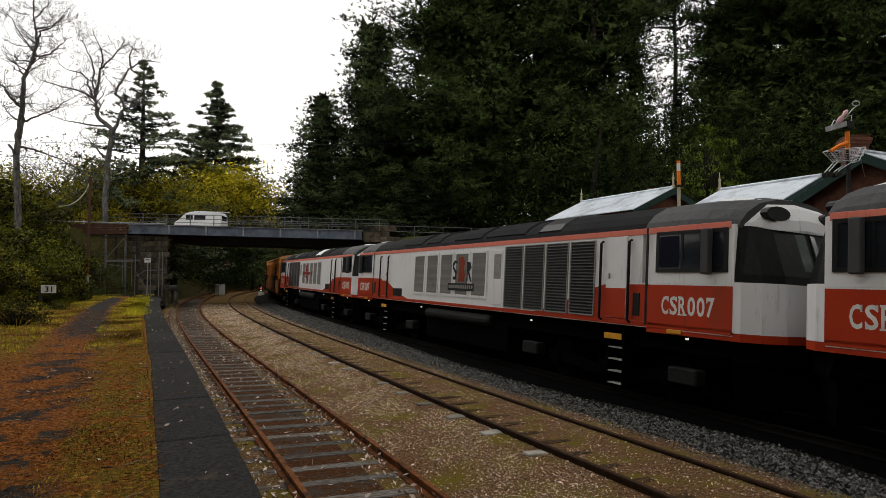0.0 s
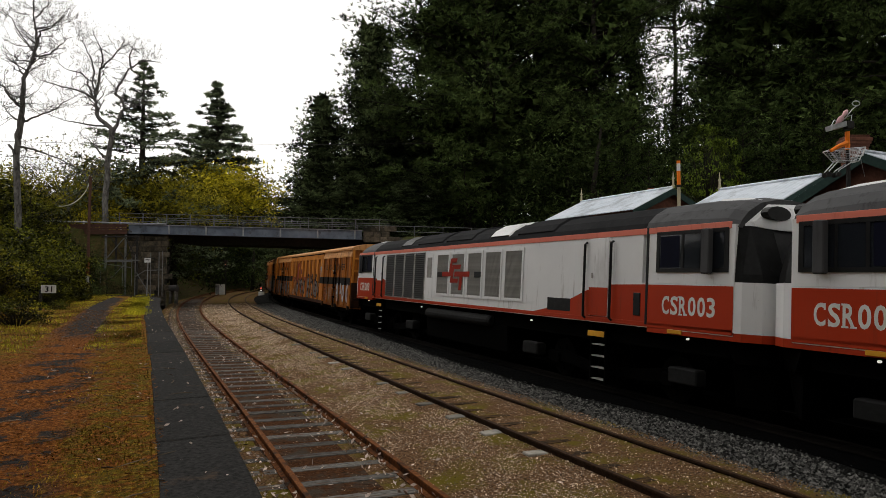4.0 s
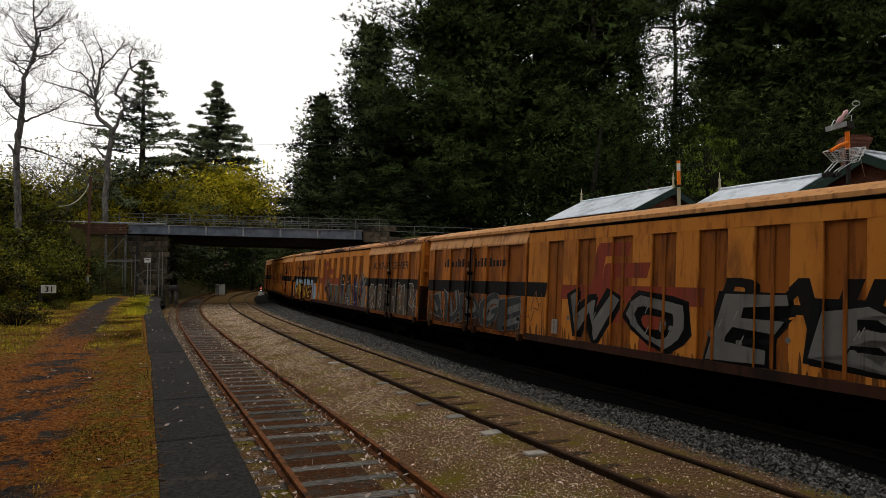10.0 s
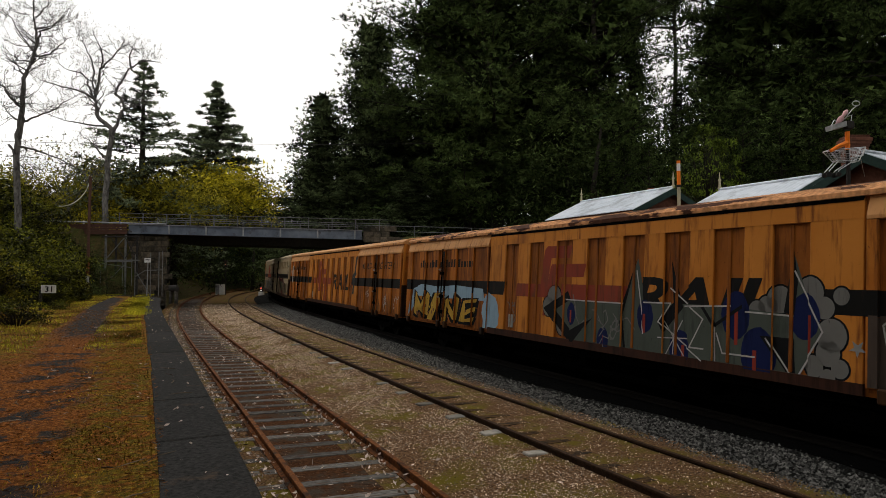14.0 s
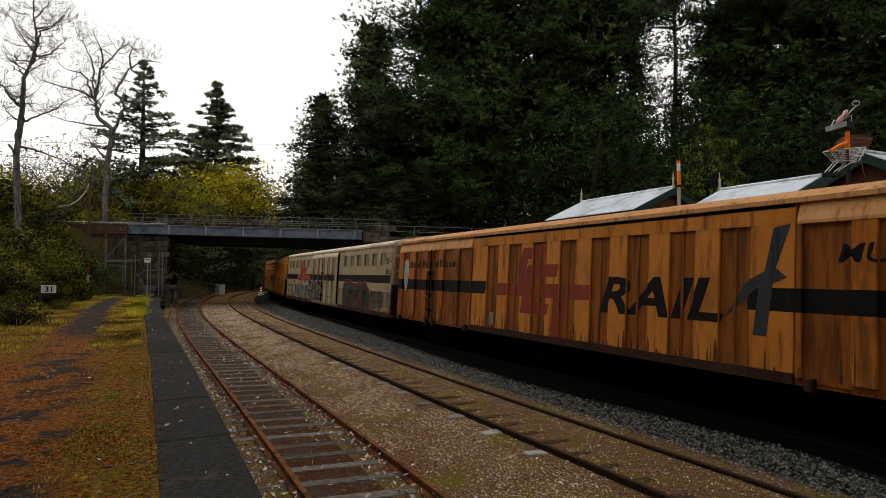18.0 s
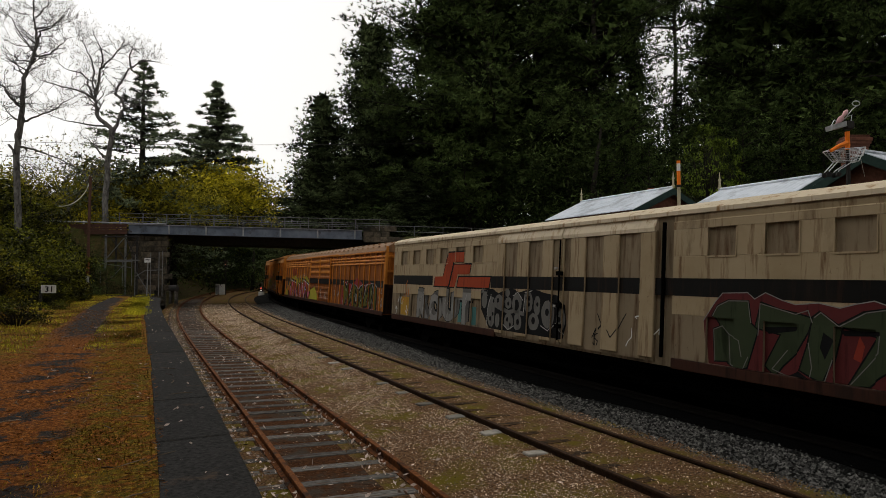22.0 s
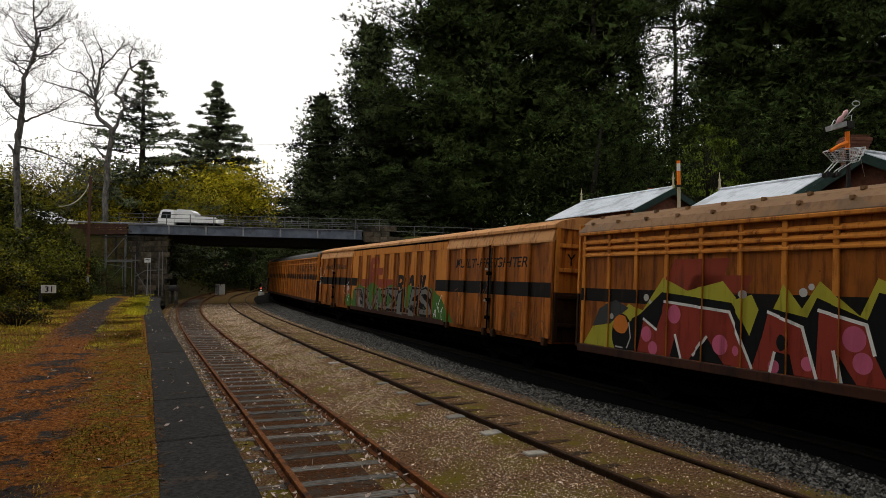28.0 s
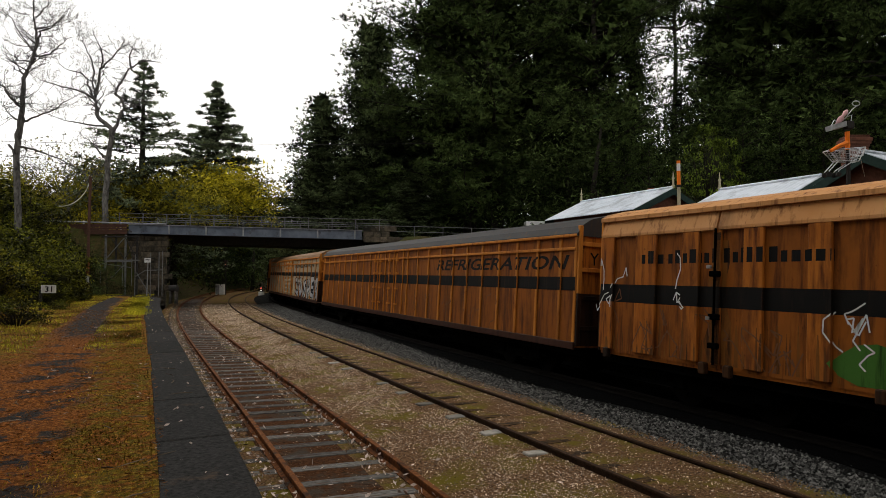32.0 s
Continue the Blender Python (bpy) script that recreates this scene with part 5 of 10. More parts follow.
def rib_sides(prof, x0, x1, z0, z1, material, parent, name):
    """Paint on the flanks of the ribs, where a band of colour crosses them."""
    g = Geo()
    for (a0, a1, ya), (b0, b1, yb) in zip(prof, prof[1:]):
        if abs(ya - yb) > 0.02 and abs(a1 - b0) < 0.02 and x0 < a1 < x1:
            s = 0.0015 if ya < yb else -0.0015
            g.box(min(a1, a1 + s), max(a1, a1 + s), min(ya, yb) - 0.0015, max(ya, yb), z0, z1)
    tagged(part(name, g, material, parent), kind="stuff")


def fat_glyphs(text, size, bold=0.0, shear=0.0, width=1.0):
    cu = bpy.data.curves.new("lettering", "FONT")
    cu.body, cu.size, cu.offset, cu.shear, cu.resolution_u, cu.align_x = text, size, bold, shear, 3, "CENTER"
    tmp = bpy.data.objects.new("lettering", cu)
    me = bpy.data.meshes.new_from_object(tmp)
    bpy.data.objects.remove(tmp)
    bpy.data.curves.remove(cu)
    me.transform(Matrix.Rotation(radians(90), 4, "X") @ Matrix.Diagonal((width, 1, 1, 1)))
    return me


def fit_text(text, x0, x1, z0, z1, bold=0.0, shear=0.0):
    """Words that fill the box x0..x1, z0..z1."""
    me = fat_glyphs(text, 1.0, bold, shear)
    co = np.empty(len(me.vertices) * 3, np.float32)
    me.vertices.foreach_get("co", co)
    co = co.reshape(-1, 3)
    a, b = co.min(0), co.max(0)
    sx, sz = (x1 - x0) / (b[0] - a[0]), (z1 - z0) / (b[2] - a[2])
    me.transform(Matrix.Translation((x0 - a[0] * sx, 0, z0 - a[2] * sz)) @ Matrix.Diagonal((sx, 1, sz, 1)))
    return me


def warp(me, rnd, amount):
    """Bends letters, so that no two are alike."""
    n = len(me.vertices)
    co = np.empty(n * 3, np.float32)
    me.vertices.foreach_get("co", co)
    co = co.reshape(-1, 3)
    p, q, f, g = rnd
    x, z = co[:, 0].copy(), co[:, 2].copy()
    co[:, 0] += amount * np.sin(z * f + p)
    co[:, 2] += amount * np.sin(x * g + q)
    me.vertices.foreach_set("co", co.ravel())
    return me


def wild_letters(van, profile, text, x0, x1, z0, z1, fill, edge, seed, shine="white", lift=0.004, jag=0.0, halo=None, blots=None, rim=0.10, gap=-0.06, solid=None):
    """A piece of graffiti: swollen letters, each stretched and tilted by itself, with an outline, a cast shadow, blots and highlights."""
    rnd = random.Random(seed)
    n = len(text)
    w = (x1 - x0) / n
    fills, edges, halos, lights, spots, sides = [], [], [], [], [], []
    for i, ch in enumerate(text):
        a, b = x0 + w * i + gap * w, x0 + w * (i + 1) - gap * w
        lo, hi = z0 + rnd.uniform(0, 0.14) * (z1 - z0), z1 - rnd.uniform(0, 0.14) * (z1 - z0)
        sh = rnd.uniform(-0.32, 0.36)
        bend = (rnd.uniform(0, 6), rnd.uniform(0, 6), rnd.uniform(4, 9), rnd.uniform(3, 8))
        amount = 0.0 if solid else 0.10
        sh = 0.0 if solid else sh
        put = lambda e, bold, dx=0.0, dz=0.0: warp(fit_text(ch, a - e + dx, b + e + dx, lo - e * 0.8 + dz, hi + e * 0.8 + dz, bold, sh), bend, amount)
        if halo:
            halos.append(put(rim + 0.045, 0.13))
        edges.append(put(rim, 0.10))
        if rim > 0.06:
            edges.append(put(rim * 0.7, 0.08, 0.06, -0.05))
        if solid:
            for q in range(5):
                sides.append(put(0.0, 0.05, 0.05 * q, 0.03 * q))
            edges.append(put(rim, 0.09, 0.22, 0.13))
        fills.append(put(0.0, 0.05 if solid else 0.02))
        for k in range(3):
            t, x = rnd.uniform(lo + 0.1, hi - 0.1), rnd.uniform(a + 0.1 * w, b - 0.2 * w)
            lights.append([(x, t), (x + 0.02, t - 0.01), (x + 0.10 + jag, t + 0.14), (x + 0.085 + jag, t + 0.155)])
            spots.append(blob(rnd.uniform(a, b), rnd.uniform(lo, (lo + hi) / 2), rnd.uniform(0.03, 0.09), rnd.uniform(0.03, 0.07), 11, 0.2, rnd.random()))
    top = painted("graffiti", join(edges), profile, lift, SPRAY[edge], van, "spray-painted graffiti letters with dark outlines")
    if halo:
        tagged(painted("halo", join(halos), profile, lift - 0.0015, SPRAY[halo], top), kind="stuff")
    tagged(top, kind="stuff")
    if solid:
        tagged(painted("letter_side", join(sides), profile, lift + 0.0015, SPRAY[solid], top), kind="stuff")
    tagged(painted("letter_fill", join(fills), profile, lift + 0.003, SPRAY[fill], top), kind="stuff")
    if blots:
        tagged(painted("speckle", flat(*spots), profile, lift + 0.0045, SPRAY[blots], top), kind="stuff")
    tagged(painted("highlight", flat(*lights), profile, lift + 0.006, SPRAY[shine], top), kind="stuff")
    return top


def join(meshes):
    g = Geo()
    for me in meshes:
        co = np.empty(len(me.vertices) * 3, np.float32)
        me.vertices.foreach_get("co", co)
        g.add(co.reshape(-1, 3).tolist(), [tuple(p.vertices) for p in me.polygons])
        bpy.data.meshes.remove(me)
    return g.mesh("joined")


# ---- train: running gear ----
def bogie_kit():
    """Shared meshes of a two-axle freight bogie and of a three-axle locomotive bogie."""
    kit = {}
    w = Geo()
    for y in (-0.77, 0.77):
        s = 1 if y > 0 else -1
        w.disc((0, y, 0), 0.46, (0, 1, 0), 0.13, 24)
        w.disc((0, y - s * 0.08, 0), 0.49, (0, 1, 0), 0.03, 24)
    w.tube([(0, -1.02, 0), (0, 1.02, 0)], 0.08, 10)
    for k in range(6):
        a = k * math.pi / 3
        w.disc((0.27 * math.cos(a), -0.84, 0.27 * math.sin(a)), 0.05, (0, 1, 0), 0.03, 8)
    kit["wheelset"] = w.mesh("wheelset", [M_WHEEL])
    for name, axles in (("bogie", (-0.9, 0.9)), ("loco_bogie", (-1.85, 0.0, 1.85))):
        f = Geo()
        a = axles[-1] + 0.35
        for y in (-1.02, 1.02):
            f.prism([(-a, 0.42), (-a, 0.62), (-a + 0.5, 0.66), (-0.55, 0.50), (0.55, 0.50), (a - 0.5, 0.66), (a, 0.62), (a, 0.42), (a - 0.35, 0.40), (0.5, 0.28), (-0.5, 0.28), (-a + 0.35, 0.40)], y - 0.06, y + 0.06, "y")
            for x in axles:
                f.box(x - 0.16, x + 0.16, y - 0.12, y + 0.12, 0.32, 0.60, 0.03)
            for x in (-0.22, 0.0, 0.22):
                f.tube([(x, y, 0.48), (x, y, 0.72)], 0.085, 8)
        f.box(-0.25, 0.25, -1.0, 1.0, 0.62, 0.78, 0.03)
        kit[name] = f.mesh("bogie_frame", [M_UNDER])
    return kit


KIT = bogie_kit()


def running_gear(car, kind_name, xs, axles, r):
    for x in xs:
        b = part("bogie", KIT[kind_name], None, car, "sooty steel bogie frame, shade in its colour", at=Matrix.Translation((x, 0, 0)))
        for a in axles:
            part("wheelset", KIT["wheelset"], None, b, "pair of steel wheels on an axle", at=Matrix.Translation((a, 0, r)))


def coupler(car, x, sgn):
    g = Geo().box(min(x, x + sgn * 0.5), max(x, x + sgn * 0.5), -0.1, 0.1, 0.78, 0.98, 0.02)
    g.box(min(x + sgn * 0.35, x + sgn * 0.6), max(x + sgn * 0.35, x + sgn * 0.6), -0.17, 0.17, 0.72, 1.02, 0.04)
    part("coupler", g, M_UNDER, car)
    part("hose", Geo().tube([(x, -0.35, 0.9), (x + sgn * 0.2, -0.36, 0.55), (x + sgn * 0.4, -0.35, 0.7)], 0.02, 6), M_UNDER, car)


# ---- train: freight vans ----
def sheet_profile(recesses, proud, deep, x0, x1):
    """Rows (from, to, depth) over x0..x1: sunk at the recesses, proud between them."""
    out, x = [], x0
    for a, b in sorted(recesses):
        if a > x:
            out.append((x, a, proud))
        out.append((a, b, deep))
        x = b
    if x < x1:
        out.append((x, x1, proud))
    return out


def ribbed(profile, z0, z1, back, lintel=0.12, top=None):
    """The proud strips of a profile as chamfered slabs, with a header and a footer."""
    deep = max(y for _, _, y in profile)
    slabs = []
    for a, b, y in profile:
        if y < deep - 0.001:
            slabs.append(Geo().box(a, b, y, back, z0, z1, 0.012))
    return slabs


def van_frame(L, name, label, sole, roof_mat, roof_ring, group="vans of the train"):
    t = thing(name, label, "freight van", group)
    h = L / 2
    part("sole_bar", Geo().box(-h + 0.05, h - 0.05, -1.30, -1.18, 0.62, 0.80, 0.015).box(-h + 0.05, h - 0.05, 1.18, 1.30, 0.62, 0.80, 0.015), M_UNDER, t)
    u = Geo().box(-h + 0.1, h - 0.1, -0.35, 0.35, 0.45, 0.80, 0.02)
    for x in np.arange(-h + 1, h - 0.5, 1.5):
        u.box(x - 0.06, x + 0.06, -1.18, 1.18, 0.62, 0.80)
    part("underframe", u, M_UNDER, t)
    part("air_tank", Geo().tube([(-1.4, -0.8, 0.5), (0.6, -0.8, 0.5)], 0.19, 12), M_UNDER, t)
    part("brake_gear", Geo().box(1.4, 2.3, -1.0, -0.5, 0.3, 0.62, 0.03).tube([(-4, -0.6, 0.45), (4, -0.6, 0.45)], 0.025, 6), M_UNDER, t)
    g = Geo().loft([[(x, y, z) for y, z in roof_ring] for x in (-h + 0.02, h - 0.02)])
    part("roof", g, roof_mat, t, smooth=False)
    running_gear(t, "bogie", (-h + 2.9, h - 2.9), (-0.9, 0.9), 0.46)
    for s in (-1, 1):
        coupler(t, s * (h - 0.1), s)
    return t


def end_wall(van, x, sgn, mat, rib_mat, mark=True):
    """End of a van: sheet, posts, cross ribs and a ladder."""
    w = part("end_wall", Geo().box(min(x, x - sgn * 0.05), max(x, x - sgn * 0.05), -1.40, 1.40, 2.05, 3.62), mat, van, "stained end wall")
    # lower half near black: shade between the vans is put into the colour
    part("sooty_sheet", Geo().box(min(x, x - sgn * 0.05), max(x, x - sgn * 0.05), -1.40, 1.40, 0.85, 2.048), M_END, w, "lower half of the end wall, the gap's shade in its colour")
    for y in (-1.38, -0.55, 0.30, 1.32):
        part("post", Geo().box(min(x, x + sgn * 0.07), max(x, x + sgn * 0.07), y - 0.05, y + 0.05, 2.05, 3.62, 0.01), rib_mat, w)
        part("post", Geo().box(min(x, x + sgn * 0.07), max(x, x + sgn * 0.07), y - 0.05, y + 0.05, 0.85, 2.048, 0.01), M_END, w)
    for z in (1.25, 1.95, 2.6, 3.2):
        part("rib", Geo().box(min(x, x + sgn * 0.055), max(x, x + sgn * 0.055), -1.33, 1.28, z - 0.05, z + 0.05, 0.01), rib_mat if z > 2 else M_END, w)
    lad = Geo()
    for y in (0.62, 1.02):
        lad.tube([(x + sgn * 0.12, y, 0.8), (x + sgn * 0.12, y, 3.55)], 0.018, 5)
    for z in np.arange(0.95, 3.5, 0.32):
        lad.tube([(x + sgn * 0.12, 0.62, z), (x + sgn * 0.12, 1.02, z)], 0.012, 5)
    part("ladder", lad, M_UNDER, van)
    if mark and sgn > 0:
        me = glyphs("Y", 0.42)
        part("lettering", me, M_STRIPE, w, at=Matrix.Translation((x + 0.012, -0.95, 2.72)) @ Matrix.Rotation(radians(90), 4, "Z"))
        me.materials.append(M_STRIPE)


FREIGHT_MID = [(-4.36 + 1.165 * k, -3.74 + 1.165 * k) for k in range(8)]
FREIGHT_DOOR = [(5.44, 6.20), (6.57, 7.32), (7.70, 8.15), (8.32, 8.62), (9.02, 9.66), (10.22, 10.86)]
RING_LOW = [(-1.47, 3.62), (-1.47, 3.70), (-1.30, 3.80), (-0.8, 3.93), (0, 3.98), (0.8, 3.93), (1.30, 3.80), (1.47, 3.70), (1.47, 3.62)]
LOGO = [[(-3.82, 2.24), (-2.72, 2.24), (-2.50, 3.10), (-2.40, 3.18), (-1.47, 3.17), (-1.56, 2.88), (-2.22, 2.88), (-2.42, 1.91), (-3.84, 1.90)],
        [(-2.24, 2.68), (-2.18, 2.73), (-0.88, 2.73), (-0.97, 2.42), (-1.93, 2.42), (-2.08, 1.76), (-1.24, 1.76), (-1.30, 1.48), (-2.52, 1.46), (-2.42, 2.0)],
        [(-1.82, 2.25), (0.43, 2.25), (0.39, 1.90), (-0.60, 1.90), (-0.74, 0.98), (-1.15, 0.96), (-1.05, 1.90), (-1.90, 1.90)]]


def latch(door, x, y):
    g = Geo().tube([(x, y - 0.05, 0.92), (x, y - 0.05, 3.3)], 0.022, 6)
    for z in (1.25, 1.75, 2.5):
        g.box(x - 0.10, x + 0.10, y - 0.09, y - 0.0, z - 0.05, z + 0.05, 0.012)
    part("latch", g, M_UNDER, door, "dark steel lock bar")
    for z in (1.72, 2.62):
        part("catch", Geo().box(x - 0.14, x - 0.05, y - 0.11, y - 0.05, z - 0.03, z + 0.03, 0.01), M_STEPS, door, "bare metal catch")


def freight_van(L, label, grime=(), title="covered_van", roof=None):
    """Ochre sliding-door van: ribbed middle, two pairs of plug doors, canted eaves."""
    van = van_frame(L, title, label, M_UNDER, roof or M_VAN_ROOF, RING_LOW)
    # black strip stands for the shade below the roof overhang
    part("gutter_gap", Geo().box(-5.21, 5.21, -1.462, -1.42, 3.555, 3.612), M_UNDER, van, "dark strip painted as the roof edge's shade")
    h = L / 2
    ends = h - 0.08
    k = ends / 11.25
    door_r = [(a * k, b * k) for a, b in FREIGHT_DOOR]
    mid = sheet_profile(FREIGHT_MID, -1.452, -1.405, -5.22, 5.22)
    front = sheet_profile(door_r, -1.485, -1.425, 5.26, ends)
    back = sheet_profile([(-b, -a) for a, b in door_r], -1.485, -1.425, -ends, -5.26)
    # recesses take the darker ochre, the proud panels the brighter one
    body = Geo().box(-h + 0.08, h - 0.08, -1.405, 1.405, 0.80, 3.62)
    part("body", body, M_OCHRE_DARK, van, "darker ochre sheeting")
    for g in ribbed(mid, 0.96, 3.31, -1.40):
        part("panel", g, M_OCHRE, van)
    part("header", Geo().prism([(-1.40, 3.30), (-1.455, 3.30), (-1.455, 3.56), (-1.42, 3.62), (-1.40, 3.62)], -5.22, 5.22), M_OCHRE, van)
    part("footer", Geo().prism([(-1.40, 0.80), (-1.455, 0.80), (-1.46, 0.97), (-1.40, 0.97)], -5.22, 5.22), M_SILL, van)
    for sgn, prof in ((1, front), (-1, back)):
        mid_x = 8.22 * k * sgn
        for lo, hi in ((5.26, 8.215 * k), (8.235 * k, ends)):
            x0, x1 = sorted((lo * sgn, hi * sgn))
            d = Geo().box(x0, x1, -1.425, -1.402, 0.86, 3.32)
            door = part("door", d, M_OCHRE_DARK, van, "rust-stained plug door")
            for a, b, y in prof:
                if y < -1.45 and x0 - 0.2 < (a + b) / 2 < x1 + 0.2:
                    a2, b2 = max(a, x0), min(b, x1)
                    if b2 - a2 > 0.03:
                        part("rib", Geo().box(a2, b2, y, -1.42, 0.92, 3.28, 0.014), M_DOOR, door)
            part("eave", Geo().prism([(-1.40, 3.27), (-1.49, 3.28), (-1.492, 3.33), (-1.40, 3.63), (-1.36, 3.63)], x0 + 0.01, x1 - 0.01), M_VAN_ROOF, door, "canted eave sheet")
            for x in np.linspace(x0 + 0.25, x1 - 0.25, 2):
                part("runner", Geo().box(x - 0.075, x + 0.075, -1.52, -1.40, 0.73, 0.94, 0.02), M_SOOT, door)
            if sgn * (lo - 8) > 0 or lo > 8:
                latch(door, mid_x, -1.485)
    # far side: the same sheeting in one piece
    far = Geo()
    for a, b, y in mid + front + back:
        if y < -1.445:
            far.box(a, b, 1.40, -y, 0.92, 3.31)
    part("far_side", far, M_OCHRE, van)
    end_wall(van, h - 0.06, 1, M_DOOR, M_OCHRE)
    end_wall(van, -h + 0.06, -1, M_DOOR, M_OCHRE)
    prof = sorted(mid + front + back)
    painted("stripe", flat(rect(4.35, ends - 0.01, 1.91, 2.28)), prof, 0.002, M_STRIPE, van, "broad black stripe")
    painted("stripe", flat([(-ends + 0.01, 1.91), (-4.42, 1.91), (-4.32, 2.28), (-ends + 0.01, 2.28)]), prof, 0.002, M_STRIPE, van)
    rib_sides(prof, 5.2, ends, 1.91, 2.28, M_STRIPE, van, "stripe")
    rib_sides(prof, -ends, -5.2, 1.91, 2.28, M_STRIPE, van, "stripe")
    painted("emblem", flat(*LOGO), prof, 0.003, M_LOGO_RED, van, "faded red emblem of angular bars")
    painted("lettering", fit_text("RAIL", 0.6, 3.88, 1.66, 2.44, 0.03, 0.25), prof, 0.003, M_STRIPE, van)
    painted("lettering", fit_text("MULTI-FREIGHTER", 5.88, 10.18, 2.67, 2.95, 0.012, 0.2), prof, 0.003, M_STRIPE, van)
    bars, x, rnd = [], -10.05, random.Random(3)
    while x < -6.2:
        w = rnd.choice((0.03, 0.10, 0.11, 0.12, 0.15))
        bars.append(rect(x, x + w, 2.70, 2.88 + rnd.choice((0, 0, 0, 0.07))))
        x += w + rnd.choice((0.05, 0.06, 0.07, 0.12))
    tagged(painted("small_lettering", flat(*bars), prof, 0.003, M_STRIPE, van), "line of small dark lettering", kind="stuff")
    for sgn in (-1, 1):
        for q, w in ((8.22, 0.10), (8.22, 0.30)):
            x, zt = q * k * sgn, rnd.uniform(3.1, 3.25) if w < 0.2 else rnd.uniform(2.5, 3.1)
            left = [(x - w * rnd.uniform(0.4, 1.0), z) for z in np.linspace(0.94, zt, 7)]
            right = [(x + w * rnd.uniform(0.4, 1.0), z) for z in np.linspace(zt, 0.94, 7)]
            painted("soot_stain", flat(left + right), prof, 0.0015, M_SOOT if w < 0.2 else M_SOOT_THIN, van, "sooty stain round the door joint")
    # runs of grime, which also paint in the shade low on the sides
    for a, b, zt, heavy in grime:
        runs, x = [], a
        while x < b - 0.2:
            w, zr = rnd.uniform(0.02, 0.11), 0.9 + (zt + 0.25 - 0.9) * rnd.random() ** (0.35 if heavy else 0.8)
            runs.append([(x, 0.9), (x + w, 0.9), (x + w * 0.9, zr * 0.6 + 0.36), (x + w * 0.55, zr), (x + w * 0.3, zr), (x + w * 0.1, zr * 0.6 + 0.36)])
            x += w + (rnd.uniform(0, 0.015) if heavy else rnd.uniform(0.0, 0.16))
        tagged(painted("grime", flat(*runs), prof, 0.001, M_SOOT if heavy else M_SOOT_THIN, van), "dark runs of grime with painted shade down the lower sides", kind="stuff")
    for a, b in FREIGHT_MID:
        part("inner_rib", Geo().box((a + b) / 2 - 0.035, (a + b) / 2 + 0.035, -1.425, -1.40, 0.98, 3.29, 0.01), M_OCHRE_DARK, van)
    plate = Geo().box(-4.15, -3.92, -1.425, -1.41, 1.05, 1.40, 0.004)
    part("data_plate", plate, M_PATCH, van, "small white data plate")
    return van, prof


def tags(van, prof, seed, spots, colour="white", size=0.35):
    """Small scrawled tags: thin bent strokes."""
    rnd = random.Random(seed)
    for x, z in spots:
        polys = []
        for k in range(rnd.randint(3, 5)):
            px, pz = x + rnd.uniform(-0.5, 0.5) * size * 1.4, z + rnd.uniform(-0.5, 0.5) * size
            for j in range(4):
                qx, qz = px + rnd.uniform(-0.35, 0.45) * size, pz + rnd.uniform(-0.6, 0.6) * size
                d = Vector((qx - px, qz - pz))
                if d.length < 0.03:
                    continue
                nn = Vector((-d.y, d.x)).normalized() * 0.012
                polys.append([(px + nn.x, pz + nn.y), (px - nn.x, pz - nn.y), (qx - nn.x, qz - nn.y), (qx + nn.x, qz + nn.y)])
                px, pz = qx, qz
        tagged(painted("tag", flat(*polys), prof, 0.009, SPRAY[colour], van), "scrawled %s spray-paint tag" % colour, kind="stuff")


TRAIN = []


def on_train(car, s0, s1, half):
    TRAIN.append((car, (s0 + s1) / 2, half))


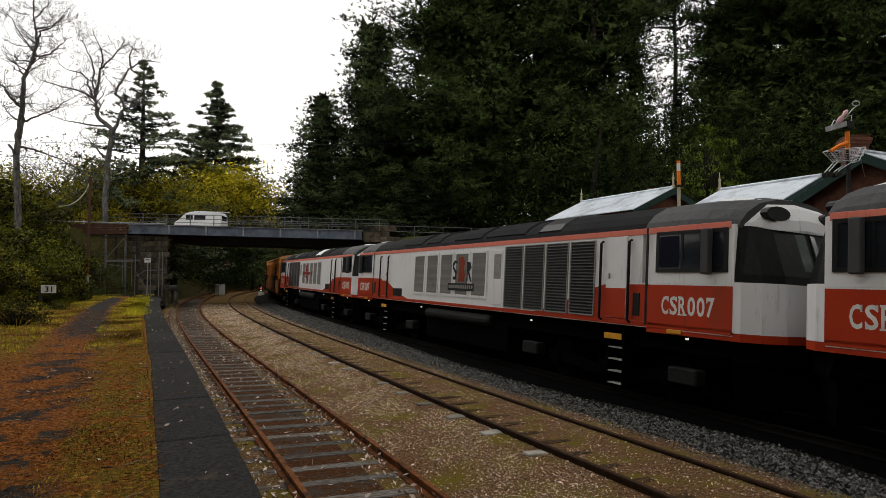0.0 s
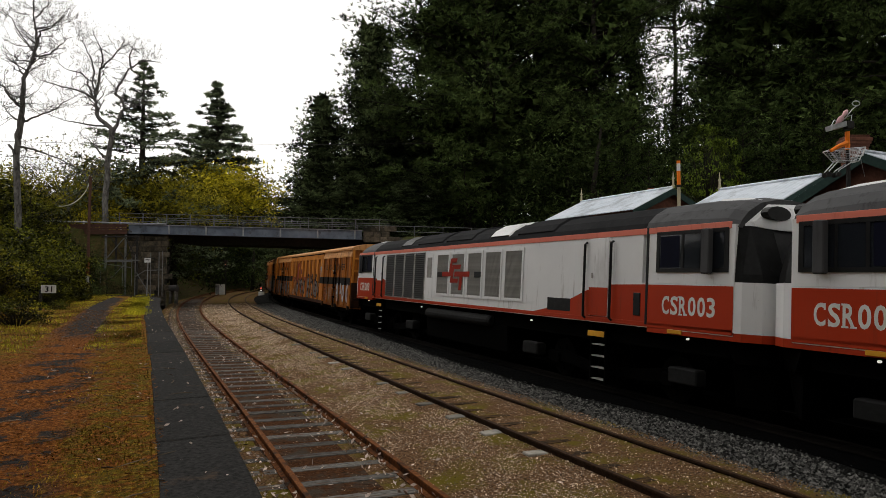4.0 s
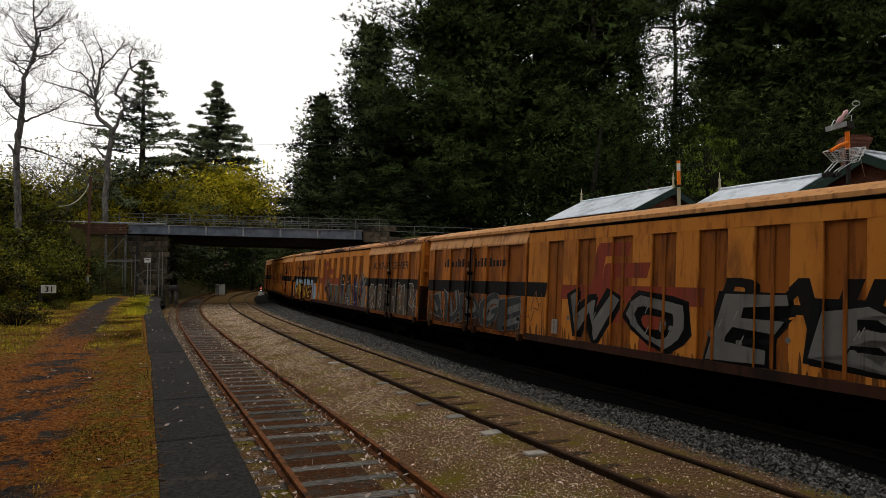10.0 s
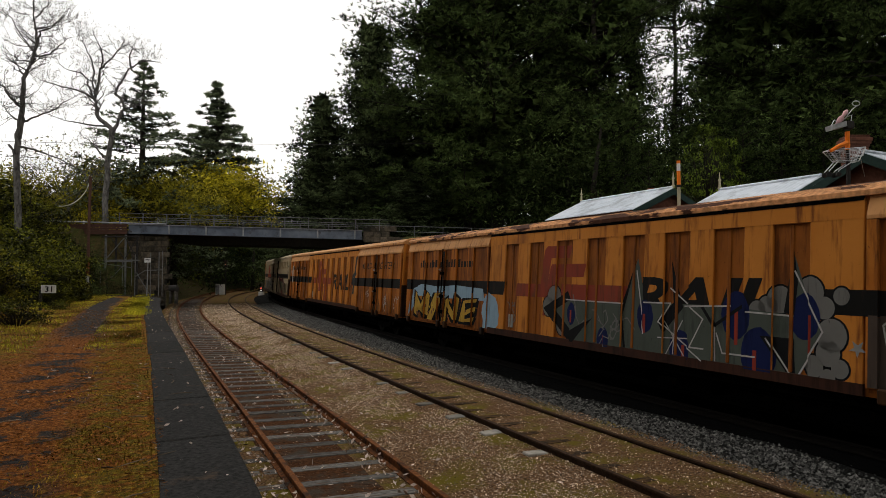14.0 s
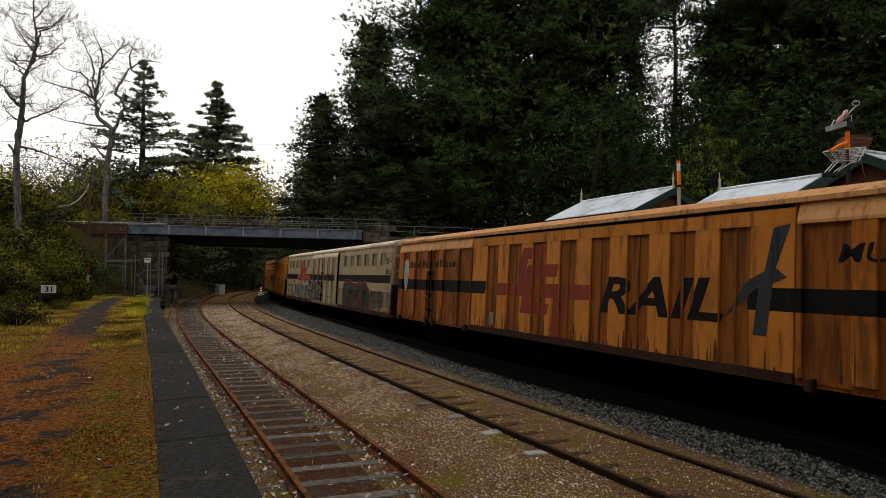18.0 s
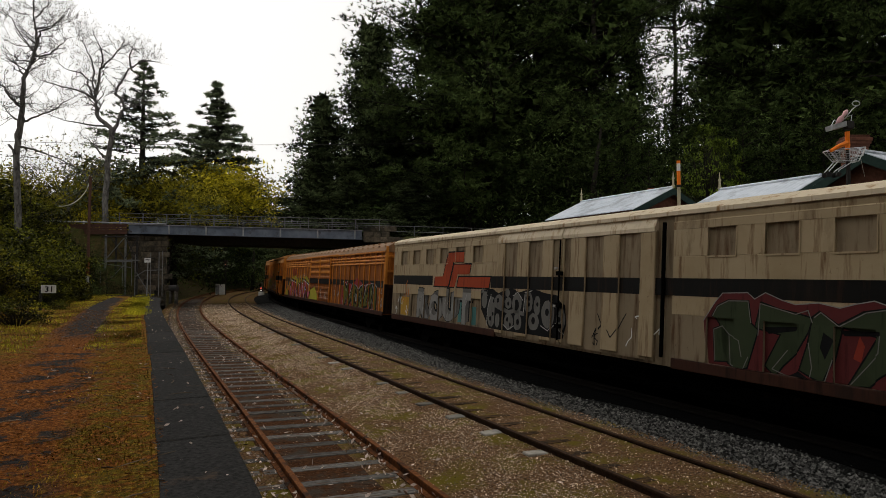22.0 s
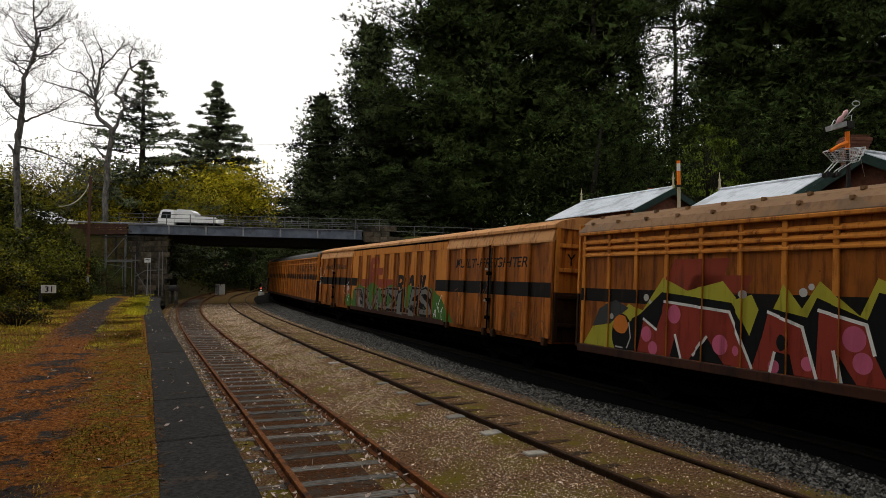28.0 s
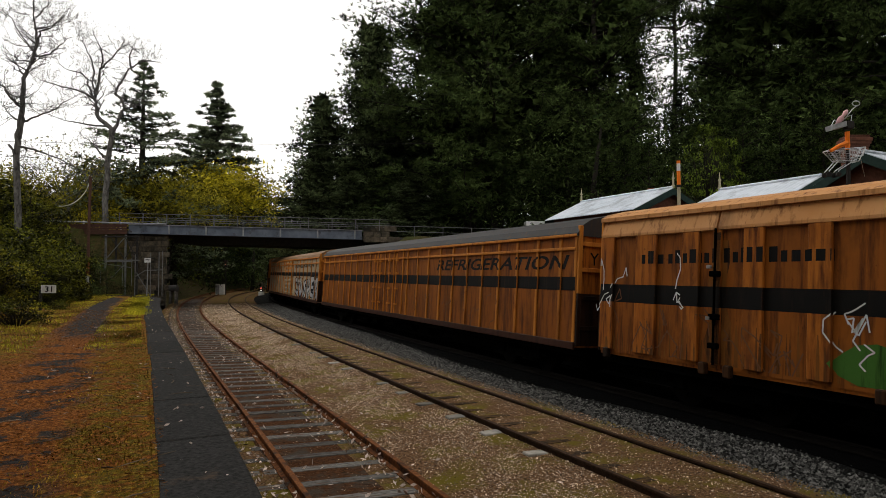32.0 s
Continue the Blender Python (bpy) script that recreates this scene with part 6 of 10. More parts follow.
def vans():
    # first ochre van
    van, p = freight_van(22.7, "ochre covered van with silver graffiti and a red emblem", grime=((-11.2, -5.3, 2.05, 1), (5.3, 11.2, 1.2, 0), (-5.2, 5.2, 1.08, 0)))
    wild_letters(van, p, "WOEB", -3.7, 4.3, 1.08, 2.12, "ash", "black", 1, shine="alloy", blots="grey", rim=0.13, gap=0.10)
    a = [[(8.45, 1.15), (8.72, 1.95), (8.92, 1.98), (9.05, 1.1), (8.9, 1.1), (8.82, 1.45), (8.68, 1.45), (8.6, 1.12)],
         [(9.2, 1.98), (9.34, 1.98), (9.36, 1.62), (9.7, 1.66), (9.7, 1.5), (9.2, 1.46)], blob(10.04, 1.52, 0.22, 0.43, 20, 0.04, 3), blob(10.64, 1.50, 0.26, 0.46, 20, 0.04, 4)]
    g = painted("graffiti", flat(*[[(x + (x - sum(q[0] for q in s) / len(s)) * 0.14, z + (z - sum(q[1] for q in s) / len(s)) * 0.10) for x, z in s] for s in a]), p, 0.003, SPRAY["black"], van, "round silver graffiti letters with black edges")
    painted("letter_fill", flat(*a), p, 0.006, SPRAY["silver"], g)
    tagged(painted("letter_core", flat(blob(10.04, 1.55, 0.07, 0.2), blob(10.64, 1.55, 0.09, 0.22), blob(8.8, 1.62, 0.06, 0.09)), p, 0.009, SPRAY["brown"], g), kind="stuff")
    wild_letters(van, p, "JUDGE", -11.1, -5.5, 0.95, 1.92, "slate", "grey", 2, shine="grey", blots="black", rim=0.028, gap=0.02)
    rnd = random.Random(14)
    scrubs = []
    for k in range(26):
        x, z = rnd.uniform(6.3, 8.1), rnd.uniform(0.98, 1.3)
        hgt, lean = rnd.uniform(0.2, 0.65), rnd.uniform(-0.08, 0.08)
        scrubs.append([(x, z), (x + 0.018, z), (x + lean + 0.03, z + hgt), (x + lean, z + hgt)])
    tagged(painted("scrub_mark", flat(*scrubs), p, 0.002, M_PATCH, van), "pale scrubbed marks", kind="stuff")
    for k, word in enumerate(("4:", "YEARS", "TRYA", "GILO")):
        painted("scrawl", fit_text(word, 5.62, 5.62 + 0.16 * len(word), 1.62 - 0.19 * k, 1.74 - 0.19 * k, 0.0, 0.1), p, 0.004, M_STRIPE, van, "hand-painted black words")
    painted("patch", flat([(4.25, 2.85), (4.6, 2.75), (4.85, 3.0), (4.7, 2.2), (4.6, 2.7), (4.3, 2.9)]), p, 0.004, SPRAY["pale_blue"], van)
    tags(van, p, 8, [(-4.8, 1.6), (6.0, 1.4)], "brown", 0.5)
    on_train(van, 44.9, 67.6, 8.4)
    # second: blue-grey piece, dark doors
    van, p = freight_van(22.6, "ochre covered van with blue and grey graffiti and a scabby roof", roof=M_PEEL_ROOF, grime=((5.3, 11.15, 1.9, 0), (-11.1, -8.5, 1.5, 0)))
    body = [(-1.63, 1.89), (0.31, 1.88), (0.72, 2.82), (0.96, 1.93), (2.98, 1.95), (4.13, 1.86), (4.14, 2.83), (4.35, 2.20), (4.64, 1.65), (4.26, 0.95), (4.33, 0.75), (-1.55, 0.77), (-1.31, 0.99), (-1.93, 1.45), (-2.41, 1.65)]
    puffs = [(3.53, 1.90, 0.17), (3.71, 1.97, 0.18), (3.91, 2.10, 0.22), (4.42, 2.22, 0.25), (4.66, 2.00, 0.17), (4.77, 1.60, 0.25), (4.72, 1.34, 0.2), (4.50, 1.12, 0.17), (4.91, 2.18, 0.13), (4.90, 1.13, 0.14), (4.72, 0.98, 0.13), (-2.08, 1.94, 0.26), (-2.28, 1.70, 0.24), (-1.76, 1.28, 0.25), (-1.16, 1.33, 0.2)]
    g = layer(van, p, "graffiti", [blob(x, z, r * 0.92 + 0.03, r + 0.03) for x, z, r in puffs], "black", 0.003, "large grey-green spray-painted piece with blue discs and white clouds")
    layer(g, p, "cloud", [blob(x, z, r * 0.92, r) for x, z, r in puffs], "ash", 0.0045)
    layer(g, p, "letter_fill", [body], "fern", 0.006)
    layer(g, p, "disc", [blob(x, z, r * 0.72, r, 18, 0.04, i) for i, (x, z, r) in enumerate([(-1.39, 1.57, 0.26), (-0.27, 1.06, 0.30), (0.98, 1.65, 0.34), (1.88, 1.10, 0.36), (3.10, 1.80, 0.42), (3.55, 1.20, 0.44), (4.34, 1.85, 0.36)])], "deep_blue", 0.0075)
    layer(g, p, "drip", [rect(x - 0.035, x + 0.035, z - h, z + 0.08) for x, z, h in ((-1.39, 1.57, 0.2), (-0.27, 1.1, 0.3), (0.98, 1.62, 0.3), (1.95, 1.1, 0.3), (3.10, 1.8, 0.5), (3.50, 1.17, 0.35), (4.42, 1.8, 0.5))], "brick", 0.009)
    edges = [[(0.71, 2.85), (0.28, 1.55), (0.29, 1.88)], [(4.14, 2.88), (3.98, 1.91), (4.15, 1.83), (4.21, 2.37)], [(1.63, 2.77), (1.94, 1.87), (1.47, 1.38), (1.33, 1.59), (1.70, 1.96)], [(3.59, 1.50), (4.15, 1.50), (4.20, 0.77)],
             [(-1.57, 2.09), (-2.48, 1.65), (-2.06, 1.63), (-1.45, 1.90)], [(-2.48, 1.65), (-1.38, 0.83), (-0.67, 1.51), (-1.41, 1.18), (-2.06, 1.63)]]
    layer(g, p, "outline", edges + strokes([[(2.40, 1.93), (2.66, 1.60), (3.2, 1.95)], [(0.3, 1.5), (0.4, 0.9)]], 0.06), "black", 0.0105)
    lines = [[(-1.63, 1.89), (0.31, 1.88)], [(0.70, 2.56), (0.96, 1.31)], [(0.96, 1.93), (1.63, 1.94), (1.36, 1.57), (2.41, 0.95)], [(1.62, 2.23), (2.44, 1.69), (2.14, 1.16), (2.46, 1.16)], [(1.98, 1.90), (2.98, 1.95)], [(2.66, 1.56), (2.68, 0.95)],
             [(2.70, 1.46), (2.83, 1.13), (3.50, 1.14)], [(3.32, 1.87), (4.13, 1.85)], [(4.16, 2.55), (4.64, 1.64), (4.24, 0.95)], [(3.70, 1.46), (4.10, 0.95)]]
    star = [[(1.73 - dx, 1.29 - dz), (1.73 + dx, 1.29 + dz)] for dx, dz in ((0.36, 0.02), (0.2, 0.34), (0.24, -0.3), (0.02, 0.3))]
    layer(g, p, "white_line", strokes(lines, 0.028) + strokes(star, 0.022), "silver", 0.012)
    tags(van, p, 18, [(-0.9, 1.5), (0.0, 1.45), (-0.4, 1.1), (-4.0, 1.7)], "ash", 0.5)
    layer(van, p, "overpaint", [[(5.3, 0.94), (11.12, 0.94), (11.12, 1.93), (5.3, 1.93)]], "umber", 0.0025, "dull grey-brown film of old paint over the doors")
    rib_sides(p, 5.3, 11.12, 0.94, 1.905, SPRAY["umber"], van, "overpaint")
    g = layer(van, p, "graffiti", [[(7.7, 1.23), (7.7, 1.96), (7.94, 2.01), (8.16, 1.63), (8.21, 1.27)], [(8.97, 0.82), (8.91, 2.12), (9.16, 2.15), (9.37, 1.87), (9.31, 1.28), (9.32, 0.86)], [(9.79, 0.92), (9.72, 1.88), (9.9, 2.07), (9.98, 0.94)], [(10.24, 1.39), (10.42, 1.68), (10.24, 2.1), (10.53, 2.13), (10.87, 1.89), (10.68, 1.65), (11.12, 1.36), (10.91, 1.15)], [(5.53, 1.49), (5.47, 1.8), (5.71, 2.02), (6.04, 2), (6.16, 1.84), (5.95, 1.56), (6.4, 1.04), (5.98, 0.99)], [(6.36, 1.03), (6.47, 1.92), (6.76, 2.05), (7.1, 2.01), (7.29, 1.79), (7.28, 1.41), (6.99, 1.07)], [(7.67, 1.04), (7.72, 2.04), (8.05, 2.02), (8.28, 0.92), (7.8, 0.86)]], "khaki", 0.004, "dark grey spray-painted letters edged in thin white lines")
    layer(g, p, "rust_fill", [[(5.72, 1.85), (5.92, 1.86), (5.93, 1.67), (5.73, 1.62)], [(6.62, 1.97), (6.86, 2), (6.87, 1.8), (6.63, 1.71)], [(9.02, 1.73), (9.08, 2.01), (9.31, 2.08), (9.41, 1.99), (9.25, 1.87), (9.22, 1.63), (9.12, 1.56)], [(10.63, 2), (10.83, 1.96), (10.78, 1.83), (10.65, 1.87)], [(10.81, 1.25), (10.93, 1.27), (10.93, 1.02), (10.81, 1.1)], [(5.74, 1.43), (6.12, 1.46), (6.04, 1), (5.81, 1.13)], [(9.26, 1.51), (9.54, 1.6), (9.64, 1.21), (9.33, 1.06)], [(10.37, 1.56), (10.53, 1.63), (10.58, 1.38), (10.4, 1.3)]], "brown", 0.0055)
    layer(g, p, "white_line", strokes([[(5.53, 1.49), (5.47, 1.8), (5.71, 2.02), (6.04, 2), (6.16, 1.84), (5.95, 1.56), (5.66, 1.27)], [(5.96, 1.45), (6.4, 1.04)], [(5.58, 1.28), (5.87, 0.98), (6.08, 1.3)], [(6.34, 1.47), (6.47, 1.92), (6.76, 2.05), (7.1, 2.01), (7.29, 1.79), (7.28, 1.41), (6.99, 1.07), (6.69, 1.36)], [(6.47, 1.85), (5.96, 1.52)], [(6.78, 1.65), (6.97, 1.73), (7.07, 1.56), (6.98, 1.38), (6.84, 1.44), (6.78, 1.64)], [(7.67, 1.22), (7.7, 1.96), (7.63, 2.01), (7.94, 2.01)], [(7.74, 1.25), (8.05, 1.25)], [(8.63, 1.33), (8.65, 1.57), (8.78, 1.58), (8.87, 1.33), (8.86, 0.97)], [(8.92, 1.84), (8.94, 2.12), (9.16, 2.15)], [(9.07, 1.47), (8.96, 1.68), (8.99, 1.9), (9.16, 2.04), (9.35, 2.05), (9.48, 1.92)], [(9.25, 1.69), (9.74, 2.04), (9.9, 2.07), (9.94, 1.59)], [(10.22, 2.12), (10.53, 2.13), (10.87, 1.89)], [(10.42, 1.92), (10.43, 1.63), (10.24, 1.39)], [(10.24, 1.37), (10.91, 1.15)], [(10.87, 1.87), (10.68, 1.65), (10.79, 1.59)], [(10.86, 1.43), (11.17, 1.85)], [(11.04, 1.31), (11.27, 1.27), (11.21, 0.99)], [(9.95, 1.28), (9.98, 0.94)], [(9.31, 1.15), (9.5, 1.27), (9.69, 1.13)], [(7.93, 0.94), (8.11, 0.71)]], 0.026), "silver", 0.007)
    layer(g, p, "drop", [[(9.41, 1.79), (9.47, 1.65), (9.42, 1.57), (9.37, 1.64)], [(9.53, 1.48), (9.59, 1.35), (9.54, 1.28), (9.48, 1.33)], [(9.34, 1.49), (9.39, 1.38), (9.35, 1.32), (9.3, 1.37)], [(10.51, 1.55), (10.55, 1.42), (10.51, 1.36), (10.46, 1.41)], [(10.16, 1.17), (10.23, 1.02), (10.17, 0.93), (10.1, 1)]], "tan", 0.007)
    layer(van, p, "star", [[(x + r * math.cos(t), z + r * math.sin(t)) for t, r in ((2 * math.pi * k / 10 + 0.3, 0.13 if k % 2 else 0.05) for k in range(10))] for x, z in ((5.15, 1.45), (7.05, 1.5), (9.3, 1.6), (10.9, 1.35))], "alloy", 0.012)
    g = painted("graffiti", flat(blob(-5.1, 1.35, 0.5, 0.6, 14, 0.15, 9), [(-11.0, 0.95), (-10.7, 1.95), (-9.9, 2.12), (-8.6, 2.06), (-7.3, 2.12), (-5.6, 2.05), (-5.5, 1.7), (-10.2, 1.7)]), p, 0.003, SPRAY["pale_blue"], van, "pale blue cloud of spray paint")
    wild_letters(van, p, "MINE", -10.5, -5.9, 0.92, 1.82, "gold", "black", 10, "yellow", 0.006, blots="brown")
    on_train(van, 68.4, 91.0, 8.35)
    # third: clean large lettering
    van, p = freight_van(22.3, "ochre covered van with a red emblem and large black lettering", grime=((-11.1, -5.3, 1.3, 0), (-5.2, 5.2, 1.15, 0), (5.3, 11.1, 1.4, 0)))
    painted("patch", flat([(3.9, 1.75), (4.6, 2.3), (4.5, 1.5), (4.75, 1.5), (4.85, 2.35), (5.1, 2.45), (4.9, 2.6), (5.15, 3.3), (4.85, 3.25), (4.7, 2.55), (4.3, 2.35)]), p, 0.005, SPRAY["slate"], van, "dark spray-painted figure-like scrawl")
    tags(van, p, 21, [(6.9, 1.5), (9.1, 1.45), (9.25, 1.35), (10.6, 1.6)], "silver", 0.36)
    g = painted("graffiti", flat([(-10.72, 2.72), (-10.66, 2.93), (-10.5, 3.02), (-10.32, 2.99), (-10.22, 2.82), (-10.22, 2.45), (-10.32, 2.02), (-10.44, 1.84), (-10.54, 1.95), (-10.68, 2.4)]), p, 0.004, SPRAY["silver"], van, "white spray-painted mask shape")
    painted("outline", flat(*strokes([[(-10.70, 2.72), (-10.50, 2.82), (-10.24, 2.72)], [(-10.60, 2.62), (-10.56, 2.35), (-10.52, 2.05)], [(-10.36, 2.62), (-10.40, 2.38), (-10.42, 2.10)], [(-10.64, 2.42), (-10.46, 2.56), (-10.28, 2.40)], [(-10.52, 2.16), (-10.44, 2.12), (-10.36, 2.18)]], 0.013)), p, 0.007, SPRAY["brick"], g)
    on_train(van, 91.6, 113.9, 8.3)
    return van


def cream_van(L):
    """Cream van with blank window panels at both ends and four door panels in the middle."""
    van = van_frame(L, "covered_van", "weathered cream covered van with a black stripe and graffiti", M_UNDER, M_CREAM_ROOF, RING_LOW)
    h = L / 2
    wins = [(4.03 + 1.15 * k, 4.62 + 1.15 * k) for k in range(6)]
    wr = [(-10.49 + 1.147 * k, -9.89 + 1.147 * k) for k in range(6)]
    doors = [(-2.87, -2.22), (-1.67, -1.07), (-0.62, -0.33), (-0.17, 0.09), (0.63, 1.24), (1.75, 2.38)]
    part("body", Geo().box(-h + 0.08, h - 0.08, -1.40, 1.40, 0.74, 3.66), M_CREAM_DARK, van, "darker cream sheeting")
    for lo, hi, sunk in ((3.22, h - 0.08, wins), (-h + 0.08, -3.30, wr)):
        sheet = part("side_sheet", Geo().box(lo, hi, -1.45, -1.40, 1.74, 2.83, 0.008), M_CREAM, van)
        part("top_band", Geo().prism([(-1.40, 3.34), (-1.452, 3.34), (-1.452, 3.48), (-1.43, 3.50), (-1.44, 3.58), (-1.40, 3.66)], lo, hi), M_CREAM, van)
        prof = sheet_profile(sunk, -1.45, -1.405, lo, hi)
        for a, b, y in prof:
            if y < -1.43:
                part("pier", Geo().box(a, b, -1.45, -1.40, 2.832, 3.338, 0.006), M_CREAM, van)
                # piers below the stripe take the darker cream
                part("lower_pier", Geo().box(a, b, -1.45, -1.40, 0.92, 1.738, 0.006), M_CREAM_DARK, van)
        for a, b in sunk:
            f = Geo()
            f.box(a - 0.02, b + 0.02, -1.462, -1.40, 2.80, 2.83).box(a - 0.02, a, -1.462, -1.40, 2.80, 3.35).box(b, b + 0.02, -1.462, -1.40, 2.80, 3.35)
            part("window_frame", f, M_CREAM, van)
        part("footer", Geo().box(lo, hi, -1.452, -1.40, 0.72, 0.915, 0.01), M_SILL, van, "rust-brown bottom rail")
    dprof = sheet_profile(doors, -1.49, -1.445, -3.27, 3.19)
    for x0, x1 in ((-3.27, -0.26), (-0.24, 2.78)):
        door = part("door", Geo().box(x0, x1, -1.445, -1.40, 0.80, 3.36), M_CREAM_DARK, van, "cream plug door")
        for a, b, y in dprof:
            if y < -1.46 and x0 - 0.05 < (a + b) / 2 < x1 + 0.25:
                part("rib", Geo().box(max(a, x0), min(b, x1), y, -1.44, 0.86, 3.33, 0.012), M_CREAM, door)
        part("eave", Geo().prism([(-1.40, 3.34), (-1.495, 3.34), (-1.497, 3.42), (-1.40, 3.68), (-1.36, 3.68)], x0 + 0.01, x1 - 0.01), M_CREAM_ROOF, door, "canted eave sheet")
    latch(door, -0.25, -1.49)
    part("drain_pipe", Geo().tube([(3.0, -1.47, 0.9), (3.0, -1.47, 3.5)], 0.04, 6), M_UNDER, van)
    end_wall(van, h - 0.06, 1, M_CREAM_DARK, M_CREAM)
    end_wall(van, -h + 0.06, -1, M_CREAM_DARK, M_CREAM, False)
    prof = sorted([(-h, -3.28, -1.452), (2.80, h, -1.452)] + [q for q in dprof if q[1] <= 2.8])
    low = sorted(sheet_profile(wins, -1.452, -1.405, 2.8, h) + sheet_profile(wr, -1.452, -1.405, -h, -3.28) + [q for q in dprof if q[1] <= 2.8])
    painted("stripe", flat(rect(-3.62, h - 0.15, 2.09, 2.42)), prof, 0.002, M_STRIPE, van, "broad black stripe")
    painted("stripe", flat(rect(-h + 0.15, -7.55, 2.09, 2.42)), prof, 0.002, M_STRIPE, van)
    bars = [[(-7.42, 2.08), (-7.36, 2.39), (-6.75, 2.40), (-6.42, 3.17), (-5.32, 3.17), (-5.34, 2.86), (-6.05, 2.86), (-6.35, 2.08)],
            [(-6.26, 2.07), (-5.98, 2.78), (-4.86, 2.77), (-4.92, 2.47), (-5.70, 2.47), (-5.88, 2.07)],
            [(-5.72, 2.08), (-5.62, 2.38), (-3.64, 2.39), (-3.72, 2.08)]]
    edge = [[(x + (0.05 if x > sum(q[0] for q in s) / len(s) else -0.05), z + (0.045 if z > sum(q[1] for q in s) / len(s) else -0.045)) for x, z in s] for s in bars]
    e = painted("emblem", flat(*edge), prof, 0.003, SPRAY["black"], van, "rust-red emblem of angular bars edged in black")
    painted("emblem_bar", flat(*bars), prof, 0.006, SPRAY["rust_red"], e)
    halo = [[(4.08, 0.87), (3.98, 1.67), (4.23, 2.02), (4.38, 2.17), (4.88, 2.19), (5.01, 2.09), (5.21, 2.2), (5.5, 2.09), (5.73, 2.03), (6.1, 2.07), (6.42, 2.01), (6.66, 2.08), (6.9, 2.13), (7.11, 2.06), (7.34, 2.1), (7.56, 2.17), (7.81, 2.13), (8, 2.03), (8.14, 1.93), (8.38, 1.83), (8.49, 1.69), (8.61, 1.55), (8.62, 0.9), (8.04, 0.88), (6.34, 0.92)]]
    top = two_storey(van, prof, low, 1.739, "graffiti", halo, "maroon", 0.003, "dull maroon and green spray-painted piece with pale edges")
    two_storey(top, prof, low, 1.739, "halo_edge", strokes([halo[0][1:-2]], 0.016), "alloy", 0.0045)
    letters = [[(4.18, 1.77), (4.28, 1.94), (4.5, 2.04), (4.89, 2.04), (4.95, 1.68), (5.08, 1.58), (4.89, 0.96), (4.67, 0.87), (4.48, 0.99), (4.38, 1.15), (4.3, 1.64)], [(4.21, 0.99), (4.17, 1.53), (4.35, 1.6), (4.49, 1.47), (4.46, 1.01)], [(5.04, 1.63), (5.14, 2.03), (5.47, 1.93), (5.74, 1.89), (6, 1.83), (5.94, 1.63), (5.77, 1.33), (5.5, 1.06), (5.37, 0.89), (5.2, 1.03), (5.47, 1.55)], [(6.02, 1.85), (6.12, 1.93), (6.43, 1.73), (6.32, 1.25), (6.16, 0.9), (5.82, 1.04), (5.95, 1.46)], [(6.4, 1.75), (6.76, 1.96), (7.08, 2.02), (7.09, 1.82), (7.18, 1.66), (7.27, 1.26), (7.15, 1.23), (6.97, 1.1), (6.81, 0.94), (6.54, 0.92), (6.94, 1.64)], [(7.17, 1.7), (7.37, 1.8), (7.51, 1.73), (7.73, 1.69), (7.99, 1.58), (8.18, 1.64), (8.37, 1.53), (8.44, 1.33), (8.38, 1.07), (8.2, 0.97), (7.9, 1.05), (7.64, 1.13), (7.45, 1.24)], [(7.37, 1.88), (7.54, 2), (7.75, 1.96), (7.94, 1.79), (7.98, 1.69), (7.66, 1.71)]]
    two_storey(top, prof, low, 1.739, "outline", strokes([q + q[:1] for q in letters], 0.05), "black", 0.0045)
    two_storey(top, prof, low, 1.739, "letter_fill", letters, "ivy", 0.006)
    two_storey(top, prof, low, 1.739, "shade", [[(5.16, 1.64), (5.75, 1.69), (5.72, 1.62), (5.25, 1.54)], [(6.18, 1.64), (6.34, 1.54), (6.21, 1.24), (6.13, 1.41)], [(6.4, 1.69), (6.97, 1.71), (6.97, 1.65), (6.47, 1.61)], [(7.44, 1.65), (8.01, 1.67), (7.88, 1.54), (7.48, 1.4)], [(7.52, 1.35), (7.89, 1.28), (7.75, 1.2)], [(5.79, 1.02), (6.02, 0.89), (5.6, 0.92)]], "black", 0.0075)
    two_storey(top, prof, low, 1.739, "drop", [[(6.68, 1.63), (6.75, 1.49), (6.7, 1.26), (6.59, 1.3)]], "brick", 0.0075)
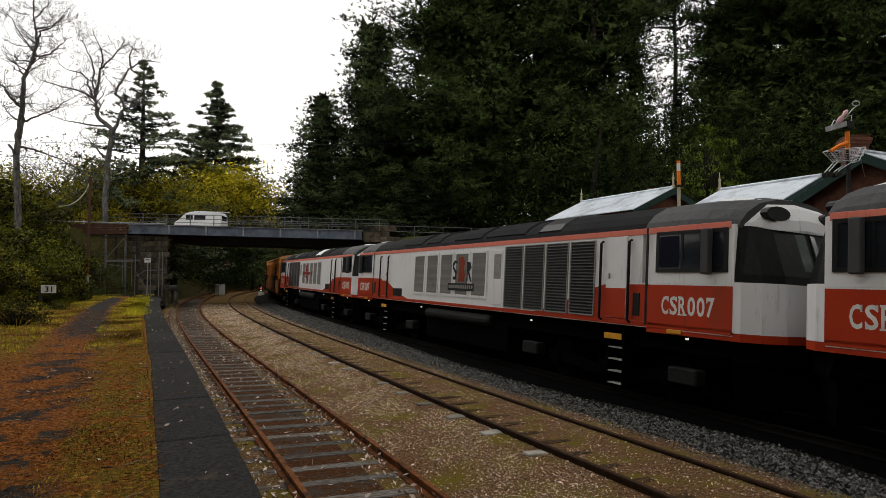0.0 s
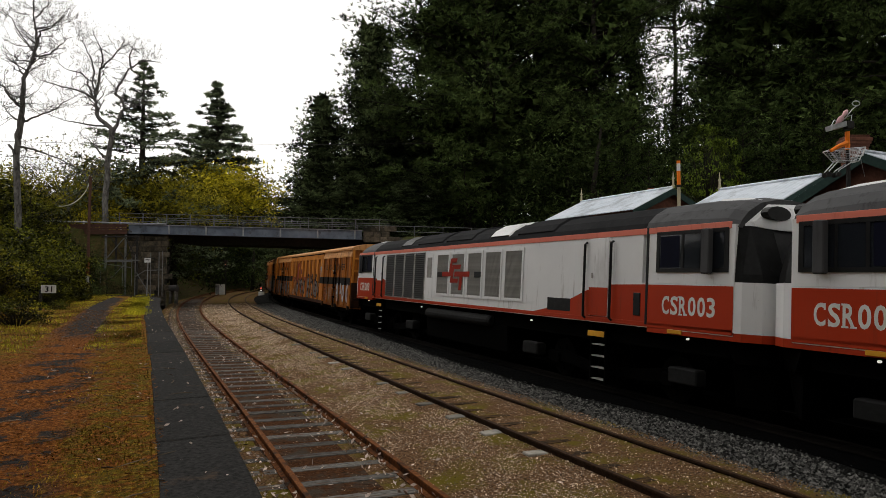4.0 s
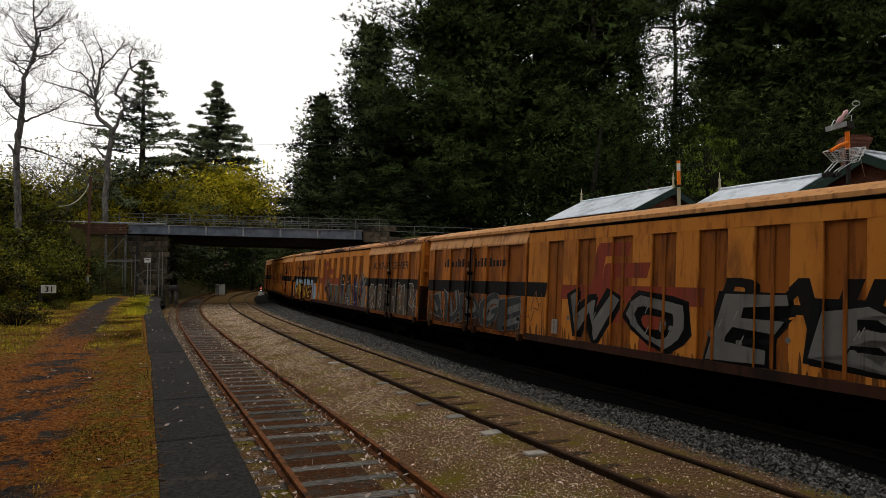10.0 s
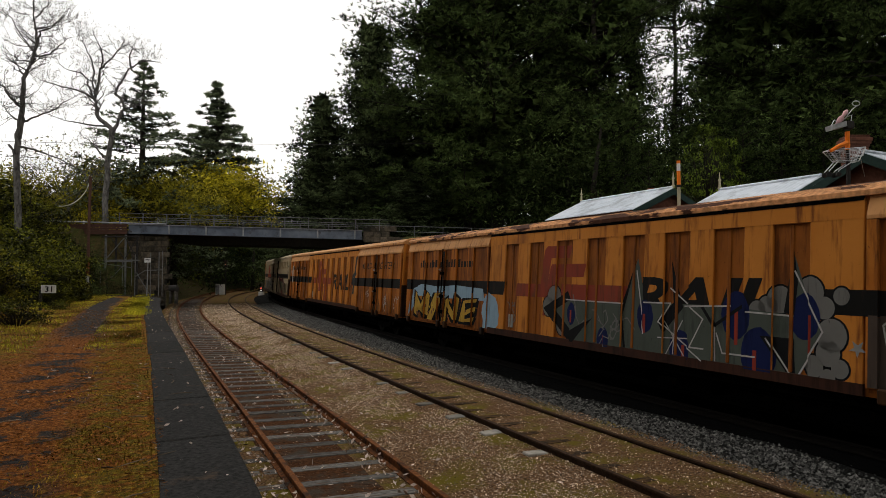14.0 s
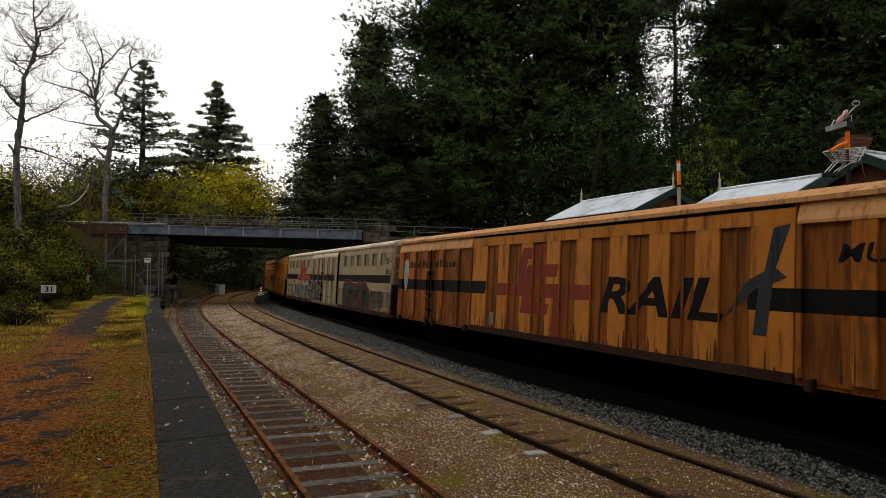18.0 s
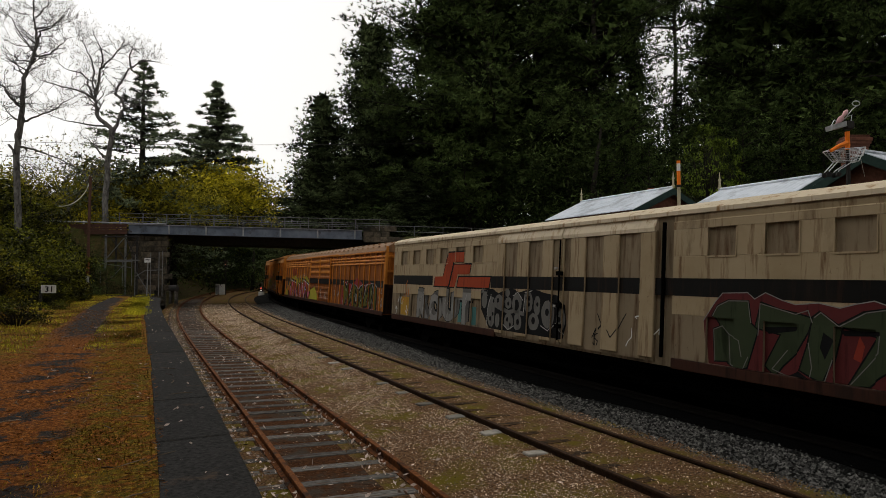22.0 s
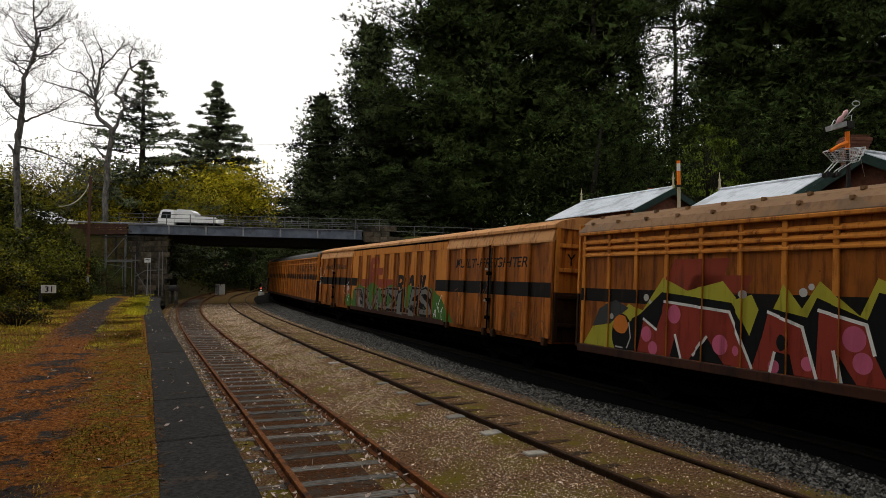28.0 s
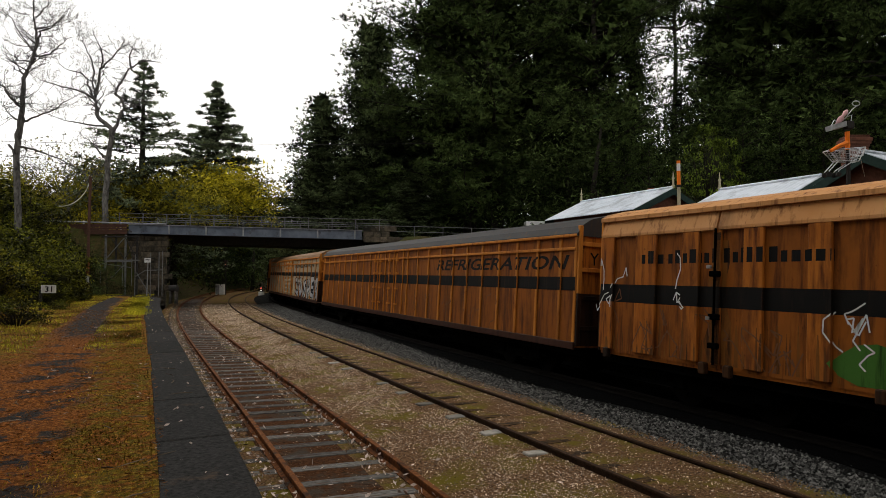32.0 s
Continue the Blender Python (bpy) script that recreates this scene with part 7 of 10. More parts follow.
    two_storey(top, prof, low, 1.739, "white_line", strokes([[(4.18, 1.77), (4.28, 1.94), (4.5, 2.04), (4.89, 2.05), (4.95, 1.7)], [(4.21, 0.99), (4.17, 1.53), (4.35, 1.6), (4.49, 1.47), (4.72, 1.38), (4.78, 1.12)], [(4.49, 1.47), (4.53, 0.96), (4.79, 0.87), (4.91, 1.13)], [(5.09, 1.5), (5.12, 2.02), (5.74, 1.88), (5.94, 1.95), (6.01, 1.77)], [(6.04, 1.85), (6.14, 1.93), (6.43, 1.73)], [(6.43, 1.75), (6.79, 1.96), (7.1, 2.02), (7.11, 1.82)], [(6.97, 1.65), (6.95, 1.42), (6.75, 1.17), (6.54, 0.91)], [(5.58, 1.31), (5.32, 0.99), (5.7, 0.88)], [(5.95, 1.46), (6.01, 1.1), (5.98, 0.96)], [(6.2, 0.89), (6.32, 1.25)], [(7.09, 1.82), (7.43, 1.76), (7.73, 1.69)], [(7.37, 1.88), (7.54, 2), (7.75, 1.97), (7.94, 1.79), (7.98, 1.69)], [(8.08, 1.69), (8.34, 1.55), (8.44, 1.33), (8.4, 1.06), (8.2, 0.96), (7.87, 1.04), (7.64, 1.13)], [(7.17, 1.7), (7.27, 1.33), (7.15, 1.23)], [(7.41, 1.58), (7.97, 1.35)]], 0.016), "ash", 0.009)
    g = layer(van, low, "rubbed_paint", [[(8.62, 1.69), (9.14, 1.72), (10.29, 1.68), (10.3, 1.11), (8.84, 0.93)]], "khaki", 0.003, "grey film of paint under thin black letters")
    layer(g, low, "outline", strokes([[(8.64, 1.69), (8.79, 1.64), (8.9, 1.37), (8.98, 0.94)], [(8.89, 1.47), (8.96, 1.65), (9.08, 1.71), (9.24, 1.65), (9.29, 1.41), (9.25, 1.29), (9.02, 1.24)], [(9.24, 1.65), (9.43, 1.72), (9.59, 1.68), (9.68, 1.52), (9.64, 1.33), (9.47, 1.29), (9.32, 1.3)], [(9.25, 1.26), (9.41, 1.14), (9.39, 0.97)], [(9.67, 1.66), (9.82, 1.71), (10.08, 1.7), (10.2, 1.58), (10.17, 1.36), (9.89, 1.3)], [(9.68, 1.34), (9.81, 1.23), (9.94, 1.07)]], 0.032), "black", 0.0045)
    wild_letters(van, low, "ROUT", -8.9, -4.7, 0.85, 1.95, "alloy", "black", 33, "silver", 0.004, rim=0.025, solid="ash", gap=0.02)
    g = layer(van, low, "graffiti", [[(-4.18, 2.00), (-3.53, 2.07), (-3.09, 1.95), (-2.50, 2.11), (-2.05, 2.00), (-1.47, 2.11), (-0.9, 2.02), (-0.45, 1.98), (-0.1, 1.75), (-0.02, 1.3), (-0.15, 0.94), (-3.6, 0.94), (-4.10, 1.45)]], "black", 0.003, "bubbly grey and black spray-painted piece")
    fat = [(-3.93, 1.72, 0.16, 0.22), (-3.50, 1.42, 0.24, 0.44), (-3.05, 1.72, 0.22, 0.20), (-2.69, 1.97, 0.12, 0.11), (-2.63, 1.70, 0.17, 0.16), (-2.17, 1.70, 0.27, 0.27), (-1.63, 1.76, 0.17, 0.26), (-1.25, 1.69, 0.15, 0.25), (-2.58, 1.20, 0.24, 0.23), (-2.08, 1.22, 0.21, 0.22), (-1.39, 1.27, 0.24, 0.22), (-0.75, 1.5, 0.24, 0.34), (-0.25, 1.4, 0.18, 0.28), (-3.1, 1.2, 0.12, 0.2)]
    layer(g, low, "letter_fill", [blob(x, z, a, b, 18, 0.05, i) for i, (x, z, a, b) in enumerate(fat)] + strokes([[(-3.3, 1.62), (-2.9, 1.52), (-2.6, 1.45), (-2.3, 1.5), (-1.8, 1.45)]], 0.11), "ash", 0.0045)
    layer(g, low, "hole", [blob(x, z, r, r * 1.15) for x, z, r in ((-3.55, 1.22, 0.06), (-3.42, 1.36, 0.05), (-3.4, 1.72, 0.045), (-3.1, 1.75, 0.06), (-2.63, 1.68, 0.05), (-2.15, 1.66, 0.13), (-1.63, 1.86, 0.06), (-1.62, 1.7, 0.05), (-1.24, 1.72, 0.05), (-2.65, 1.25, 0.055), (-2.5, 1.12, 0.05), (-2.05, 1.22, 0.07), (-1.4, 1.3, 0.08), (-0.75, 1.55, 0.08), (-0.25, 1.4, 0.06))], "black", 0.006)
    layer(g, low, "white_line", strokes([[(-3.75, 1.0), (-3.72, 1.5), (-3.55, 1.9)], [(-2.4, 1.9), (-2.1, 2.0), (-1.85, 1.8)], [(-1.8, 1.5), (-1.75, 2.0), (-1.5, 2.06)], [(-2.85, 1.1), (-2.6, 0.98), (-2.3, 1.1)], [(-1.0, 1.2), (-0.7, 1.1), (-0.45, 1.3), (-0.1, 1.05)]], 0.02), "silver", 0.006)
    layer(van, low, "star", [[(x + r * math.cos(t), z + r * math.sin(t)) for t, r in ((2 * math.pi * k / 10 + 0.3, 0.15 if k % 2 else 0.05) for k in range(10))] for x, z in ((-4.02, 1.98), (-3.85, 1.9))], "ash", 0.009)
    layer(van, low, "teal_side", [rect(-5.66, -5.30, 0.98, 1.66), rect(-4.74, -4.48, 0.96, 1.5)], "teal", 0.0025, "teal painted sides of block letters")
    painted("panel_paint", flat(rect(-10.4, -9.55, 0.95, 1.62)), low, 0.003, SPRAY["gold"], van, "mustard yellow painted panel")
    tags(van, low, 35, [(-10.0, 1.9), (-9.8, 1.85)], "orange", 0.4)
    tags(van, low, 36, [(1.2, 1.3)], "black", 0.45)
    tags(van, low, 37, [(-10.6, 1.3), (-9.7, 1.3), (2.3, 1.5)], "white", 0.35)
    layer(van, prof, "tag", strokes(scribble(10.45, 11.1, 2.85, 3.2, 4, 1) + scribble(10.5, 11.15, 2.45, 2.68, 5, 2), 0.032), "black", 0.004, "scrawled black spray-paint tag")
    layer(van, prof, "tag", strokes(scribble(10.25, 11.1, 1.80, 2.02, 6, 3), 0.016), "ash", 0.004, "scrawled pale spray-paint tag")
    layer(van, low, "panel_paint", [rect(10.4, 10.95, 0.97, 1.10)], "gold", 0.004, "small mustard yellow patch")
    return van


RING_ROUND = [(-1.46, 3.38), (-1.46, 3.45), (-1.36, 3.62), (-1.1, 3.78), (-0.6, 3.92), (0, 3.96), (0.6, 3.92), (1.1, 3.78), (1.36, 3.62), (1.46, 3.45), (1.46, 3.38)]


def ribbed_van(L, label, roof, pitch, doors, louvres=True, first=None, wall=None):
    """Van with upright posts, louvre slats under the roof and corrugated doors in the middle."""
    wall = wall or M_OCHRE_DARK
    van = van_frame(L, "louvre_van", label, M_UNDER, roof, RING_ROUND)
    h = L / 2
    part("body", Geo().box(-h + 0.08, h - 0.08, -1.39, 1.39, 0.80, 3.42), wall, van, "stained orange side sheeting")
    part("sill", Geo().box(-h + 0.08, h - 0.08, -1.45, -1.39, 0.76, 0.93, 0.012), M_SILL, van, "brown bottom rail")
    part("gutter", Geo().box(-h + 0.08, h - 0.08, -1.475, -1.39, 3.36, 3.43, 0.012), M_OCHRE, van)
    posts = []
    xs = [x for x in np.arange(doors[1] + 0.35, h - 0.1, pitch)] + [x for x in np.arange(-h + 0.2, doors[0] - 0.1, pitch)] + [h - 0.14]
    for x in xs:
        part("post", Geo().box(x - 0.05, x + 0.05, -1.43, -1.385, 0.90, 3.36, 0.012), M_OCHRE, van)
        posts.append((x - 0.05, x + 0.05))
    if louvres:
        for z in (2.93, 3.07, 3.21):
            for a, b in ((-h + 0.15, doors[0]), (doors[1], h - 0.15)):
                part("louvre_slat", Geo().prism([(-1.385, z - 0.055), (-1.44, z - 0.045), (-1.44, z - 0.01), (-1.385, z + 0.05)], a, b), M_OCHRE, van)
        bolts = Geo()
        for x in np.arange(-h + 0.4, h - 0.3, 0.82):
            bolts.box(x - 0.03, x + 0.03, -1.40, -1.33, 3.60, 3.66)
            bolts.box(x - 0.03, x + 0.03, -1.14, -1.06, 3.77, 3.83)
        tagged(part("roof_bolts", bolts, roof, van), kind="stuff")
    else:
        part("cross_rail", Geo().box(-h + 0.15, h - 0.15, -1.45, -1.385, 3.05, 3.12, 0.01), M_OCHRE, van)
    if doors[1] > doors[0]:
        m = (doors[0] + doors[1]) / 2
        for a, b in ((doors[0], m - 0.02), (m + 0.02, doors[1])):
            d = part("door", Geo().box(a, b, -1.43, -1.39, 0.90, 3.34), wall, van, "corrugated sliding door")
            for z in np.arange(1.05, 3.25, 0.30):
                # corrugations above 2.4 m take the brighter ochre, lower ones the wall's paint
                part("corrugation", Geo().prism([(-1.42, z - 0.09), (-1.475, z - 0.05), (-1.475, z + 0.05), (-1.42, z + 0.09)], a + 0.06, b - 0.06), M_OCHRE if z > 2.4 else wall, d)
            for x in (a, b - 0.06):
                part("door_edge", Geo().box(x, x + 0.06, -1.49, -1.42, 0.90, 3.34, 0.01), M_OCHRE, d)
        part("door_rail", Geo().box(doors[0] - 1.2, doors[1] + 1.5, -1.50, -1.46, 3.40, 3.47, 0.01), M_OCHRE, van)
    end_wall(van, h - 0.06, 1, M_DOOR, M_OCHRE)
    end_wall(van, -h + 0.06, -1, M_DOOR, M_OCHRE)
    prof = sheet_profile([q for q in posts], -1.392, -1.432, -h, h)
    if doors[1] > doors[0]:
        prof = sorted([q for q in prof if q[1] <= doors[0] or q[0] >= doors[1]] + [(doors[0], doors[1], -1.478)])
    return van, prof


def vans_2():
    van = cream_van(22.6)
    on_train(van, 114.7, 137.3, 8.35)
    # louvre van with the red piece and the moss-green piece
    van, p = ribbed_van(22.9, "orange louvre van with red and moss-green graffiti", M_BROWN_ROOF, 0.82, (-2.75, 2.3))
    painted("stripe", flat(rect(-11.3, 11.3, 1.90, 2.18)), p, 0.002, M_STRIPE, van, "broad black stripe")
    painted("emblem", flat([(-8.9, 2.15), (-8.6, 2.78), (-7.35, 2.78), (-7.6, 2.15)], [(-8.3, 2.15), (-8.15, 2.48), (-6.9, 2.48), (-7.05, 2.15)]), p, 0.002, M_LOGO_RED, van, "faded red emblem")
    cloud = [(-11.2, 0.94), (-10.9, 1.35), (-10.35, 1.44), (-9.80, 1.88), (-9.40, 1.77), (-8.88, 2.43), (-8.28, 2.19), (-7.50, 2.38), (-7.20, 2.07), (-6.92, 2.16), (-6.66, 1.67), (-6.33, 2.34), (-6.04, 1.97), (-5.76, 2.40), (-5.17, 1.91),
             (-4.93, 2.45), (-4.48, 2.25), (-3.92, 2.33), (-3.32, 2.04), (-3.15, 2.13), (-2.73, 1.59), (-2.6, 1.0), (-2.4, 0.94)]
    big = layer(van, p, "graffiti", [cloud], "lime", 0.003, "huge red and pink spray-painted letters in a lime cloud")
    layer(big, p, "shade", [[(-10.9, 1.36), (-10.7, 1.75), (-10.2, 1.95), (-9.8, 1.80), (-10.35, 1.44)]], "slate", 0.0035)
    layer(big, p, "letter_edge", [[(-10.21, 1.25), (-9.46, 1.70), (-8.90, 2.15), (-7.31, 2.01), (-6.95, 1.48), (-6.76, 1.99), (-5.95, 1.84), (-5.80, 2.15), (-5.07, 1.86), (-4.92, 2.25), (-3.20, 1.86), (-3.00, 1.34), (-2.74, 1.47), (-2.50, 1.30), (-2.50, 0.94), (-10.1, 0.94)]], "black", 0.0045)
    letters = [[(-8.79, 1.97), (-7.35, 1.85), (-6.90, 0.94), (-7.44, 0.94), (-7.82, 1.38), (-8.20, 0.94), (-8.40, 0.94), (-8.54, 1.35), (-8.66, 0.94), (-9.52, 0.94), (-9.36, 1.60), (-9.02, 1.42)],
               [(-6.61, 1.89), (-6.03, 1.69), (-5.80, 0.94), (-6.15, 0.94), (-6.23, 1.25), (-6.49, 1.27), (-6.58, 0.94), (-6.90, 0.94), (-6.71, 1.50)],
               [(-5.77, 1.96), (-5.08, 1.79), (-4.97, 1.37), (-4.76, 0.94), (-5.21, 0.94), (-5.52, 1.39), (-5.43, 0.94), (-5.81, 0.94)]]
    letters_2 = [[(-4.75, 2.04), (-3.28, 1.81), (-3.12, 0.95), (-3.46, 0.94), (-3.62, 1.41), (-3.91, 1.60), (-4.46, 1.65), (-4.62, 0.95), (-4.79, 0.95)], [(-4.38, 1.50), (-4.05, 1.42), (-4.02, 1.10), (-4.28, 0.95), (-4.23, 1.23)], blob(-2.83, 1.17, 0.19, 0.22)]
    layer(big, p, "letter_fill", letters + letters_2, "brick", 0.006)
    layer(big, p, "letter_core", [blob(-6.36, 1.42, 0.10, 0.13)], "black", 0.0075)
    shine = [[(-9.36, 1.60), (-9.02, 1.42)], [(-8.79, 1.97), (-7.35, 1.85), (-6.90, 0.96)], [(-8.54, 1.35), (-8.40, 0.95)], [(-7.82, 1.38), (-8.11, 1.03)], [(-6.61, 1.89), (-6.03, 1.69), (-5.80, 0.95)], [(-6.49, 1.25), (-6.56, 0.95)],
             [(-5.77, 1.96), (-5.08, 1.79), (-4.97, 1.39)], [(-5.52, 1.37), (-5.43, 0.95)], [(-4.75, 2.04), (-3.28, 1.79), (-3.12, 0.97)], [(-4.46, 1.65), (-4.62, 0.95)], [(-4.36, 1.49), (-4.05, 1.42), (-4.03, 1.12)]]
    layer(big, p, "highlight", strokes(shine, 0.05), "white", 0.009)
    spots = [(-8.58, 1.74, 0.16), (-9.28, 1.31, 0.14), (-7.53, 1.27, 0.16), (-7.2, 1.2, 0.08), (-9.1, 1.05, 0.12), (-6.50, 1.03, 0.10), (-5.94, 1.14, 0.10), (-5.25, 1.58, 0.17), (-5.13, 1.25, 0.14), (-4.34, 1.86, 0.15), (-4.06, 1.69, 0.12), (-4.30, 1.31, 0.12), (-3.40, 1.20, 0.15), (-2.86, 1.26, 0.11)]
    layer(big, p, "dots", [blob(x, z, r, r * 1.1) for x, z, r in spots], "pink", 0.0075)
    layer(big, p, "bubble", [blob(x, z, r, r) for x, z, r in ((-9.31, 2.03, 0.07), (-9.2, 1.95, 0.04), (-7.08, 2.16, 0.07), (-6.02, 2.22, 0.07), (-5.89, 2.31, 0.05), (-4.64, 2.38, 0.08), (-4.56, 2.32, 0.05), (-3.07, 1.89, 0.06), (-2.97, 1.86, 0.06), (-10.3, 1.6, 0.06))], "silver", 0.0075)
    layer(big, p, "beaker", [blob(-9.98, 1.25, 0.30, 0.42, 16)], "black", 0.006)
    layer(big, p, "beaker_face", [blob(-10.02, 1.45, 0.22, 0.2, 14, 0.08, 2)], "orange", 0.0075)
    layer(big, p, "beaker_glint", strokes([[(-9.78, 1.5), (-9.72, 1.2), (-9.82, 0.98)], [(-10.15, 0.98), (-9.95, 0.97)]], 0.03), "silver", 0.0075)
    painted("graffiti", flat([(4.6, 0.95), (4.7, 1.8), (5.3, 2.1), (6.6, 1.95), (7.4, 2.3), (8.4, 1.95), (9.4, 2.1), (10.4, 1.5), (10.5, 0.85)]), p, 0.003, SPRAY["red"], van, "dull red halo of a spray-painted piece")
    wild_letters(van, p, "MADSEN", 5.1, 10.3, 0.92, 2.0, "moss", "black", 42, "silver", 0.006, halo="silver")
    tags(van, p, 43, [(3.3, 1.5), (4.0, 1.4), (10.8, 1.9), (10.9, 1.3), (0.5, 1.3), (1.4, 1.3)], "silver", 0.35)
    painted("graffiti", flat([(-2.5, 0.95), (-2.3, 1.5), (-1.2, 1.7), (-0.6, 1.3), (-0.4, 0.95)]), p, 0.004, SPRAY["lime"], van)
    on_train(van, 138.3, 161.2, 8.4)
    # ochre van with green and silver piece
    van, p = freight_van(22.7, "ochre covered van with silver letters on a green cloud", grime=((-11.2, -5.4, 1.5, 0), (5.4, 11.2, 1.3, 0), (-5.2, 5.2, 1.1, 0)))
    cloud = [(-5.0, 0.9), (-4.9, 1.7), (-4.2, 2.0), (-3.2, 1.85), (-2.2, 2.1), (-1.0, 1.8), (0.2, 2.05), (1.2, 1.75), (2.0, 2.1), (3.0, 1.8), (4.0, 2.0), (4.9, 1.7), (5.9, 0.9)]
    painted("graffiti", flat(cloud), p, 0.004, SPRAY["green"], van, "green cloud of spray paint")
    wild_letters(van, p, "ERAZZLES", -4.45, 4.1, 0.85, 1.86, "ash", "black", 51, "ash", 0.007, halo="ash", blots="umber", rim=0.085, gap=-0.02)
    painted("graffiti", flat(blob(-5.6, 1.2, 0.6, 0.3, 12, 0.25, 6)), p, 0.004, SPRAY["green"], van)
    tags(van, p, 52, [(-10.9, 2.05), (-9.0, 2.05), (-5.9, 1.9), (-5.8, 1.6), (4.7, 1.3)], "white", 0.42)
    tags(van, p, 53, [(-10.3, 1.3), (-9.2, 1.25), (-8.0, 1.3), (-7.0, 1.2), (6.5, 1.3), (7.5, 1.3), (9.8, 1.4)], "brown", 0.7)
    on_train(van, 162.1, 184.8, 8.4)
    # ribbed refrigerator van with a dark round roof
    van, p = ribbed_van(23.0, "orange ribbed refrigerator van with a dark round roof", M_BLACK_ROOF, 0.98, (0.6, 0.6), louvres=False)
    painted("stripe", flat(rect(-11.3, 11.4, 2.11, 2.43)), p, 0.002, M_STRIPE, van, "broad black stripe")
    painted("lettering", fit_text("REFRIGERATION", 3.6, 11.1, 2.60, 2.95, 0.02, 0.25), p, 0.003, M_STRIPE, van)
    tags(van, p, 61, [(-6 + 1.5 * k, 1.45) for k in range(10)], "brown", 0.6)
    g = Geo()
    for x in (-2.6, -1.9, -0.8, 0.0):
        g.tube([(x, -1.5, 0.95), (x, -1.5, 3.3)], 0.025, 6)
        for z in (1.3, 1.9, 2.5, 3.0):
            g.box(x - 0.12, x + 0.12, -1.52, -1.44, z - 0.03, z + 0.03, 0.01)
    part("hinges", g, M_OCHRE, van, "door hinges and lock rods")
    on_train(van, 185.6, 208.6, 8.4)
    # cream and orange van far back
    van, p = ribbed_van(22.8, "cream and orange ribbed van covered in grey graffiti", M_BROWN_ROOF, 1.4, (-1.5, 1.5), louvres=False, wall=M_CREAM)
    wild_letters(van, p, "CRASHER", 3.0, 11.0, 0.95, 2.2, "silver", "black", 71, blots="grey")
    painted("lettering", fit_text("REFRIGERATION", 2.6, 9.5, 2.85, 3.1, 0.015, 0.2), p, 0.003, M_STRIPE, van)
    painted("stripe", flat(rect(-11.2, 11.2, 2.3, 2.55)), p, 0.002, M_STRIPE, van)
    on_train(van, 209.6, 232.4, 8.4)
    van, p = freight_van(22.7, "ochre covered van at the tail of the train")
    on_train(van, 233.2, 255.9, 8.4)


# ---- train: locomotives ----
LOCO_RING = [(-1.45, 3.40), (-1.40, 3.52), (-1.22, 3.70), (-0.9, 3.88), (-0.45, 3.98), (0, 4.0), (0.45, 3.98), (0.9, 3.88), (1.22, 3.70), (1.40, 3.52), (1.45, 3.40)]


def serif_text(text, x0, pitch, z0, z1):
    """Upright bold lettering with serifs."""
    out, h = [], z1 - z0
    for i, ch in enumerate(text):
        a, b = x0 + i * pitch + 0.012, x0 + (i + 1) * pitch - 0.022
        out.append(fit_text(ch, a, b, z0, z1, 0.022))
        w = b - a
        ticks = {"C": [rect(b - 0.028, b, z1 - 0.30 * h, z1 - 0.02 * h)], "S": [rect(b - 0.030, b - 0.004, z1 - 0.26 * h, z1 - 0.02 * h), rect(a + 0.004, a + 0.03, z0 + 0.02 * h, z0 + 0.26 * h)],
                 "R": [rect(a - 0.018, a + 0.085, z0, z0 + 0.028), rect(a - 0.018, a + 0.03, z1 - 0.028, z1), rect(b - 0.075, b + 0.02, z0, z0 + 0.028)], "7": [rect(a, a + 0.026, z1 - 0.28 * h, z1)]}.get(ch, [])
        if ticks:
            out.append(flat(*ticks))
    return join(out)


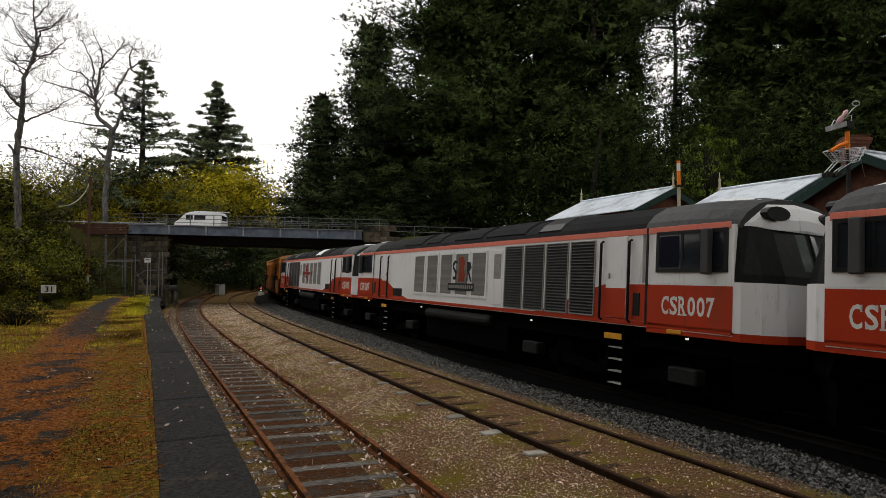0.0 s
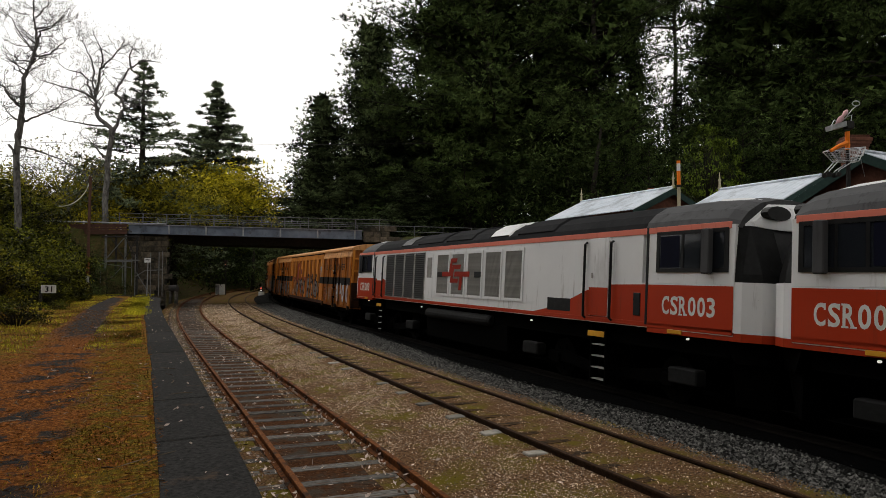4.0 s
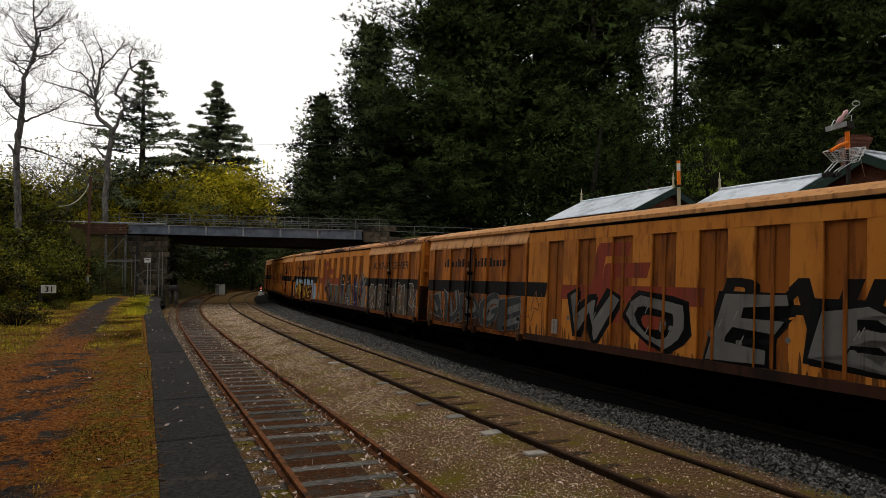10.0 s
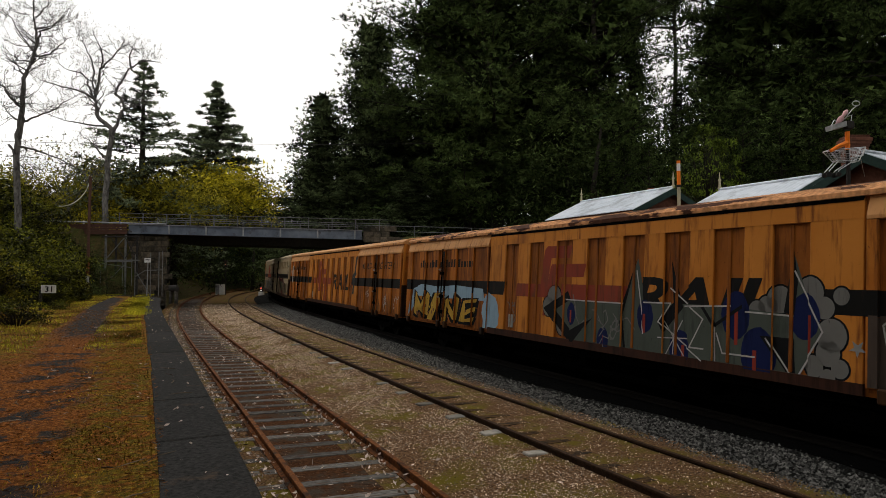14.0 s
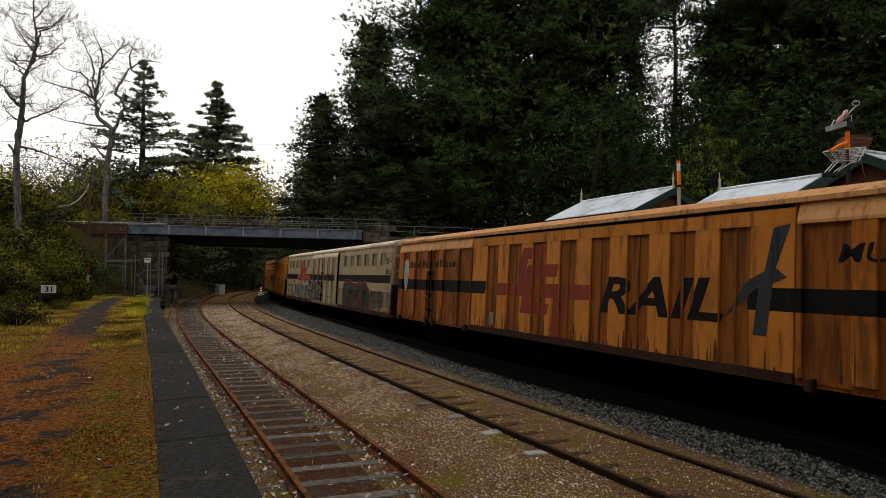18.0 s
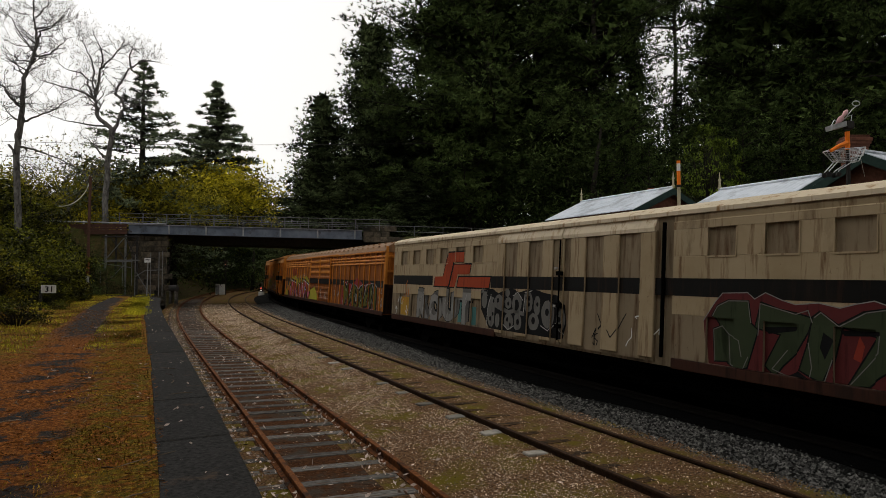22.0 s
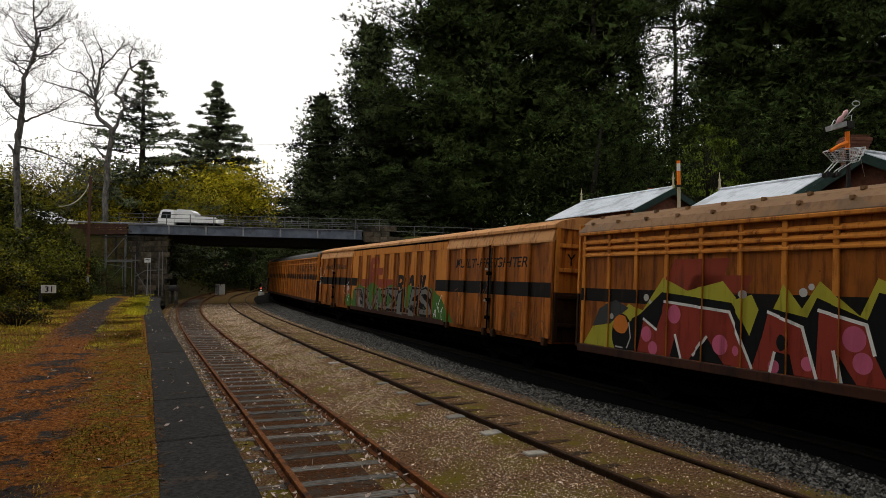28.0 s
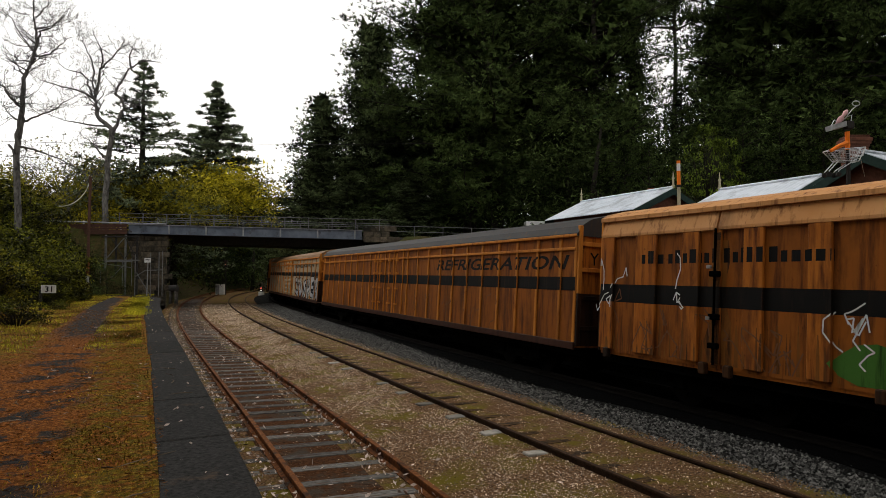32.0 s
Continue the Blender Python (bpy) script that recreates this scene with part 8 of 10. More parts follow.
def cab_end(loco, s, number, dx=0.0):
    """One driving cab, at the end that s (+1 or -1) points to."""
    X = lambda g: Geo().add([(s * x, y, z) for x, y, z in g.v], [f[::-1] if s < 0 else f for f in g.f])
    cab = part("cab", X(Geo().box(8.12, 10.22, -1.45, 1.45, 2.32, 3.36)), M_LOCO_WHITE, loco, "white driving cab")
    nose = [(10.20, -1.45), (10.36, -1.43), (10.62, -1.25), (10.78, -0.85), (10.80, 0.85), (10.62, 1.25), (10.36, 1.43), (10.20, 1.45)]
    part("nose", X(Geo().prism(nose, 1.50, 2.36, "z")), M_LOCO_WHITE, cab, "blunt white nose")
    part("apron", X(Geo().prism([(8.2, -1.45), (10.36, -1.43), (10.62, -1.25), (10.80, -0.85), (10.80, 0.85), (10.62, 1.25), (10.36, 1.43), (8.2, 1.45)], 1.36, 1.495, "z")), M_LOCO_RED, cab, "red apron under the nose")
    part("snow_plough", X(Geo().loft([[(10.05, -1.43, 1.36), (10.75, -0.9, 1.36), (10.75, 0.9, 1.36), (10.05, 1.43, 1.36)], [(10.2, -1.36, 0.98), (10.72, -0.88, 0.98), (10.72, 0.88, 0.98), (10.2, 1.36, 0.98)]])), M_UNDER, cab)
    part("pilot", X(Geo().loft([[(10.1, -1.3, 0.97), (10.66, -0.86, 0.97), (10.66, 0.86, 0.97), (10.1, 1.3, 0.97)], [(10.15, -1.25, 0.25), (10.55, -0.8, 0.25), (10.55, 0.8, 0.25), (10.15, 1.25, 0.25)]])), M_UNDER, cab)
    ring = lambda dx, z, w: [(10.20 - dx * 0.3, -1.44 * w, z), (10.36 - dx * 0.5, -1.40 * w, z), (10.60 - dx, -1.22 * w, z), (10.74 - dx, -0.84 * w, z), (10.76 - dx, 0.84 * w, z), (10.60 - dx, 1.22 * w, z), (10.36 - dx * 0.5, 1.40 * w, z), (10.20 - dx * 0.3, 1.44 * w, z)]
    part("windscreen_surround", X(Geo().loft([ring(0, 2.36, 1), ring(0.02, 2.50, 1), ring(0.30, 3.34, 0.98)])), M_LOCO_BLACK, cab, "black windscreen surround")
    for y0, y1 in ((-1.05, -0.08), (0.08, 1.05)):
        e = 0.024
        pts = [(10.76 - 0.05 + e, y0, 2.60), (10.76 - 0.05 + e, y1, 2.60), (10.76 - 0.27 + e, y1 * 0.98, 3.26), (10.76 - 0.27 + e, y0 * 0.98, 3.26)]
        k = lambda q, d: [(x + d - (0.20 if abs(y) > 0.9 else 0), y, z) for x, y, z in q]
        part("windscreen", X(Geo().loft([k(pts, -0.02), k(pts, 0.0)])), M_SCREEN, cab, "sloping windscreen pane")
    dome = []
    for x, zt, w in ((10.50, 3.34, 0.95), (10.48, 3.52, 0.94), (10.36, 3.74, 0.90), (10.1, 3.92, 0.84), (9.7, 4.0, 0.78), (9.2, 4.03, 0.74)):
        dome.append([(x - 0.35, -1.40 * w / 0.95, 3.34), (x - 0.16, -1.2 * w, 3.34 + (zt - 3.34) * 0.45), (x, -0.8 * w, zt - 0.05), (x + 0.02, 0, zt), (x, 0.8 * w, zt - 0.05), (x - 0.16, 1.2 * w, 3.34 + (zt - 3.34) * 0.45), (x - 0.35, 1.40 * w / 0.95, 3.34), (x - 0.6, 0, 3.34)])
    part("visor", X(Geo().loft(dome)), M_LOCO_WHITE, cab, "white roof visor", smooth=False)
    for y in (-0.72, 0.72):
        part("headlight", X(Geo().prism(blob(y, 3.58, 0.30, 0.125, 14), 10.36, 10.50, "x")), M_LOCO_BLACK, cab, "dark oval light panel")
    part("cab_roof", X(Geo().loft([[(x, y * w, z - d) for y, z in LOCO_RING] for x, w, d in ((8.10, 1.0, 0), (9.2, 1.0, 0.0), (10.0, 0.985, 0.04), (10.25, 0.96, 0.10))])), M_CAB_GREY, cab, "grey cab roof")
    # side window
    for y, o in ((-1.45, -1), (1.45, 1)):
        ya, yb = sorted((y - 0.0 * o, y + 0.022 * o))
        fr = Geo().box(8.42, 10.10, ya, yb, 2.53, 2.60).box(8.42, 10.10, ya, yb, 3.24, 3.31).box(8.42, 8.50, ya, yb, 2.60, 3.24).box(10.02, 10.10, ya, yb, 2.60, 3.24).box(9.05, 9.10, ya, yb, 2.60, 3.24).box(9.50, 9.54, ya, yb, 2.60, 3.24)
        win = part("side_window", X(fr), M_LOCO_BLACK, cab, "black framed cab side window")
        yc, yd = sorted((y + 0.003 * o, y + 0.010 * o))
        part("pane", X(Geo().box(8.50, 10.02, yc, yd, 2.60, 3.24)), M_GLASS, win, "dark window pane")
        part("curtain", X(Geo().box(8.52, 9.0, *sorted((y + 0.011 * o, y + 0.014 * o)), 2.62, 3.22)), M_BLUE_CURTAIN, win, "dark blue curtain")
        m0, m1 = sorted((y + 0.03 * o, y + 0.16 * o))
        part("mirror", X(Geo().box(9.62, 9.80, m0, m1, 2.50, 3.30, 0.02)), M_CAB_GREY, cab, "upright mirror fin")
        p0, p1 = sorted((y + 0.004 * o, y + 0.008 * o))
        part("red_panel", X(Geo().box(8.205, 10.21, p0, p1, 1.50, 2.29)), M_LOCO_RED, cab, "red lower side of the cab")
    me = serif_text(number, -0.64, 0.214, 1.73, 2.08)
    me.transform(Matrix.Translation((s * 9.22, -1.460, 0)))
    me.materials.append(M_TEXT_WHITE)
    part("running_number", me, None, cab, "cream running number")
    part("amber_plate", X(Geo().box(8.75, 9.1, -1.475, -1.45, 1.38, 1.45, 0.005)), M_AMBER, cab)
    st = Geo()
    for z in (0.2, 0.45, 0.70, 0.95):
        st.box(6.40 + dx, 6.85 + dx, -1.36, -1.18, z - 0.012, z + 0.012)
    part("step", X(st), M_STEPS, loco, "worn metal steps")
    part("step_frame", X(Geo().box(6.36 + dx, 6.40 + dx, -1.38, -1.16, 0.12, 1.4).box(6.85 + dx, 6.89 + dx, -1.38, -1.16, 0.12, 1.4)), M_UNDER, loco)
    part("amber_step_plate", X(Geo().box(6.36 + dx, 6.9 + dx, -1.46, -1.44, 1.13, 1.25, 0.004)), M_AMBER, loco)
    door = part("door", X(Geo().box(6.36 + dx, 7.0 + dx, -1.470, -1.45, 1.58, 3.28, 0.008)), M_LOCO_WHITE, loco, "cab access door, red below and white above")
    part("door_red", X(Geo().box(6.365 + dx, 6.995 + dx, -1.474, -1.4705, 1.585, 2.20)), M_LOCO_RED, door)
    part("handle", X(Geo().box(6.45 + dx, 6.5 + dx, -1.50, -1.47, 2.40, 2.52, 0.01)), M_STEPS, door)
    for x in (6.24 + dx, 7.12 + dx):
        part("grab_rail", X(Geo().tube([(x, -1.46, 3.2), (x, -1.52, 3.16), (x, -1.52, 1.56), (x, -1.46, 1.52)], 0.03, 7)), M_LOCO_BLACK, loco, "black grab rail in a slot")
    part("joint", X(Geo().box(8.14, 8.20, -1.463, 1.463, 1.5, 3.42)), M_LOCO_BLACK, loco)
    part("red_flank", X(Geo().box(8.03, 8.138, -1.4525, -1.44, 1.55, 2.29)), M_LOCO_RED, loco)
    part("side_box", X(Geo().box(7.80, 8.0, -1.47, -1.44, 1.66, 2.12, 0.02)), M_LOCO_BLACK, loco, "small black hatch beside the cab")
    coupler(loco, s * 10.5, s)


BAR = Geo().box(-0.012, 0.012, -1.468, -1.452, 1.84, 3.11).mesh("bar", [M_MESH])


def loco(number, flip, label, emblem):
    """Double-ended diesel locomotive; flip turns the layout of grilles end for end."""
    k = -1 if flip else 1
    t = thing("diesel_locomotive", label, "locomotive", "locomotives of the train")
    part("body", Geo().box(-8.03, 8.03, -1.448, 1.448, 1.55, 3.32), M_LOCO_WHITE, t, "white body side")
    part("cab_base", Geo().box(-10.2, 10.2, -1.445, 1.445, 1.44, 2.318), M_LOCO_WHITE, t)
    part("roof", Geo().loft([[(x, y, z) for y, z in LOCO_RING] for x in (-8.09, 8.09)]), M_LOCO_ROOF, t, "dark grey rounded roof")
    for a, b in ((-4.9, -3.2), (-2.8, -1.7), (-0.6, 1.2), (1.5, 3.6), (4.2, 5.2)):
        part("roof_hatch", Geo().loft([[(x, y * w, z + d) for y, z in LOCO_RING[1:-1]] for x, w, d in ((k * a, 1, 0.0), (k * a + 0.05 * k, 1.0, 0.05), (k * b - 0.05 * k, 1.0, 0.05), (k * b, 1, 0.0))]), M_LOCO_BLACK if a > 3 else M_LOCO_WHITE if emblem == 2 and a == -2.8 else M_LOCO_ROOF, t)
    for y in (-1, 1):
        part("gutter_line", Geo().box(-10.15, 10.15, *sorted((y * 1.44, y * 1.462)), 3.29, 3.41, 0.005), M_PINK, t, "sun-faded red line under the roof")
        part("red_sill", Geo().box(-10.2, 10.2, *sorted((y * 1.40, y * 1.458)), 1.455, 1.55, 0.005), M_LOCO_RED, t, "red bottom line")
    # red sweep behind each cab
    for s in (-1, 1):
        pts = [(8.03, 1.55), (8.03, 2.29), (6.9, 2.27), (6.3, 2.13), (5.6, 1.88), (5.0, 1.70), (4.2, 1.55)]
        me = flat([(s * x, z) for x, z in pts])
        me.transform(Matrix.Translation((0, -1.4515, 0)))
        me.materials.append(M_LOCO_RED)
        part("red_sweep", me, None, t, "curved red flank")
    part("recess", Geo().box(*sorted((-k * 5.71, -k * 4.79)), -1.4535, -1.40, 1.62, 1.92), M_LOCO_BLACK, t, "black step recess")
    # louvre panels
    for j in range(4):
        a, b = sorted((k * (2.76 + 0.985 * j), k * (3.60 + 0.985 * j)))
        p = part("louvre_panel", Geo().box(a, b, -1.456, -1.43, 1.60, 3.22), M_LOCO_BLACK, t, "black louvred air intake")
        fr = Geo().box(a - 0.03, a, -1.475, -1.43, 1.58, 3.24).box(b, b + 0.03, -1.475, -1.43, 1.58, 3.24).box(a, b, -1.475, -1.43, 1.57, 1.60).box(a, b, -1.475, -1.43, 3.22, 3.24)
        part("frame", fr, M_MESH, p)
        for i in range(22):
            z = 1.63 + i * 0.072
            part("louvre", Geo().prism([(-1.456, z + 0.05), (-1.488, z + 0.012), (-1.486, z), (-1.456, z + 0.03)], a + 0.01, b - 0.01), M_BLADE, p)
    hx = sorted((k * 2.06, k * 2.60))
    h = part("hatch", Geo().box(*hx, -1.462, -1.44, 1.62, 3.16, 0.02), M_LOCO_WHITE, t, "rounded service hatch")
    part("hatch_grille", Geo().box(hx[0] + 0.07, hx[1] - 0.07, -1.466, -1.45, 2.35, 3.05, 0.01), M_MESH, h)
    # framed mesh grilles
    for j in range(5):
        a, b = sorted((k * (-3.66 + 1.105 * j), k * (-2.68 + 1.105 * j)))
        fr = Geo().box(a, b, -1.475, -1.44, 1.76, 1.84).box(a, b, -1.475, -1.44, 3.11, 3.19).box(a, a + 0.07, -1.475, -1.44, 1.84, 3.11).box(b - 0.07, b, -1.475, -1.44, 1.84, 3.11)
        p = part("grille", fr, M_LOCO_WHITE, t, "white framed grille")
        part("grille_back", Geo().box(a + 0.07, b - 0.07, -1.454, -1.45, 1.84, 3.11), M_LOUVRE, p)
        for x in np.linspace(a + 0.09, b - 0.09, 19):
            part("bar", BAR, None, p, at=Matrix.Translation((x, 0, 0)))
    prof = [(-12, 12, -1.476)]
    if emblem == 1:
        x = k * 0.15
        ring = [(x + 0.13 * math.cos(q), 2.62) for q in (0, 1)]
        painted("emblem", flat([(x - 0.6, 2.30), (x - 0.35, 2.30), (x - 0.33, 2.55), (x - 0.55, 2.72), (x - 0.40, 2.85), (x - 0.33, 2.78), (x - 0.30, 2.88), (x - 0.48, 2.92), (x - 0.64, 2.80), (x - 0.62, 2.66), (x - 0.43, 2.50), (x - 0.45, 2.40), (x - 0.6, 2.40)],
                              [(x + 0.36, 2.25), (x + 0.44, 2.25), (x + 0.44, 2.5), (x + 0.60, 2.25), (x + 0.70, 2.25), (x + 0.53, 2.55), (x + 0.66, 2.68), (x + 0.58, 2.84), (x + 0.36, 2.86)]), prof, 0.002, M_LOCO_BLACK, t, "black and red emblem over the grilles")
        painted("emblem_centre", flat([(x - 0.20, 2.24), (x + 0.2, 2.26), (x + 0.26, 2.45), (x + 0.16, 2.62), (x + 0.22, 2.85), (x + 0.1, 3.02), (x - 0.2, 3.02)]), prof, 0.004, M_LOGO_RED, t)
        painted("emblem_plate", flat(rect(x - 0.92, x + 0.86, 1.96, 2.19)), prof, 0.002, M_LOCO_BLACK, t)
        painted("emblem_bar", flat(*[rect(x - 0.85 + 0.14 * j, x - 0.76 + 0.14 * j, 2.03, 2.13) for j in range(12)]), prof, 0.005, M_MESH, t)
    elif emblem == 2:
        sc = 0.457
        painted("emblem", flat(*[[(-0.28 + (x + 1.7) * sc, 2.48 + (z - 2.08) * sc) for x, z in q] for q in LOGO]), prof, 0.002, spray_red, t, "dark red emblem of angular bars over the grilles")
        painted("emblem_bar", flat(rect(-1.64, -1.26, 2.38, 2.55), rect(0.98, 1.40, 2.38, 2.55)), prof, 0.002, M_LOCO_BLACK, t)
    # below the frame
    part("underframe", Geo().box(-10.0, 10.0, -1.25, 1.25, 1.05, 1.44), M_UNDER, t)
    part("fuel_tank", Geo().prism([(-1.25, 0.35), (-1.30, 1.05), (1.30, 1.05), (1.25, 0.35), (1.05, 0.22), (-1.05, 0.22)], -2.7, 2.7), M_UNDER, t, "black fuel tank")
    part("air_reservoir", Geo().tube([(-2.6, -1.30, 1.14), (-2.5, -1.30, 1.14), (1.8, -1.30, 1.14), (1.9, -1.30, 1.14)], [0.12, 0.17, 0.17, 0.12], 14), M_LOUVRE, t, "long dark air reservoir")
    for x in (-9.0, -4.2, 3.9, 9.0):
        part("sand_box", Geo().box(x - 0.35, x + 0.35, -1.33, -1.05, 0.45, 0.75, 0.03), M_LOUVRE, t, "dark grey box beside the bogie")
    for x in (-9.0, -3.2, 3.9, 9.1):
        part("marker_lamp", Geo().disc((x, -1.30, 1.30), 0.02, (0, 1, 0), 0.05, 10), M_LAMP, t, "small lit lamp under the frame")
    running_gear(t, "loco_bogie", (-6.6, 6.6), (-1.85, 0.0, 1.85), 0.47)
    cab_end(t, 1, number, 0.60 if k > 0 else 0.03)
    cab_end(t, -1, number, 0.65 if k < 0 else 0.03)
    return t


spray_red = streaked("dark_red_emblem", (0.24, 0.022, 0.012), (0.12, 0.018, 0.01), (0.15, 0.025, 0.014), 0.1)
on_train(loco("CSR", False, "white and red diesel locomotive at the head of the train", 0), -20.3, 0.25, 6.6)
on_train(loco("CSR007", False, "white and red diesel locomotive with black louvres and a dark roof", 1), 1.74, 22.3, 6.6)
on_train(loco("CSR003", True, "white and red diesel locomotive with a red emblem on its grilles", 2), 23.33, 43.73, 6.6)
vans()
vans_2()


# ---- station across the line ----
M_TIN = surf("pale_corrugated_iron", (0.52, 0.57, 0.63), (0.64, 0.68, 0.74), 3, 0.45, 0.05, metal=0.25, c=(0.36, 0.39, 0.43), cscale=0.9, cover=0.3)
M_BARGE = surf("dark_green_bargeboard", (0.012, 0.03, 0.026), (0.025, 0.05, 0.042), 6, 0.6, 0.1)
M_CREAMWOOD = surf("cream_painted_wood", (0.42, 0.37, 0.24), (0.52, 0.46, 0.32), 6, 0.6, 0.1)
M_REDBRICK = surf("dark_red_brick", (0.085, 0.035, 0.022), (0.16, 0.07, 0.045), 8, 0.9, 0.3, rand=0.25)
M_ORANGE_PAINT = surf("bright_orange_paint", (0.85, 0.20, 0.015), (0.95, 0.25, 0.02), 8, 0.5, 0.05)
M_WHITE_PAINT = surf("white_paint", (0.62, 0.62, 0.60), (0.74, 0.74, 0.72), 8, 0.6, 0.05)
M_TROLLEY = surf("chromed_wire", (0.45, 0.46, 0.47), (0.6, 0.61, 0.62), 8, 0.3, 0.0, metal=0.8)
M_PINK_TOY = surf("faded_pink_plastic", (0.55, 0.32, 0.33), (0.65, 0.42, 0.42), 8, 0.5, 0.05)


def gable_roof(top, s0, s1, oc, half, zr, ze, cross=False):
    """Two corrugated slopes with bargeboards; the ridge runs along the line, or across it."""
    P = lambda a, b, z: on(LINE_2, a, b, z)
    g = (lambda u, v, z: P(u, oc + v, z)) if not cross else (lambda u, v, z: P((s0 + s1) / 2 + v, oc + (u - (s0 + s1) / 2), z))
    for sg in (-1, 1):
        n = int((s1 - s0) / 0.09)
        rings = []
        for i in range(n + 1):
            u = s0 + (s1 - s0) * i / n
            b = 0.016 if i % 2 else 0.0
            rings.append([g(u, 0, zr + b), g(u, sg * half, ze + b), g(u, sg * half, ze - 0.03 + b), g(u, 0, zr - 0.03 + b)])
        part("roof_sheet", Geo().loft(rings), M_TIN, top, "pale corrugated iron roof")
        for u in (s0 - 0.04, s1 + 0.0):
            bb = Geo().loft([[g(q, 0, zr - 0.02), g(q, 0, zr - 0.26), g(q, sg * half, ze - 0.26), g(q, sg * half, ze - 0.02)] for q in (u, u + 0.04)])
            part("bargeboard", bb, M_BARGE, top, "dark green bargeboard")
    part("ridge_cap", Geo().tube([g(s0, 0, zr + 0.02), g(s1, 0, zr + 0.02)], 0.06, 8), M_TIN, top)
    w = half - 0.35
    for u in (s0 + 0.18, s1 - 0.30):
        wall = Geo().loft([[g(q, -w, 0.9), g(q, w, 0.9), g(q, w, ze + (zr - ze) * 0.35 / half), g(q, 0, zr - 0.1), g(q, -w, ze + (zr - ze) * 0.35 / half)] for q in (u, u + 0.12)])
        part("gable_wall", wall, M_REDBRICK, top, "dark red brick gable wall")
    for sg in (-1, 1):
        a, b = sorted((sg * w, sg * (w - 0.15)))
        side = Geo().loft([[g(q, a, 0.9), g(q, b, 0.9), g(q, b, ze + 0.1), g(q, a, ze + 0.1)] for q in (s0 + 0.18, s1 - 0.18)])
        part("side_wall", side, M_REDBRICK, top, "dark red brick side wall")


def finial(top, s, o, z):
    p = on(LINE_2, s, o)
    g = Geo()
    for z0, z1, r0, r1 in ((-0.2, 0.05, 0.035, 0.045), (0.05, 0.10, 0.07, 0.07), (0.10, 0.32, 0.04, 0.035), (0.32, 0.38, 0.05, 0.05), (0.38, 0.62, 0.03, 0.006)):
        g.tube([(p.x, p.y, z + z0), (p.x, p.y, z + z1)], [r0, r1], 8)
    part("finial", g, M_CREAMWOOD, top, "turned cream finial")


